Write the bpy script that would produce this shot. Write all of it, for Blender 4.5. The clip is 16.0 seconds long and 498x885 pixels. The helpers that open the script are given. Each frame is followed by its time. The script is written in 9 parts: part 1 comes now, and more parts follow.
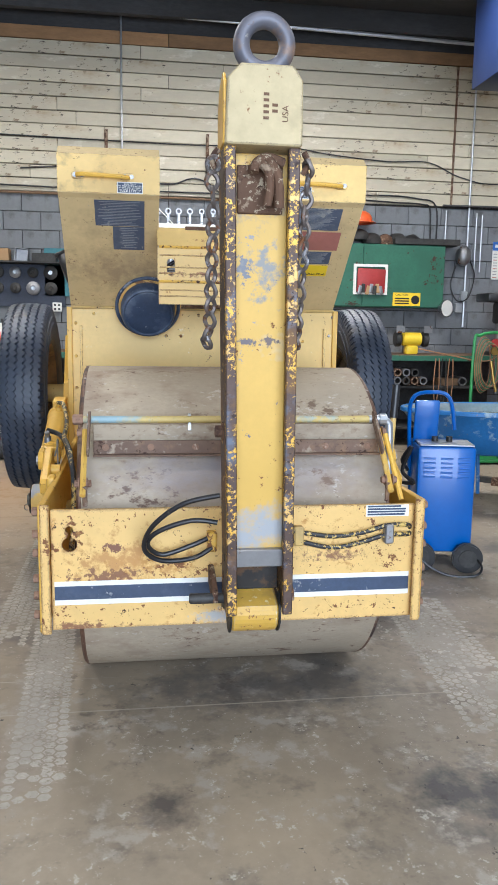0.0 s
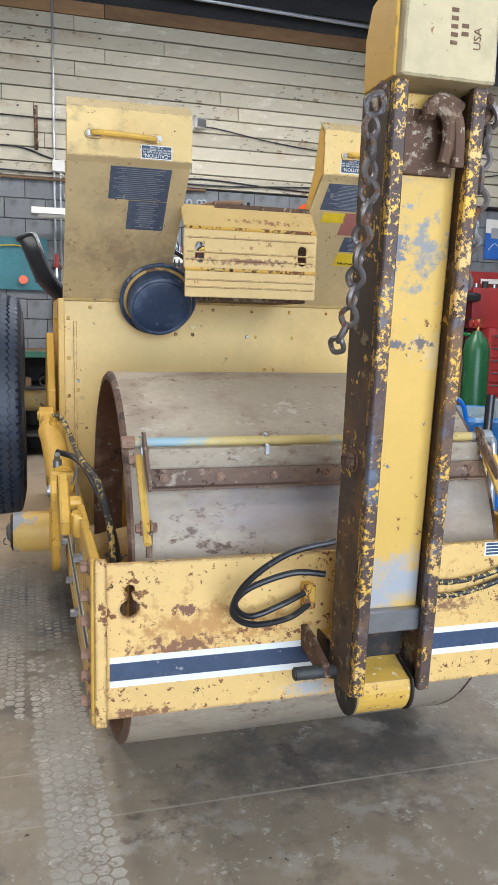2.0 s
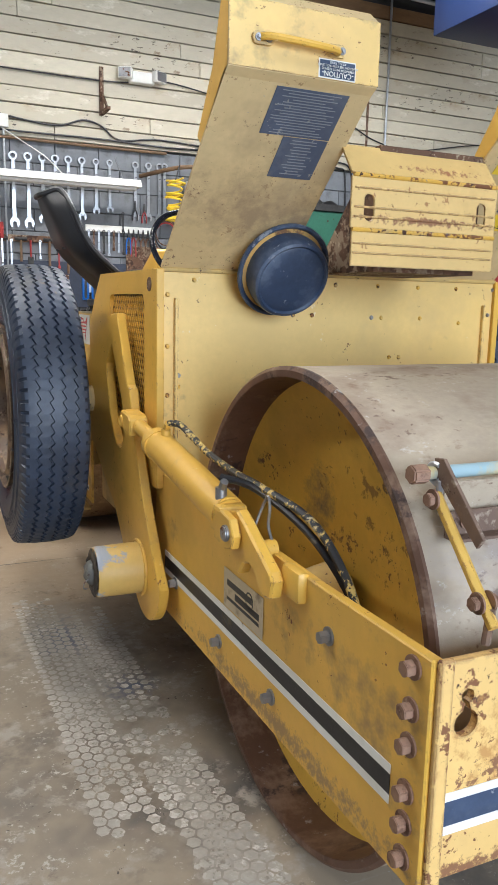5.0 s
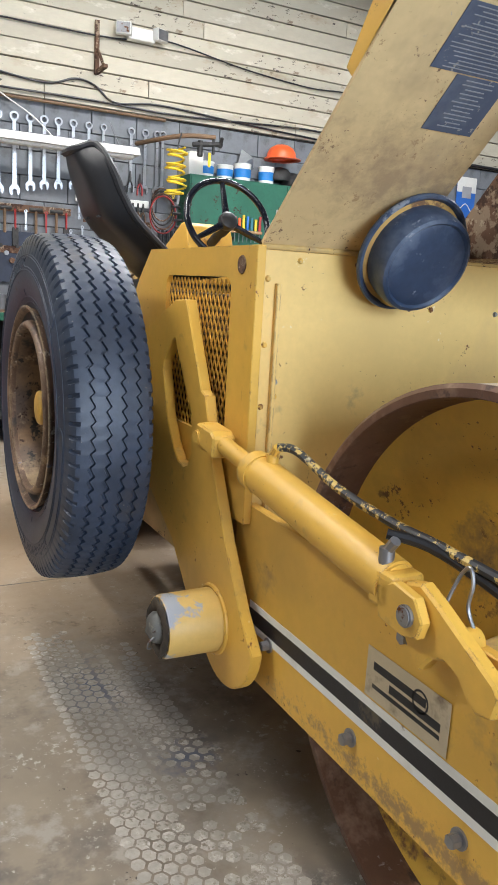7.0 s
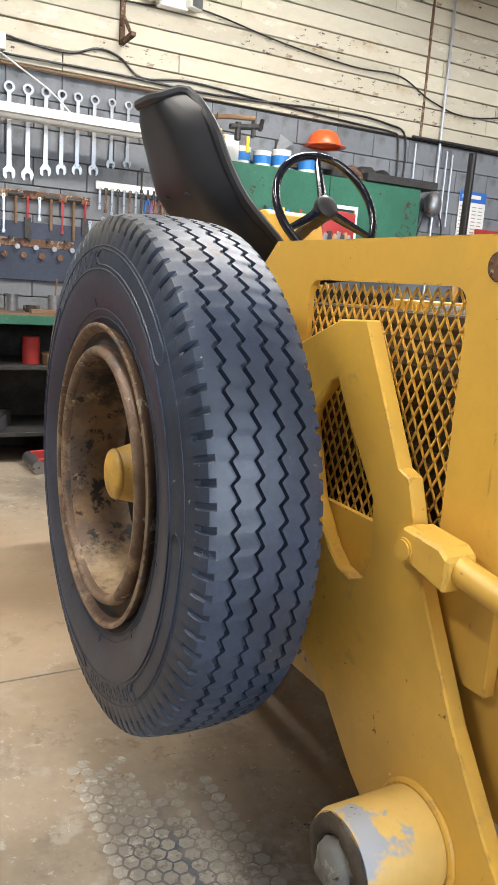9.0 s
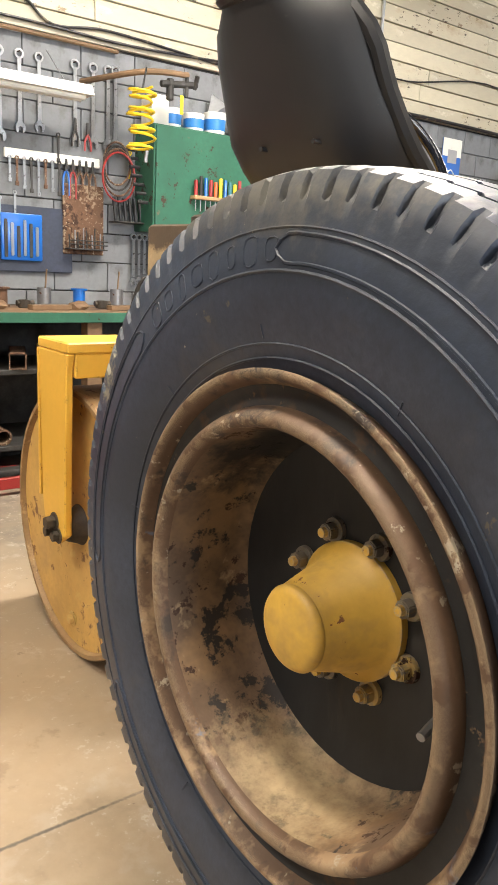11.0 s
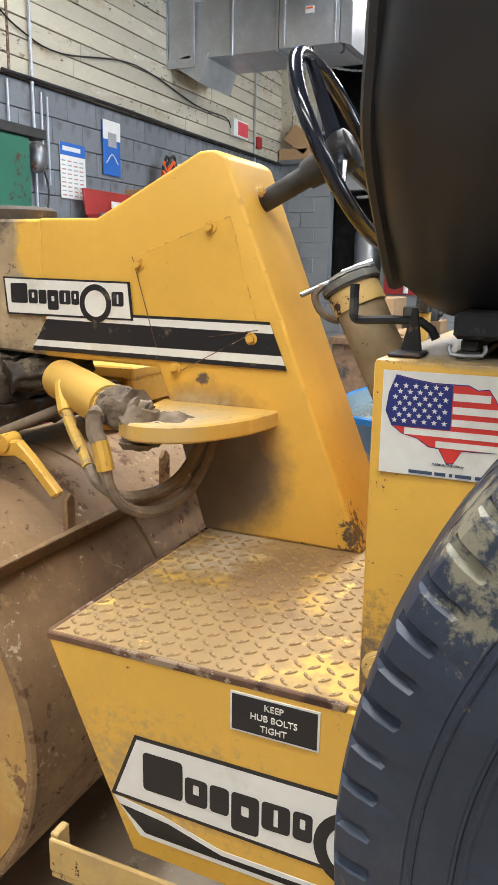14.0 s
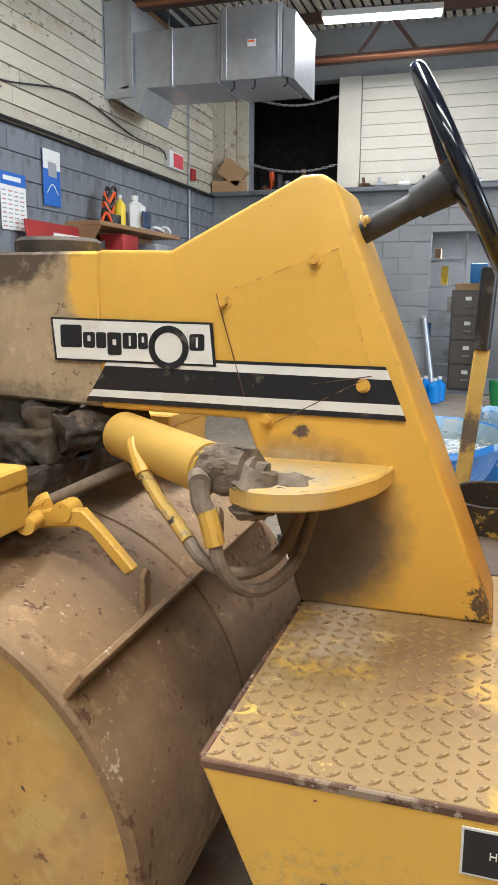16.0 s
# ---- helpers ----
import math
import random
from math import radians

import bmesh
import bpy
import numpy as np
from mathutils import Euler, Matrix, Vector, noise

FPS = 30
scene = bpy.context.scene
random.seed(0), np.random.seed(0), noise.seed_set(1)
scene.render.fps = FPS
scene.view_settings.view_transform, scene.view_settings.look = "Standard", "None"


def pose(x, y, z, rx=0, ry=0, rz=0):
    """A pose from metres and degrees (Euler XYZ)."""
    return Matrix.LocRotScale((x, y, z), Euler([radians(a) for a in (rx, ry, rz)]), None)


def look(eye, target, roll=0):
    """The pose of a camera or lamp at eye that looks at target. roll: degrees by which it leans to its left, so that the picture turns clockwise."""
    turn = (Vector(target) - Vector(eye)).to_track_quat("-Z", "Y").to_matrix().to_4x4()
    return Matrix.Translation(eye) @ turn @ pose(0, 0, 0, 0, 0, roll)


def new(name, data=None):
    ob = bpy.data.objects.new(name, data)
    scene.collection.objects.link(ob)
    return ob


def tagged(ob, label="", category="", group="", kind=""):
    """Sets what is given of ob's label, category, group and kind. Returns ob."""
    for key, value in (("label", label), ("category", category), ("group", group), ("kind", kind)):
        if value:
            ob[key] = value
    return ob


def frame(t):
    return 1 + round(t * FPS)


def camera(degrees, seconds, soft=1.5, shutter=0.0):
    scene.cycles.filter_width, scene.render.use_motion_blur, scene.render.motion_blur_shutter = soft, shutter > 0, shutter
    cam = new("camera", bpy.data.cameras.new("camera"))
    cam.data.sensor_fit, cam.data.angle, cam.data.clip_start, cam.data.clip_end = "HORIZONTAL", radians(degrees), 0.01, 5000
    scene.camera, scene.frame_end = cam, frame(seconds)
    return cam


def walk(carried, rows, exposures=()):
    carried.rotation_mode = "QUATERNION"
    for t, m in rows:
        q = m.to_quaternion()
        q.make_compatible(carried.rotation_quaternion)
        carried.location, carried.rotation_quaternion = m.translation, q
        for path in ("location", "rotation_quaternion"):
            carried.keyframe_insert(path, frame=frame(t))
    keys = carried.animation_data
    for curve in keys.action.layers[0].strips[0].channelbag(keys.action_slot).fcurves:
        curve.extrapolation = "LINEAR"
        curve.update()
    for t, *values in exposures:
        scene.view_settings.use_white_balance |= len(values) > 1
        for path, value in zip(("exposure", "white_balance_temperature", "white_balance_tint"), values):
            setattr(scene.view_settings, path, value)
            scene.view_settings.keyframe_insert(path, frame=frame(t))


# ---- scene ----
cam = camera(36.0, 16.0)

PATH = [
    (0, (-0.323, 0.064, 1.357), (-0.044, 2.02, 1.049), 0.9),
    (0.5, (-0.455, 0.221, 1.356), (-0.164, 2.174, 1.039), 1.0),
    (1, (-0.589, 0.369, 1.35), (-0.257, 2.314, 1.027), 0.9),
    (1.5, (-0.655, 0.535, 1.347), (-0.234, 2.464, 1.025), 1.2),
    (2, (-0.766, 0.691, 1.343), (-0.224, 2.591, 1.035), 1.4),
    (2.5, (-0.895, 0.855, 1.341), (-0.25, 2.722, 1.027), 1.1),
    (3, (-0.928, 1.018, 1.334), (-0.277, 2.883, 1.021), 1.0),
    (3.5, (-1.003, 1.137, 1.324), (-0.379, 3.01, 1.0), 1.3),
    (4, (-1.128, 1.271, 1.329), (-0.456, 3.123, 0.988), 1.0),
    (4.2, (-1.176, 1.324, 1.324), (-0.478, 3.166, 0.981), 1.0),
    (6.3, (-1.514, 1.983, 1.326), (-0.58, 3.71, 0.942), 2.2),
    (6.5, (-1.505, 2.044, 1.328), (-0.574, 3.771, 0.941), 2.5),
    (7, (-1.5, 2.183, 1.324), (-0.589, 3.918, 0.926), 3.2),
    (7.5, (-1.523, 2.404, 1.33), (-0.632, 4.148, 0.925), 3.8),
    (8, (-1.516, 2.6, 1.329), (-0.627, 4.344, 0.92), 4.1),
    (8.2, (-1.491, 2.684, 1.324), (-0.603, 4.429, 0.918), 4.2),
    (10.3, (-1.483, 3.613, 1.329), (-0.424, 5.26, 0.921), 3.2),
    (10.5, (-1.496, 3.688, 1.328), (-0.418, 5.322, 0.916), 3.2),
    (11, (-1.55, 3.893, 1.337), (-0.368, 5.445, 0.895), 2.7),
    (11.5, (-1.55, 4.07, 1.33), (-0.297, 5.56, 0.871), 2.4),
    (12, (-1.537, 4.263, 1.341), (-0.226, 5.697, 0.871), 2.3),
    (12.5, (-1.565, 4.466, 1.346), (-0.126, 5.766, 0.857), 1.5),
    (13, (-1.587, 4.606, 1.352), (-0.007, 5.73, 0.859), 0.6),
    (13.5, (-1.547, 4.768, 1.36), (0.134, 5.746, 0.892), 0.2),
    (14, (-1.526, 4.876, 1.375), (0.256, 5.669, 0.931), 0.8),
    (14.5, (-1.554, 4.998, 1.385), (0.309, 5.575, 0.942), 0.7),
    (15, (-1.552, 5.072, 1.378), (0.343, 5.529, 0.931), 0.4),
    (15.5, (-1.488, 5.186, 1.384), (0.404, 5.689, 0.978), 0.2),
    (16, (-1.464, 5.288, 1.385), (0.411, 5.877, 1.019), 0.4),
]
walk(cam, [(t, look(eye, target, roll)) for t, eye, target, roll in PATH], exposures=[(0, -0.43, 6000, 10), (4, -0.36, 6050, 10), (6.5, -0.17, 6050, 10), (8, -0.06, 6000, 10), (10.5, 0.42, 7000, 11), (12.5, 0.5, 7000, 11), (13.4, 0.13, 6300, 10), (14.5, 0.06, 5900, 9), (16, 0.0, 5850, 9)])

# ---- light ----
world = bpy.data.worlds.new("workshop_world")
scene.world = world
world.use_nodes = True
wn = world.node_tree
sky = wn.nodes.new("ShaderNodeTexSky")
sky.sky_type, sky.sun_disc = "NISHITA", False
sky.sun_elevation, sky.sun_rotation = radians(35), radians(180)
wn.links.new(sky.outputs["Color"], wn.nodes["Background"].inputs["Color"])
wn.nodes["Background"].inputs["Strength"].default_value = 0.12


def area_lamp(name, m, w, h, power, colour):
    d = bpy.data.lights.new(name, "AREA")
    d.shape, d.size, d.size_y, d.energy, d.color = "RECTANGLE", w, h, power, colour
    ob = new(name, d)
    ob.matrix_world = m
    return ob


# daylight through the big roller door behind the camera
area_lamp("door_daylight", look((0.2, -3.8, 2.1), (0.2, 3.0, 1.2)), 5.0, 3.6, 800, (0.76, 0.87, 1.0))

for lx, ly, lw, lh, lp in ((4.6, 5.4, 0.3, 2.4, 85), (-1.6, 4.9, 0.3, 2.4, 92), (-3.7, 5.7, 0.3, 3.6, 128), (1.2, 6.4, 2.4, 0.3, 210), (7.25, 6.6, 0.3, 1.2, 45), (0.7, 1.1, 3.0, 0.6, 60)):
    area_lamp("fluorescent_glow", pose(lx, ly, 4.20), lw, lh, lp, (1.0, 0.94, 0.84) if lx < 0 else (1.0, 0.96, 0.91))

area_lamp("store_room_glow", pose(10.0, 5.6, 2.42), 0.3, 1.2, 55, (1.0, 0.95, 0.88))

# ---- materials ----
RUST, DARKRUST, DIRT = (0.20, 0.085, 0.036), (0.06, 0.03, 0.02), (0.23, 0.17, 0.11)


def material(name, base, rough=0.5, metal=0.0, vary=0.12, scale=3.0, fine=40.0, bump=0.1, spots=(), coat=0.0, stretch=(1, 1, 1), island=0.0, wear=None, stains=()):
    """Base colour with two scales of variation, relief, and spots of other colours: (colour, scale, threshold, softness, roughness)."""
    m = bpy.data.materials.new(name)
    m.use_nodes = True
    nt = m.node_tree
    n, l = nt.nodes, nt.links
    bsdf = n["Principled BSDF"]
    tc = n.new("ShaderNodeTexCoord")
    mp = n.new("ShaderNodeMapping")
    mp.inputs["Scale"].default_value = stretch
    l.new(tc.outputs["Object"], mp.inputs["Vector"])

    def noise_tex(sc, detail, rough_, off=0.0):
        t = n.new("ShaderNodeTexNoise")
        t.inputs["Scale"].default_value, t.inputs["Detail"].default_value, t.inputs["Roughness"].default_value = sc, detail, rough_
        t.noise_dimensions = "4D"
        t.inputs["W"].default_value = off
        l.new(mp.outputs["Vector"], t.inputs["Vector"])
        return t.outputs["Fac"]

    def ramp(fac, lo, hi):
        r = n.new("ShaderNodeMapRange")
        r.inputs["From Min"].default_value, r.inputs["From Max"].default_value = lo, hi
        l.new(fac, r.inputs["Value"])
        return r.outputs["Result"]

    def mix(fac, a, b):
        x = n.new("ShaderNodeMix")
        x.data_type = "RGBA"
        l.new(fac, x.inputs["Factor"])
        for v, k in ((a, "A"), (b, "B")):
            s = [i for i in x.inputs if i.name == k and i.type == "RGBA"][0]
            if isinstance(v, tuple):
                s.default_value = (*v, 1)
            else:
                l.new(v, s)
        return [o for o in x.outputs if o.type == "RGBA"][0]

    dark, light = tuple(c * (1 - vary) for c in base), tuple(min(1, c * (1 + vary)) for c in base)
    big, small = noise_tex(scale, 3, 0.6, 1.0), noise_tex(fine, 3, 0.65, 2.0)
    col = mix(ramp(big, 0.36, 0.64), dark, light)
    col = mix(ramp(small, 0.35, 0.9), col, tuple(c * (1 - 1.5 * vary) for c in base))
    rgh = relief = None
    for k, (sc_col, sc, thr, soft, srough) in enumerate(spots):
        thr = 0.5 + (thr - 0.5) * 0.42
        patch = n.new("ShaderNodeMix")
        patch.inputs[0].default_value = 0.36 if sc > 10 else 0.2
        l.new(noise_tex(sc, 5, 0.68, 7.0 + 3.1 * k), patch.inputs[2])
        l.new(noise_tex(sc * 0.16, 2, 0.6, 27.0 + 3.1 * k), patch.inputs[3])
        f = ramp(patch.outputs[0], thr, thr + soft * 0.5)
        relief = f
        col = mix(f, col, sc_col)
        r = n.new("ShaderNodeMix")
        l.new(f, r.inputs[0])
        if rgh is None:
            r.inputs[2].default_value = rough
        else:
            l.new(rgh, r.inputs[2])
        r.inputs[3].default_value = srough
        rgh = r.outputs[0]
    for k, (s_col, centre, radii, soft, rag) in enumerate(stains):
        # one stain, patch, crack, painted shadow or pool of light with a ragged outline: colour, centre, half sizes,
        # softness, raggedness
        away = n.new("ShaderNodeVectorMath")
        away.operation = "SUBTRACT"
        l.new(tc.outputs["Object"], away.inputs[0])
        away.inputs[1].default_value = centre
        unit = n.new("ShaderNodeVectorMath")
        unit.operation = "DIVIDE"
        l.new(away.outputs[0], unit.inputs[0])
        unit.inputs[1].default_value = radii
        far = n.new("ShaderNodeVectorMath")
        far.operation = "LENGTH"
        l.new(unit.outputs[0], far.inputs[0])
        rough_edge = n.new("ShaderNodeMath")
        rough_edge.operation = "MULTIPLY_ADD"
        l.new(noise_tex(1.8 / max(0.03, min(radii)), 4, 0.7, 70.0 + 1.7 * k), rough_edge.inputs[0])
        rough_edge.inputs[1].default_value = 5 * rag
        l.new(far.outputs["Value"], rough_edge.inputs[2])
        col = mix(ramp(rough_edge.outputs[0], 1 + 2.5 * rag, 1 + 2.5 * rag - soft), col, s_col)
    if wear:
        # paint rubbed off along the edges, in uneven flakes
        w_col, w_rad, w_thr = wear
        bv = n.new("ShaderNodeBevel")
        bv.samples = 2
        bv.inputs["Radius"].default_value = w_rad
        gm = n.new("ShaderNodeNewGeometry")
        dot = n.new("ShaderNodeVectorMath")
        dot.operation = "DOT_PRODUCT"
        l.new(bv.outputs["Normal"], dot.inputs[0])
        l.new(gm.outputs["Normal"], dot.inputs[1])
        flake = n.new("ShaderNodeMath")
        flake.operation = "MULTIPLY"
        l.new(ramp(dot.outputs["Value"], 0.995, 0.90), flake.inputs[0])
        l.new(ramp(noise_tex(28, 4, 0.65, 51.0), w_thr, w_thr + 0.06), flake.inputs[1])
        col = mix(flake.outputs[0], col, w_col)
    if island:
        g = n.new("ShaderNodeNewGeometry")
        o = n.new("ShaderNodeObjectInfo")
        a = n.new("ShaderNodeMath")
        a.operation = "ADD"
        l.new(g.outputs["Random Per Island"], a.inputs[0])
        l.new(o.outputs["Random"], a.inputs[1])
        fr = n.new("ShaderNodeMath")
        fr.operation = "FRACT"
        l.new(a.outputs[0], fr.inputs[0])
        hs = n.new("ShaderNodeHueSaturation")
        l.new(ramp(fr.outputs[0], -0.0, 1.0), hs.inputs["Value"])
        mr = n.new("ShaderNodeMapRange")
        mr.inputs["To Min"].default_value, mr.inputs["To Max"].default_value = 1 - island, 1 + island
        l.new(fr.outputs[0], mr.inputs["Value"])
        l.new(mr.outputs["Result"], hs.inputs["Value"])
        l.new(col, hs.inputs["Color"])
        col = hs.outputs["Color"]
    l.new(col, bsdf.inputs["Base Color"])
    bsdf.inputs["Metallic"].default_value = metal
    if rgh is None:
        bsdf.inputs["Roughness"].default_value = rough
    else:
        l.new(rgh, bsdf.inputs["Roughness"])
    bsdf.inputs["Coat Weight"].default_value = coat
    if bump:
        b = n.new("ShaderNodeBump")
        b.inputs["Strength"].default_value, b.inputs["Distance"].default_value = bump, 0.004
        l.new(small, b.inputs["Height"])
        last = b
        if relief is not None and bump > 0.04:
            b2_ = n.new("ShaderNodeBump")
            b2_.inputs["Strength"].default_value, b2_.inputs["Distance"].default_value = 0.3, 0.002
            l.new(relief, b2_.inputs["Height"])
            l.new(b.outputs["Normal"], b2_.inputs["Normal"])
            last = b2_
        l.new(last.outputs["Normal"], bsdf.inputs["Normal"])
    return m


YEL = (0.74, 0.435, 0.068)


def R(x, y, z):
    """A place of the workshop in the roller's own coordinates."""
    return (x, y - 4.3, z)


PALE = (0.71, 0.455, 0.155)
M = {}
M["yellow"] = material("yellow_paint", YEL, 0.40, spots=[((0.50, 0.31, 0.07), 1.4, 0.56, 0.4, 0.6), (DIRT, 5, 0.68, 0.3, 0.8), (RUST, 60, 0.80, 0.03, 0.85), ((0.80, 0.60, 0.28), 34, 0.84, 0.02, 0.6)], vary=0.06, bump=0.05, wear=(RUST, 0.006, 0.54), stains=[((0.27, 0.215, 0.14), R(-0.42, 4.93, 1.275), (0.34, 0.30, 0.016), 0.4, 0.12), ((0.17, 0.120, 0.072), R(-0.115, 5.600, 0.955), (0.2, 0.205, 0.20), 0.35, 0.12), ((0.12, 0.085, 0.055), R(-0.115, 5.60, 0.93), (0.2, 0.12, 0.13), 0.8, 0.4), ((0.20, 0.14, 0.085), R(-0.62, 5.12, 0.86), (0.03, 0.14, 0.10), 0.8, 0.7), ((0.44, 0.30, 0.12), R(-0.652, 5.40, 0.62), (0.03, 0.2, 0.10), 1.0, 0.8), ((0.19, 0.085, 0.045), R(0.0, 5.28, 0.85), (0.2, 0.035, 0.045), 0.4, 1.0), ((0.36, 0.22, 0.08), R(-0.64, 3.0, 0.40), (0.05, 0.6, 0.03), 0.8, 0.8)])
# Paler yellow for front faces: skylight off the gloss is put into the base.
M["yellow_front"] = material("yellow_paint_skylit_pale", (0.79, 0.545, 0.185), 0.45, spots=[((0.58, 0.40, 0.17), 1.6, 0.56, 0.4, 0.7), (DIRT, 6, 0.70, 0.3, 0.8), (RUST, 60, 0.76, 0.03, 0.85), ((0.82, 0.66, 0.36), 20, 0.80, 0.03, 0.6)], vary=0.06, bump=0.05, wear=(RUST, 0.006, 0.46))
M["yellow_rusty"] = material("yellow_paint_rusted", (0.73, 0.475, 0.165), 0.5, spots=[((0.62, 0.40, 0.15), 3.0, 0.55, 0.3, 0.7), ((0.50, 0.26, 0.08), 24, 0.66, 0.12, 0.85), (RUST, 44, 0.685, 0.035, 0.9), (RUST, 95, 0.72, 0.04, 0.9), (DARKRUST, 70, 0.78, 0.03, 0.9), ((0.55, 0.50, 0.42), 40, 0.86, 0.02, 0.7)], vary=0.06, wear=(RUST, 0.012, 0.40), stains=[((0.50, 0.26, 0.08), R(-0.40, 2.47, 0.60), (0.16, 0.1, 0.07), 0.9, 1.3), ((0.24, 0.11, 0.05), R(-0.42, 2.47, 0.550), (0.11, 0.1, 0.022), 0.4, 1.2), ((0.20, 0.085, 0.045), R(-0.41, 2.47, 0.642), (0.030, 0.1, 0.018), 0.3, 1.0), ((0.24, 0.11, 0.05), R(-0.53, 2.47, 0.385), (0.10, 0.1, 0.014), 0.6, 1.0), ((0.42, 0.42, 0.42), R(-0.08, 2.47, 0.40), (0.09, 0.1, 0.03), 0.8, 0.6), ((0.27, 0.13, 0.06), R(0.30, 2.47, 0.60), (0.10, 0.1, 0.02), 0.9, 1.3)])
M["yellow_edge"] = material("yellow_paint_worn_through", YEL, 0.5, spots=[((0.60, 0.42, 0.16), 10, 0.5, 0.2, 0.7), (RUST, 45, 0.54, 0.05, 0.9), (DARKRUST, 60, 0.64, 0.04, 0.9), ((0.10, 0.13, 0.22), 40, 0.72, 0.03, 0.6)], vary=0.1)
M["yellow_dirty"] = material("yellow_paint_muddy", (0.60, 0.41, 0.14), 0.6, spots=[((0.40, 0.29, 0.15), 5, 0.52, 0.25, 0.9), (DARKRUST, 50, 0.72, 0.04, 0.9), ((0.10, 0.12, 0.2), 34, 0.76, 0.04, 0.6)], vary=0.12)
M["drum_steel"] = material("drum_steel_dusty", (0.405, 0.335, 0.250), 0.6, 0.1, spots=[((0.47, 0.385, 0.28), 2.0, 0.50, 0.35, 0.8), ((0.30, 0.225, 0.165), 6, 0.56, 0.30, 0.8), ((0.16, 0.105, 0.08), 16, 0.69, 0.07, 0.9), ((0.25, 0.17, 0.115), 30, 0.66, 0.22, 0.9), ((0.19, 0.125, 0.09), 70, 0.70, 0.10, 0.8), ((0.22, 0.14, 0.10), 12, 0.80, 0.16, 0.9), ((0.53, 0.47, 0.40), 60, 0.68, 0.10, 0.9)], vary=0.12, fine=80, stretch=(0.6, 1, 1), bump=0.25, stains=[((0.33, 0.29, 0.285), R(0.0, 2.62, 0.86), (0.55, 0.10, 0.12), 1.0, 0.35)] + [((0.17, 0.115, 0.08), R(0.30 + 0.05 * k, 2.80 - 0.03 * (k % 2), 1.07 - 0.02 * k), (0.022, 0.03, 0.03), 0.5, 0.8) for k in range(4)] + [((0.20, 0.135, 0.10), R(0.24 + 0.04 * k, 2.60, 0.88 - 0.03 * k), (0.03, 0.03, 0.02), 0.7, 0.9) for k in range(3)])
M["drum_rust"] = material("drum_steel_rust_brown", (0.285, 0.175, 0.083), 0.6, 0.0, spots=[((0.36, 0.235, 0.11), 2.0, 0.52, 0.3, 0.6), ((0.19, 0.11, 0.052), 4, 0.56, 0.3, 0.8), ((0.42, 0.275, 0.14), 18, 0.62, 0.14, 0.8), ((0.14, 0.07, 0.035), 30, 0.64, 0.08, 0.9), ((0.60, 0.48, 0.34), 70, 0.74, 0.04, 0.9), ((0.11, 0.06, 0.035), 60, 0.76, 0.04, 0.9)], vary=0.15, fine=60, bump=0.25, stains=[((0.15, 0.09, 0.055), R(0.0, 5.80, 0.60), (0.7, 0.12, 0.24), 1.0, 0.3)])
M["rust"] = material("rusted_steel", (0.16, 0.085, 0.05), 0.8, 0.15, spots=[(DARKRUST, 20, 0.55, 0.1, 0.9), ((0.30, 0.22, 0.15), 30, 0.58, 0.08, 0.8), ((0.42, 0.34, 0.24), 60, 0.68, 0.05, 0.8)], vary=0.25)
# Black rubber with a blue base that stands in for reflected sky.
M["rubber"] = material("tyre_rubber_sky_tint", (0.031, 0.043, 0.070), 0.47, vary=0.3, scale=6, fine=90, bump=0.12, spots=[((0.062, 0.060, 0.060), 4, 0.60, 0.25, 0.5), ((0.13, 0.115, 0.095), 30, 0.80, 0.05, 0.9), ((0.30, 0.27, 0.22), 70, 0.86, 0.02, 0.9)], stains=[((0.22, 0.205, 0.15), R(-1.0, 4.93, 1.19), (0.06, 0.03, 0.07), 0.5, 0.9), ((0.10, 0.095, 0.085), R(-1.02, 4.60, 1.42), (0.06, 0.30, 0.06), 1.0, 0.6)])
M["black"] = material("black_plastic", (0.018, 0.018, 0.02), 0.38, vary=0.2, bump=0.03, spots=[((0.07, 0.07, 0.07), 14, 0.7, 0.06, 0.6)])
M["blue_black"] = material("blue_black_plastic", (0.035, 0.058, 0.11), 0.42, vary=0.2, spots=[((0.10, 0.13, 0.19), 5, 0.52, 0.2, 0.55), ((0.25, 0.27, 0.31), 24, 0.70, 0.08, 0.6)])
M["grey_steel"] = material("bare_steel", (0.32, 0.32, 0.33), 0.4, 0.8, vary=0.15, spots=[(RUST, 18, 0.68, 0.06, 0.9)])
M["galv"] = material("galvanised_sheet", (0.55, 0.57, 0.6), 0.38, 0.75, vary=0.1, scale=5, fine=25, bump=0.02)
M["chrome"] = material("polished_steel", (0.42, 0.43, 0.45), 0.3, 1.0, vary=0.1, bump=0.0, spots=[((0.12, 0.10, 0.09), 30, 0.66, 0.1, 0.6)])
M["white"] = material("white_vinyl", (0.78, 0.77, 0.72), 0.5, vary=0.05, spots=[((0.55, 0.50, 0.40), 5, 0.60, 0.3, 0.8), (DIRT, 30, 0.82, 0.1, 0.8)])
M["sticker_grey"] = material("faded_sticker_print", (0.27, 0.28, 0.30), 0.55, vary=0.15, bump=0)
M["navy"] = material("navy_vinyl", (0.040, 0.062, 0.115), 0.5, vary=0.2, spots=[((0.075, 0.095, 0.14), 5, 0.54, 0.2, 0.6), ((0.26, 0.27, 0.29), 60, 0.74, 0.05, 0.6)])
M["navy_faded"] = material("sun_faded_navy_print", (0.085, 0.105, 0.155), 0.5, vary=0.15, spots=[((0.13, 0.145, 0.18), 8, 0.52, 0.2, 0.6), ((0.32, 0.31, 0.28), 50, 0.73, 0.05, 0.6)])
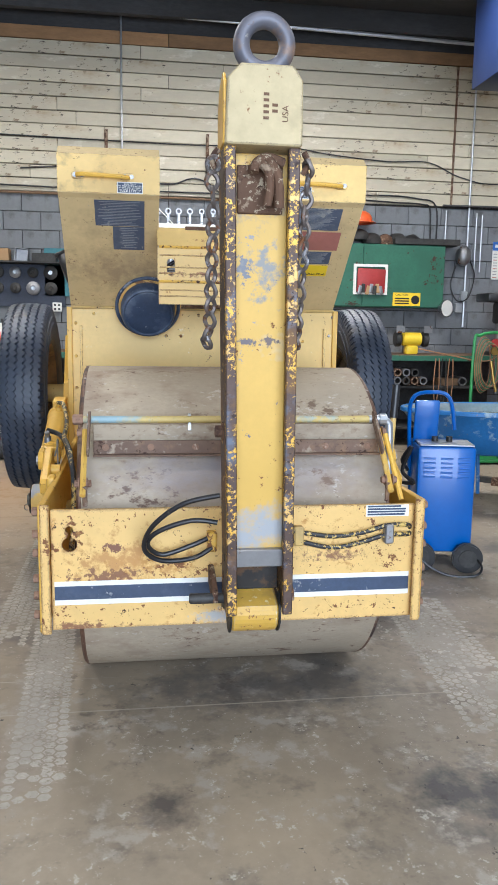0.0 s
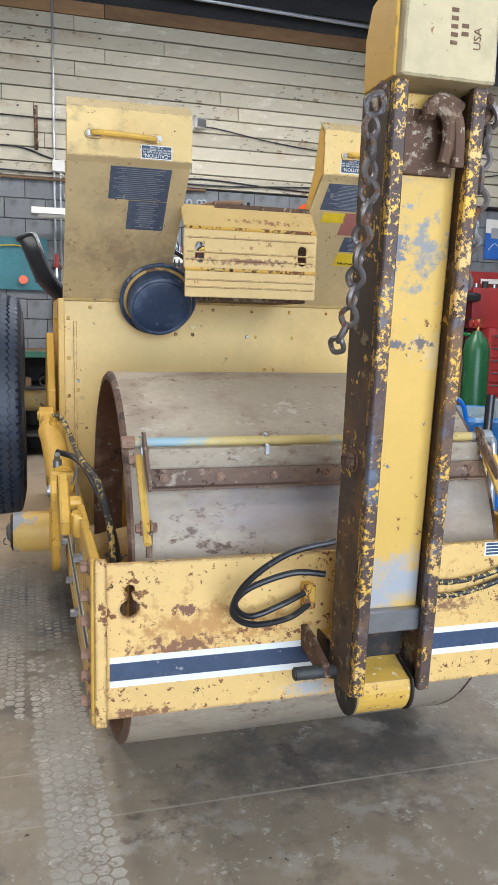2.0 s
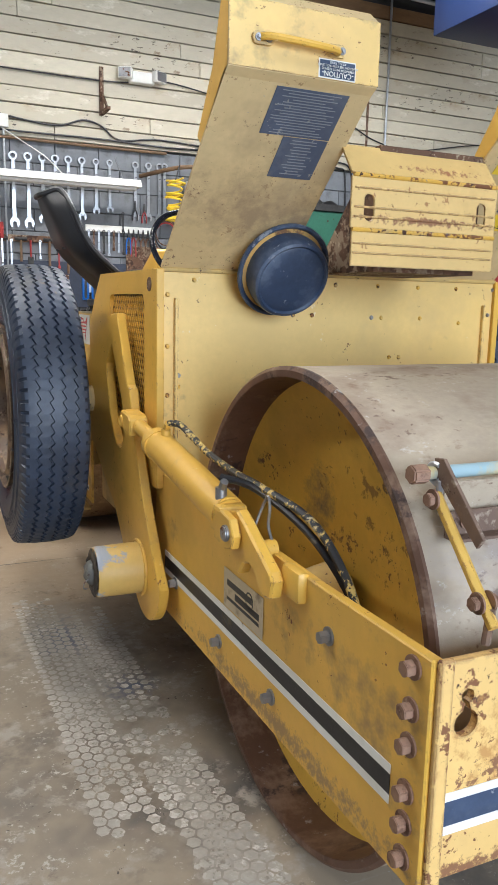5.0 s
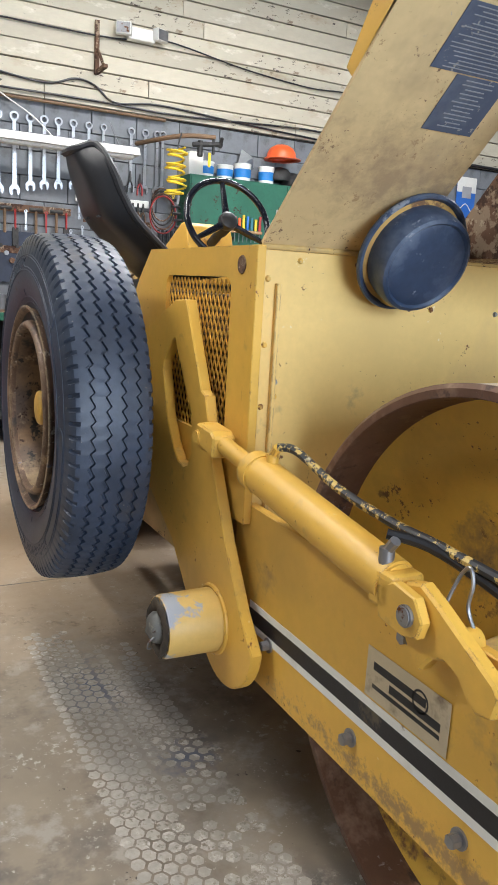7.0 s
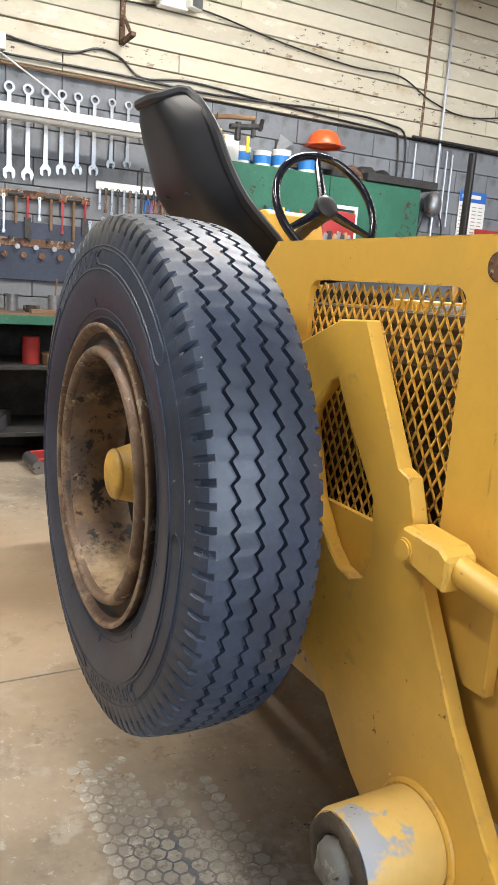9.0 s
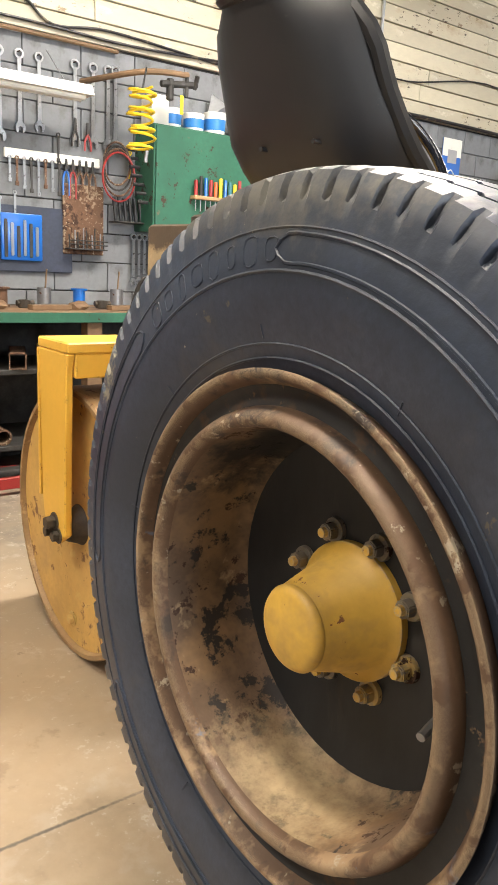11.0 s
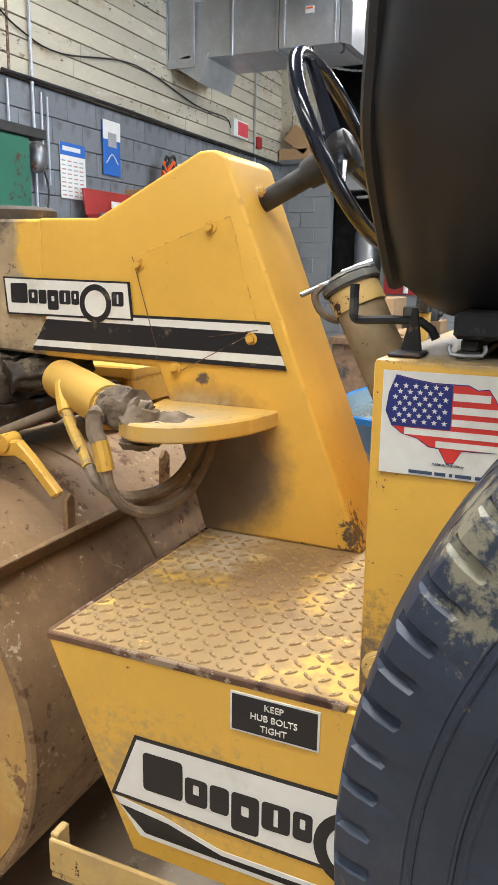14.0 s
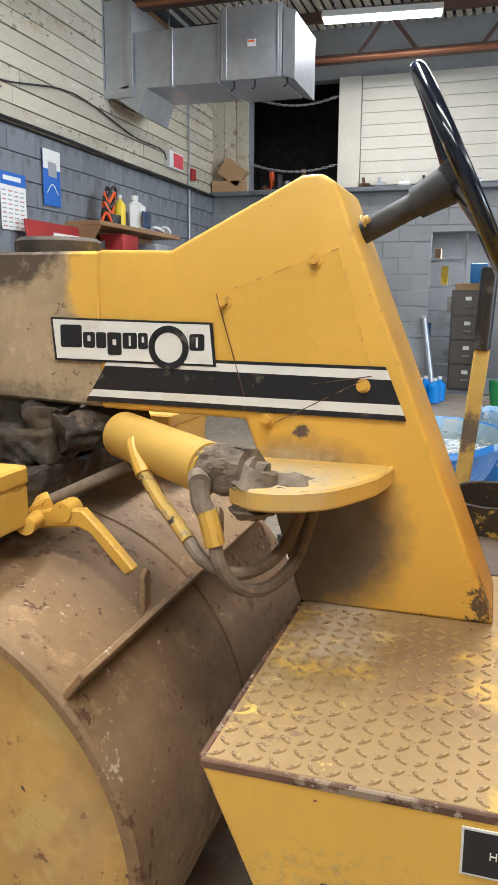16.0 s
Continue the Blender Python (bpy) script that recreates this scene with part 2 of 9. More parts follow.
M["blackvinyl"] = material("black_vinyl", (0.015, 0.015, 0.018), 0.4, vary=0.2, spots=[((0.12, 0.1, 0.07), 9, 0.66, 0.1, 0.8)])
# Broad tan patch at (-1.3, 6.2): warm lamp light put into the floor colour.
# Wide dark patch at (0.1, 2.75): shadow under the machine front, painted in.
M["concrete"] = material("shop_concrete", (0.295, 0.24, 0.178), 0.52, vary=0.16, scale=0.9, fine=22, bump=0.12, spots=[((0.37, 0.30, 0.215), 0.7, 0.50, 0.3, 0.5), ((0.085, 0.08, 0.08), 0.85, 0.60, 0.22, 0.42), ((0.16, 0.135, 0.11), 3.4, 0.60, 0.2, 0.6), ((0.37, 0.325, 0.27), 9, 0.58, 0.14, 0.8), ((0.46, 0.42, 0.36), 46, 0.69, 0.06, 0.9), ((0.19, 0.155, 0.12), 16, 0.66, 0.14, 0.7), ((0.07, 0.06, 0.05), 46, 0.80, 0.04, 0.7), ((0.60, 0.56, 0.50), 120, 0.78, 0.03, 0.9)], stains=[((0.075, 0.068, 0.065), (0.72, 2.02, 0), (0.28, 0.26, 1), 0.8, 0.7), ((0.10, 0.085, 0.075), (-0.26, 2.06, 0), (0.11, 0.12, 1), 1.0, 0.5), ((0.11, 0.08, 0.065), (0.0, 2.75, 0), (0.05, 0.13, 1), 0.6, 0.9), ((0.13, 0.115, 0.10), (0.1, 2.75, 0), (0.65, 0.22, 1), 1.0, 0.7), ((0.40, 0.35, 0.28), (-0.1, 2.63, 0), (1.6, 0.006, 1), 0.7, 0.25), ((0.40, 0.35, 0.28), (-0.9, 2.885, 0), (0.6, 0.005, 1), 0.7, 0.25), ((0.36, 0.255, 0.155), (-1.3, 6.2, 0), (1.7, 1.7, 1), 1.0, 0.25), ((0.345, 0.305, 0.255), (-0.70, 3.0, 0), (0.10, 1.05, 1), 0.9, 0.35), ((0.345, 0.305, 0.255), (-0.80, 4.2, 0), (0.19, 0.75, 1), 0.9, 0.4), ((0.345, 0.305, 0.255), (0.96, 3.0, 0), (0.18, 0.75, 1), 1.0, 0.4), ((0.12, 0.10, 0.08), (-1.0, 5.42, 0), (0.5, 0.008, 1), 0.7, 0.3), ((0.14, 0.15, 0.19), (-0.85, 4.47, 0), (0.12, 0.22, 1), 1.0, 0.6), ((0.14, 0.15, 0.19), (-0.70, 3.98, 0), (0.10, 0.10, 1), 1.0, 0.6)])
M["cream_wood"] = material("cream_painted_boards", (0.585, 0.53, 0.405), 0.6, vary=0.08, scale=1.5, fine=30, bump=0.2, spots=[((0.55, 0.49, 0.375), 1.1, 0.54, 0.3, 0.8), ((0.46, 0.37, 0.25), 5, 0.62, 0.2, 0.8), ((0.34, 0.26, 0.17), 11, 0.70, 0.10, 0.8), ((0.76, 0.71, 0.60), 7, 0.66, 0.15, 0.7), ((0.28, 0.21, 0.14), 22, 0.73, 0.05, 0.9), ((0.10, 0.08, 0.065), 30, 0.735, 0.03, 0.9)], stretch=(0.4, 1, 1), island=0.12)
M["bare_wood"] = material("brown_bare_boards", (0.30, 0.17, 0.08), 0.75, vary=0.25, scale=3, fine=30, stretch=(0.3, 1, 1), island=0.2)
M["grey_wall"] = material("grey_painted_block", (0.19, 0.20, 0.215), 0.7, vary=0.12, scale=2, fine=30, bump=0.2, spots=[((0.10, 0.10, 0.10), 4, 0.6, 0.2, 0.8)], island=0.08)
M["grey_pale"] = material("pale_grey_painted_block", (0.27, 0.275, 0.275), 0.65, vary=0.08, scale=1.5, fine=30, bump=0.2, spots=[((0.20, 0.20, 0.20), 3, 0.62, 0.3, 0.8)], island=0.06)
M["joint"] = material("dark_wall_joint", (0.05, 0.045, 0.04), 0.9, vary=0.2)
M["dark_ceiling"] = material("dark_ceiling_boards", (0.045, 0.045, 0.048), 0.8, vary=0.3, scale=2, stretch=(0.3, 1, 1))
M["green"] = material("green_painted_steel", (0.03, 0.135, 0.085), 0.45, vary=0.15, spots=[(DARKRUST, 20, 0.7, 0.04, 0.9), ((0.20, 0.12, 0.08), 9, 0.80, 0.1, 0.7)])
M["teal"] = material("teal_pegboard", (0.05, 0.20, 0.24), 0.6, vary=0.2)
M["blue"] = material("blue_enamel", (0.004, 0.125, 0.50), 0.3, vary=0.08, coat=0.3, bump=0.02)
M["red"] = material("red_enamel", (0.36, 0.03, 0.028), 0.45, vary=0.15, bump=0.02)
M["orange"] = material("orange_plastic", (0.85, 0.13, 0.03), 0.35, vary=0.06, bump=0.0)
M["wood"] = material("workbench_wood", (0.20, 0.12, 0.065), 0.7, vary=0.3, scale=4, fine=35, stretch=(0.3, 1, 1), spots=[((0.05, 0.045, 0.04), 5, 0.6, 0.15, 0.7)])
M["card"] = material("cardboard", (0.42, 0.26, 0.13), 0.8, vary=0.1)
M["bluetub"] = material("blue_plastic_tub", (0.03, 0.22, 0.60), 0.4, vary=0.15, spots=[((0.35, 0.42, 0.45), 5, 0.58, 0.2, 0.6)])
M["bright_yellow"] = material("bright_yellow_plastic", (0.85, 0.6, 0.03), 0.4, vary=0.08, bump=0.0)
M["dark"] = material("dark_grimy_steel_and_room_shade", (0.05, 0.048, 0.046), 0.6, 0.3, vary=0.35, scale=8)
M["dark_blue"] = material("dark_blue_board", (0.035, 0.045, 0.075), 0.6, vary=0.25)
M["tread_floor"] = material("tread_plate_dusty_floor", (0.33, 0.215, 0.085), 0.6, spots=[((0.25, 0.165, 0.085), 3.0, 0.52, 0.25, 0.8), ((0.56, 0.35, 0.06), 6, 0.57, 0.12, 0.5), ((0.22, 0.14, 0.08), 30, 0.70, 0.06, 0.9), ((0.70, 0.47, 0.10), 16, 0.66, 0.06, 0.5)], vary=0.12, stains=[((0.24, 0.145, 0.07), R(-0.30, 5.36, 0.82), (0.26, 0.15, 0.3), 0.8, 0.6), ((0.45, 0.37, 0.27), R(-0.20, 5.52, 0.82), (0.24, 0.10, 0.1), 0.9, 0.6)])
M["scuffed"] = material("paint_scuffed_to_primer", (0.70, 0.46, 0.13), 0.45, spots=[((0.36, 0.37, 0.40), 5, 0.54, 0.05, 0.6), (RUST, 60, 0.76, 0.03, 0.85)], vary=0.08)
M["seat_black"] = material("moulded_black_plastic", (0.029, 0.029, 0.032), 0.42, vary=0.15, bump=0.03, spots=[((0.034, 0.031, 0.03), 4, 0.55, 0.3, 0.5), ((0.10, 0.09, 0.08), 60, 0.84, 0.03, 0.7)])
M["drum_lip"] = material("drum_edge_rust", (0.16, 0.085, 0.055), 0.55, 0.3, spots=[((0.30, 0.20, 0.14), 6, 0.5, 0.2, 0.7), ((0.07, 0.045, 0.04), 12, 0.58, 0.1, 0.7), ((0.36, 0.33, 0.32), 30, 0.70, 0.1, 0.5)], vary=0.2)
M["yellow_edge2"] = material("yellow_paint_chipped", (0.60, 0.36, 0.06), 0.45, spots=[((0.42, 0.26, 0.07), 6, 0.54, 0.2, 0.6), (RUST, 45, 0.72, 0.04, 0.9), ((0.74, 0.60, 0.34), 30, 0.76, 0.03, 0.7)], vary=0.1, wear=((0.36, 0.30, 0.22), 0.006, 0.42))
M["taped_hose"] = material("hose_flaking_overspray", (0.025, 0.025, 0.028), 0.5, spots=[((0.60, 0.42, 0.12), 70, 0.56, 0.04, 0.5), ((0.50, 0.43, 0.28), 40, 0.66, 0.05, 0.8)], vary=0.15)
M["nut_steel"] = material("dull_nut_steel", (0.24, 0.21, 0.17), 0.5, 0.5, vary=0.15, spots=[((0.5, 0.36, 0.14), 40, 0.56, 0.1, 0.6), (DARKRUST, 60, 0.66, 0.06, 0.9)])
M["chain_steel"] = material("weathered_chain_steel", (0.20, 0.17, 0.155), 0.5, 0.55, vary=0.2, spots=[(RUST, 24, 0.54, 0.1, 0.9), ((0.34, 0.34, 0.36), 30, 0.60, 0.08, 0.4)])
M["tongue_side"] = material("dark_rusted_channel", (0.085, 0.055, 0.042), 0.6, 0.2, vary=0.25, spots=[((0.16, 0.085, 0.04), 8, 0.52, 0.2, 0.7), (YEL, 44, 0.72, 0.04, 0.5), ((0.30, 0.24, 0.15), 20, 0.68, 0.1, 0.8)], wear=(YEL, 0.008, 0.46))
M["gloss_black"] = material("glossy_black_rim", (0.010, 0.012, 0.020), 0.16, vary=0.15, bump=0.0, coat=0.4)
M["hose_tan"] = material("faded_hose_rubber", (0.30, 0.15, 0.075), 0.6, vary=0.2)
M["water"] = material("dusty_grey_water", (0.12, 0.155, 0.155), 0.25, vary=0.2, spots=[((0.22, 0.24, 0.23), 6, 0.58, 0.2, 0.5)], bump=0)
M["cap_grey"] = material("dull_cast_grey", (0.15, 0.145, 0.13), 0.6, 0.0, vary=0.2, spots=[((0.30, 0.27, 0.21), 24, 0.58, 0.1, 0.8), (DARKRUST, 50, 0.68, 0.06, 0.9)])
M["grease"] = material("greasy_dirt", (0.038, 0.029, 0.021), 0.6, vary=0.4, scale=10, fine=60, bump=0.5, spots=[((0.10, 0.072, 0.046), 7, 0.50, 0.25, 0.9), ((0.16, 0.12, 0.08), 30, 0.68, 0.08, 0.9)])

M["radiator"] = material("dusty_radiator_core", (0.085, 0.06, 0.036), 0.8, vary=0.3, spots=[((0.14, 0.10, 0.055), 6, 0.55, 0.2, 0.9)])
M["rim_black"] = material("sooty_steel_and_gap_shade", (0.022, 0.021, 0.021), 0.6, 0.1, vary=0.3, scale=8, spots=[((0.10, 0.055, 0.03), 12, 0.60, 0.12, 0.8), ((0.17, 0.11, 0.065), 45, 0.74, 0.06, 0.9)])
M["disc_black"] = material("black_dull_disc", (0.017, 0.017, 0.018), 0.55, 0.1, vary=0.3, scale=6, stretch=(1, 1, 0.35), spots=[((0.05, 0.042, 0.035), 7, 0.62, 0.15, 0.8)])
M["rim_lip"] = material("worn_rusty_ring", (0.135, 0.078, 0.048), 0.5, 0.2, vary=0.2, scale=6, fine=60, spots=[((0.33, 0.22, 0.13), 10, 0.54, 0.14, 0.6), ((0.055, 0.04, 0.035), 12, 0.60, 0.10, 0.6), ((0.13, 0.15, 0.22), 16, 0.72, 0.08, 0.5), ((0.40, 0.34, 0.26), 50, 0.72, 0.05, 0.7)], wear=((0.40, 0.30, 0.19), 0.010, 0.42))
M["rim_rust"] = material("rusted_wheel_rim", (0.145, 0.092, 0.058), 0.5, 0.1, vary=0.25, scale=4, fine=60, spots=[((0.26, 0.16, 0.085), 6, 0.53, 0.2, 0.6), ((0.35, 0.255, 0.16), 20, 0.66, 0.10, 0.7), ((0.025, 0.021, 0.02), 24, 0.62, 0.06, 0.6), (DARKRUST, 60, 0.68, 0.06, 0.8)], stains=[((0.020, 0.018, 0.018), R(k * 0.93, 4.60, 1.13), (0.10, 0.19, 0.12), 0.5, 0.6) for k in (-1, 1)] + [((0.43, 0.32, 0.19), R(k * 0.97, 4.53, 0.705), (0.13, 0.17, 0.06), 1.0, 0.45) for k in (-1, 1)])
M["eye_steel"] = material("blue_grey_worn_steel", (0.155, 0.155, 0.185), 0.5, 0.3, vary=0.15, spots=[((0.28, 0.18, 0.12), 9, 0.54, 0.2, 0.7), ((0.16, 0.085, 0.05), 30, 0.64, 0.1, 0.8), ((0.40, 0.38, 0.35), 40, 0.74, 0.06, 0.5)])
M["bolt_rust"] = material("rusty_bolt_heads", (0.30, 0.175, 0.115), 0.65, 0.2, vary=0.2, fine=90, spots=[((0.16, 0.085, 0.055), 50, 0.58, 0.12, 0.8), ((0.46, 0.36, 0.28), 70, 0.70, 0.06, 0.7)])
M["pipe_paint"] = material("thin_yellow_over_blue", (0.56, 0.42, 0.15), 0.5, vary=0.1, spots=[((0.30, 0.42, 0.45), 3.0, 0.56, 0.1, 0.6), ((0.25, 0.15, 0.08), 40, 0.66, 0.08, 0.8)], stains=[((0.28, 0.40, 0.44), R(-0.42, 2.655, 1.03), (0.12, 0.1, 0.1), 0.7, 0.5)])
M["scraper_rust"] = material("brown_rusty_scraper", (0.19, 0.12, 0.085), 0.7, 0.15, vary=0.2, spots=[((0.28, 0.17, 0.10), 14, 0.54, 0.2, 0.8), ((0.37, 0.30, 0.23), 30, 0.62, 0.14, 0.8), (DARKRUST, 60, 0.68, 0.06, 0.9)])
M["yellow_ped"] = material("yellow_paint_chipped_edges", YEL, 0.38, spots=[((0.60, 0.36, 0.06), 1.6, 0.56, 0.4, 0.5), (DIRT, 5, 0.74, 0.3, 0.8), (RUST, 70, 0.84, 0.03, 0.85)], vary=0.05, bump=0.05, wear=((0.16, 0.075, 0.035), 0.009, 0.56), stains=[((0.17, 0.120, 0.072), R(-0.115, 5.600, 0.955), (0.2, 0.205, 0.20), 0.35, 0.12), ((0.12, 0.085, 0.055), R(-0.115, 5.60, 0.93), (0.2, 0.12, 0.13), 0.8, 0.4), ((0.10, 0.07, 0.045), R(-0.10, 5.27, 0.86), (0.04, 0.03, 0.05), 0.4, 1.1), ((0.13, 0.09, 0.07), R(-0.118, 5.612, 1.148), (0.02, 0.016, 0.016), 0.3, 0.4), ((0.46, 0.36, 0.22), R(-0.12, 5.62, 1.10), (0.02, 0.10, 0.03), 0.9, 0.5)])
M["tub_blue"] = material("bright_blue_plastic", (0.02, 0.16, 0.44), 0.4, vary=0.15, spots=[((0.30, 0.42, 0.52), 7, 0.62, 0.12, 0.6), ((0.22, 0.20, 0.17), 30, 0.74, 0.05, 0.8)], bump=0.03)
M["tub_inside"] = material("cement_dusted_plastic", (0.15, 0.215, 0.25), 0.55, vary=0.2, spots=[((0.27, 0.29, 0.28), 5, 0.52, 0.25, 0.7), ((0.10, 0.22, 0.38), 9, 0.64, 0.1, 0.4)])
M["bin_bag"] = material("pale_blue_film", (0.30, 0.46, 0.62), 0.3, vary=0.2, scale=20, spots=[((0.60, 0.68, 0.74), 30, 0.60, 0.06, 0.3)], bump=0.3)
M["muddy_tube"] = material("mud_caked_yellow_tube", (0.29, 0.215, 0.12), 0.7, vary=0.2, scale=5, spots=[((0.44, 0.31, 0.11), 6, 0.56, 0.2, 0.6), ((0.20, 0.15, 0.09), 12, 0.60, 0.15, 0.8), (DARKRUST, 60, 0.74, 0.05, 0.9)])
M["collar_black"] = material("sooty_flaking_yellow", (0.035, 0.028, 0.022), 0.6, vary=0.3, spots=[((0.52, 0.36, 0.06), 14, 0.62, 0.05, 0.5), (RUST, 30, 0.70, 0.06, 0.9)])
M["oily_floor"] = material("trodden_oily_plate", (0.10, 0.071, 0.048), 0.5, vary=0.25, scale=8, spots=[((0.25, 0.19, 0.12), 9, 0.60, 0.12, 0.8), ((0.055, 0.042, 0.034), 5, 0.56, 0.2, 0.4), ((0.34, 0.27, 0.18), 50, 0.74, 0.05, 0.9)])
M["lever_paint"] = material("scorched_yellow_bar", (0.60, 0.43, 0.12), 0.55, vary=0.15, spots=[((0.40, 0.29, 0.13), 8, 0.55, 0.2, 0.8)], stains=[((0.13, 0.11, 0.09), R(0.63, 5.335, 1.04), (0.05, 0.06, 0.055), 0.5, 0.5)])
M["dry_mud"] = material("dried_grey_mud", (0.19, 0.14, 0.095), 0.85, vary=0.25, scale=9, fine=70, bump=0.5, spots=[((0.26, 0.205, 0.15), 8, 0.52, 0.2, 0.9), ((0.085, 0.062, 0.045), 16, 0.60, 0.12, 0.8)])
M["taped_yellow"] = material("hose_under_yellow_paint", (0.62, 0.40, 0.09), 0.5, vary=0.12, spots=[((0.03, 0.03, 0.035), 34, 0.68, 0.05, 0.6), ((0.40, 0.30, 0.16), 20, 0.62, 0.1, 0.8)])
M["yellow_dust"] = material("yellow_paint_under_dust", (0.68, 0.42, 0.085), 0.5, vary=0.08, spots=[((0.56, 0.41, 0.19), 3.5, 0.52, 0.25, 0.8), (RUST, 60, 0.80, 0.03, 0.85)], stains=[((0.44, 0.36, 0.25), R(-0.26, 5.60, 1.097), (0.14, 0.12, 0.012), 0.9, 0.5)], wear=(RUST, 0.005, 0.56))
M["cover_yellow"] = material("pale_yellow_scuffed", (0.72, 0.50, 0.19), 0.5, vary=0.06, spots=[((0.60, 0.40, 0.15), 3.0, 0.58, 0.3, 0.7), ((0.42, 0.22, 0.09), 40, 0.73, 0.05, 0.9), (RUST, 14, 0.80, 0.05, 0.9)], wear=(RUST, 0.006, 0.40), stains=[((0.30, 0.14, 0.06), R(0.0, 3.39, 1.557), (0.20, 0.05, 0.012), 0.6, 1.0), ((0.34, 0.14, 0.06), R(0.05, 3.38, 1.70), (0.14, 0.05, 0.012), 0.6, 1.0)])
M["yellow_mud"] = material("yellow_paint_mud_spattered", (0.76, 0.475, 0.075), 0.42, spots=[((0.50, 0.30, 0.06), 2.0, 0.56, 0.3, 0.6), ((0.34, 0.20, 0.065), 26, 0.70, 0.08, 0.9), ((0.22, 0.12, 0.05), 55, 0.73, 0.05, 0.9)], vary=0.08, stains=[((0.13, 0.075, 0.045), R(-0.41, 2.93, 1.02), (0.1, 0.10, 0.14), 0.3, 0.8), ((0.10, 0.09, 0.085), R(-0.40, 3.30, 0.80), (0.1, 0.10, 0.10), 0.9, 0.5), ((0.24, 0.12, 0.05), R(-0.42, 3.40, 0.20), (0.1, 0.25, 0.12), 0.5, 0.8)])
M["tan_plate"] = material("tan_dusty_plate", (0.58, 0.355, 0.105), 0.6, spots=[((0.40, 0.265, 0.13), 2.4, 0.50, 0.3, 0.9), ((0.60, 0.42, 0.14), 4, 0.60, 0.1, 0.6), ((0.22, 0.12, 0.06), 18, 0.68, 0.08, 0.9), ((0.12, 0.07, 0.045), 50, 0.76, 0.04, 0.9)], vary=0.12)
M["flag_red"] = material("red_print", (0.68, 0.045, 0.035), 0.45, vary=0.08, bump=0)
M["flag_blue"] = material("blue_print", (0.02, 0.03, 0.18), 0.45, vary=0.08, bump=0)
M["parchment"] = material("beige_vinyl", (0.60, 0.50, 0.33), 0.55, vary=0.1, spots=[(DIRT, 8, 0.6, 0.2, 0.8)])
M["lozenge_edge"] = material("tread_plate_crests", (0.36, 0.235, 0.095), 0.45, 0.15, spots=[((0.34, 0.235, 0.12), 6, 0.56, 0.2, 0.6), ((0.13, 0.085, 0.055), 40, 0.64, 0.08, 0.8)], vary=0.15)

M["cream_clean"] = material("cream_painted_siding", (0.66, 0.62, 0.52), 0.6, vary=0.06, scale=2, fine=25)
M["truss"] = material("brown_painted_steel", (0.10, 0.05, 0.035), 0.6, vary=0.2)
M["copper"] = material("copper_brown_pipe", (0.30, 0.12, 0.06), 0.45, 0.3, vary=0.15)
M["brass"] = material("worn_brass", (0.45, 0.28, 0.08), 0.4, 0.8, vary=0.2)
M["green_hose"] = material("green_rubber_hose", (0.06, 0.16, 0.08), 0.5, vary=0.2)
M["cyl_green"] = material("green_cylinder_enamel", (0.015, 0.10, 0.035), 0.35, vary=0.2, spots=[((0.2, 0.2, 0.18), 12, 0.72, 0.05, 0.6)])
M["cart_green"] = material("bright_green_enamel", (0.03, 0.26, 0.07), 0.4, vary=0.15)
M["ply"] = material("raw_plywood", (0.36, 0.20, 0.09), 0.7, vary=0.2, scale=4, stretch=(0.3, 1, 1))
M["blue_print"] = material("blue_printed_card", (0.03, 0.14, 0.50), 0.45, vary=0.08, bump=0)
M["grey_print"] = material("grey_print", (0.35, 0.35, 0.36), 0.6, vary=0.08, bump=0)
M["red_print"] = material("faded_red_print", (0.50, 0.22, 0.18), 0.6, vary=0.08, bump=0)
M["sign_red"] = material("red_sign_face", (0.75, 0.08, 0.10), 0.5, vary=0.08, bump=0)
M["deep_blue"] = material("deep_blue_enamel", (0.008, 0.02, 0.075), 0.45, vary=0.1)
M["cabinet_brown"] = material("brown_grey_enamel", (0.10, 0.085, 0.07), 0.5, vary=0.1)
M["jug_blue"] = material("blue_washer_fluid", (0.02, 0.26, 0.75), 0.25, vary=0.08, bump=0)
M["barrow_blue"] = material("scuffed_dark_blue_steel", (0.035, 0.055, 0.085), 0.5, 0.2, vary=0.2, spots=[((0.2, 0.2, 0.2), 9, 0.66, 0.1, 0.8)])
M["rim_blue"] = material("worn_blue_rim", (0.06, 0.20, 0.42), 0.4, 0.1, vary=0.15, spots=[((0.40, 0.44, 0.46), 8, 0.60, 0.1, 0.5)])
M["murky"] = material("murky_water", (0.10, 0.14, 0.13), 0.12, vary=0.2, bump=0)
M["dust"] = material("pale_concrete_dust", (0.44, 0.40, 0.345), 0.9, vary=0.18, scale=3, fine=60, spots=[((0.36, 0.32, 0.265), 3.5, 0.54, 0.2, 0.9), ((0.54, 0.50, 0.44), 30, 0.60, 0.1, 0.9), ((0.29, 0.25, 0.20), 60, 0.60, 0.1, 0.9)])
LIGHTS = ((4.6, 5.4, 90), (-1.6, 4.9, 90), (-3.7, 4.5, 90), (-3.7, 6.9, 90), (1.2, 6.4, 0), (2.6, 1.2, 90), (-1.2, 1.0, 90))

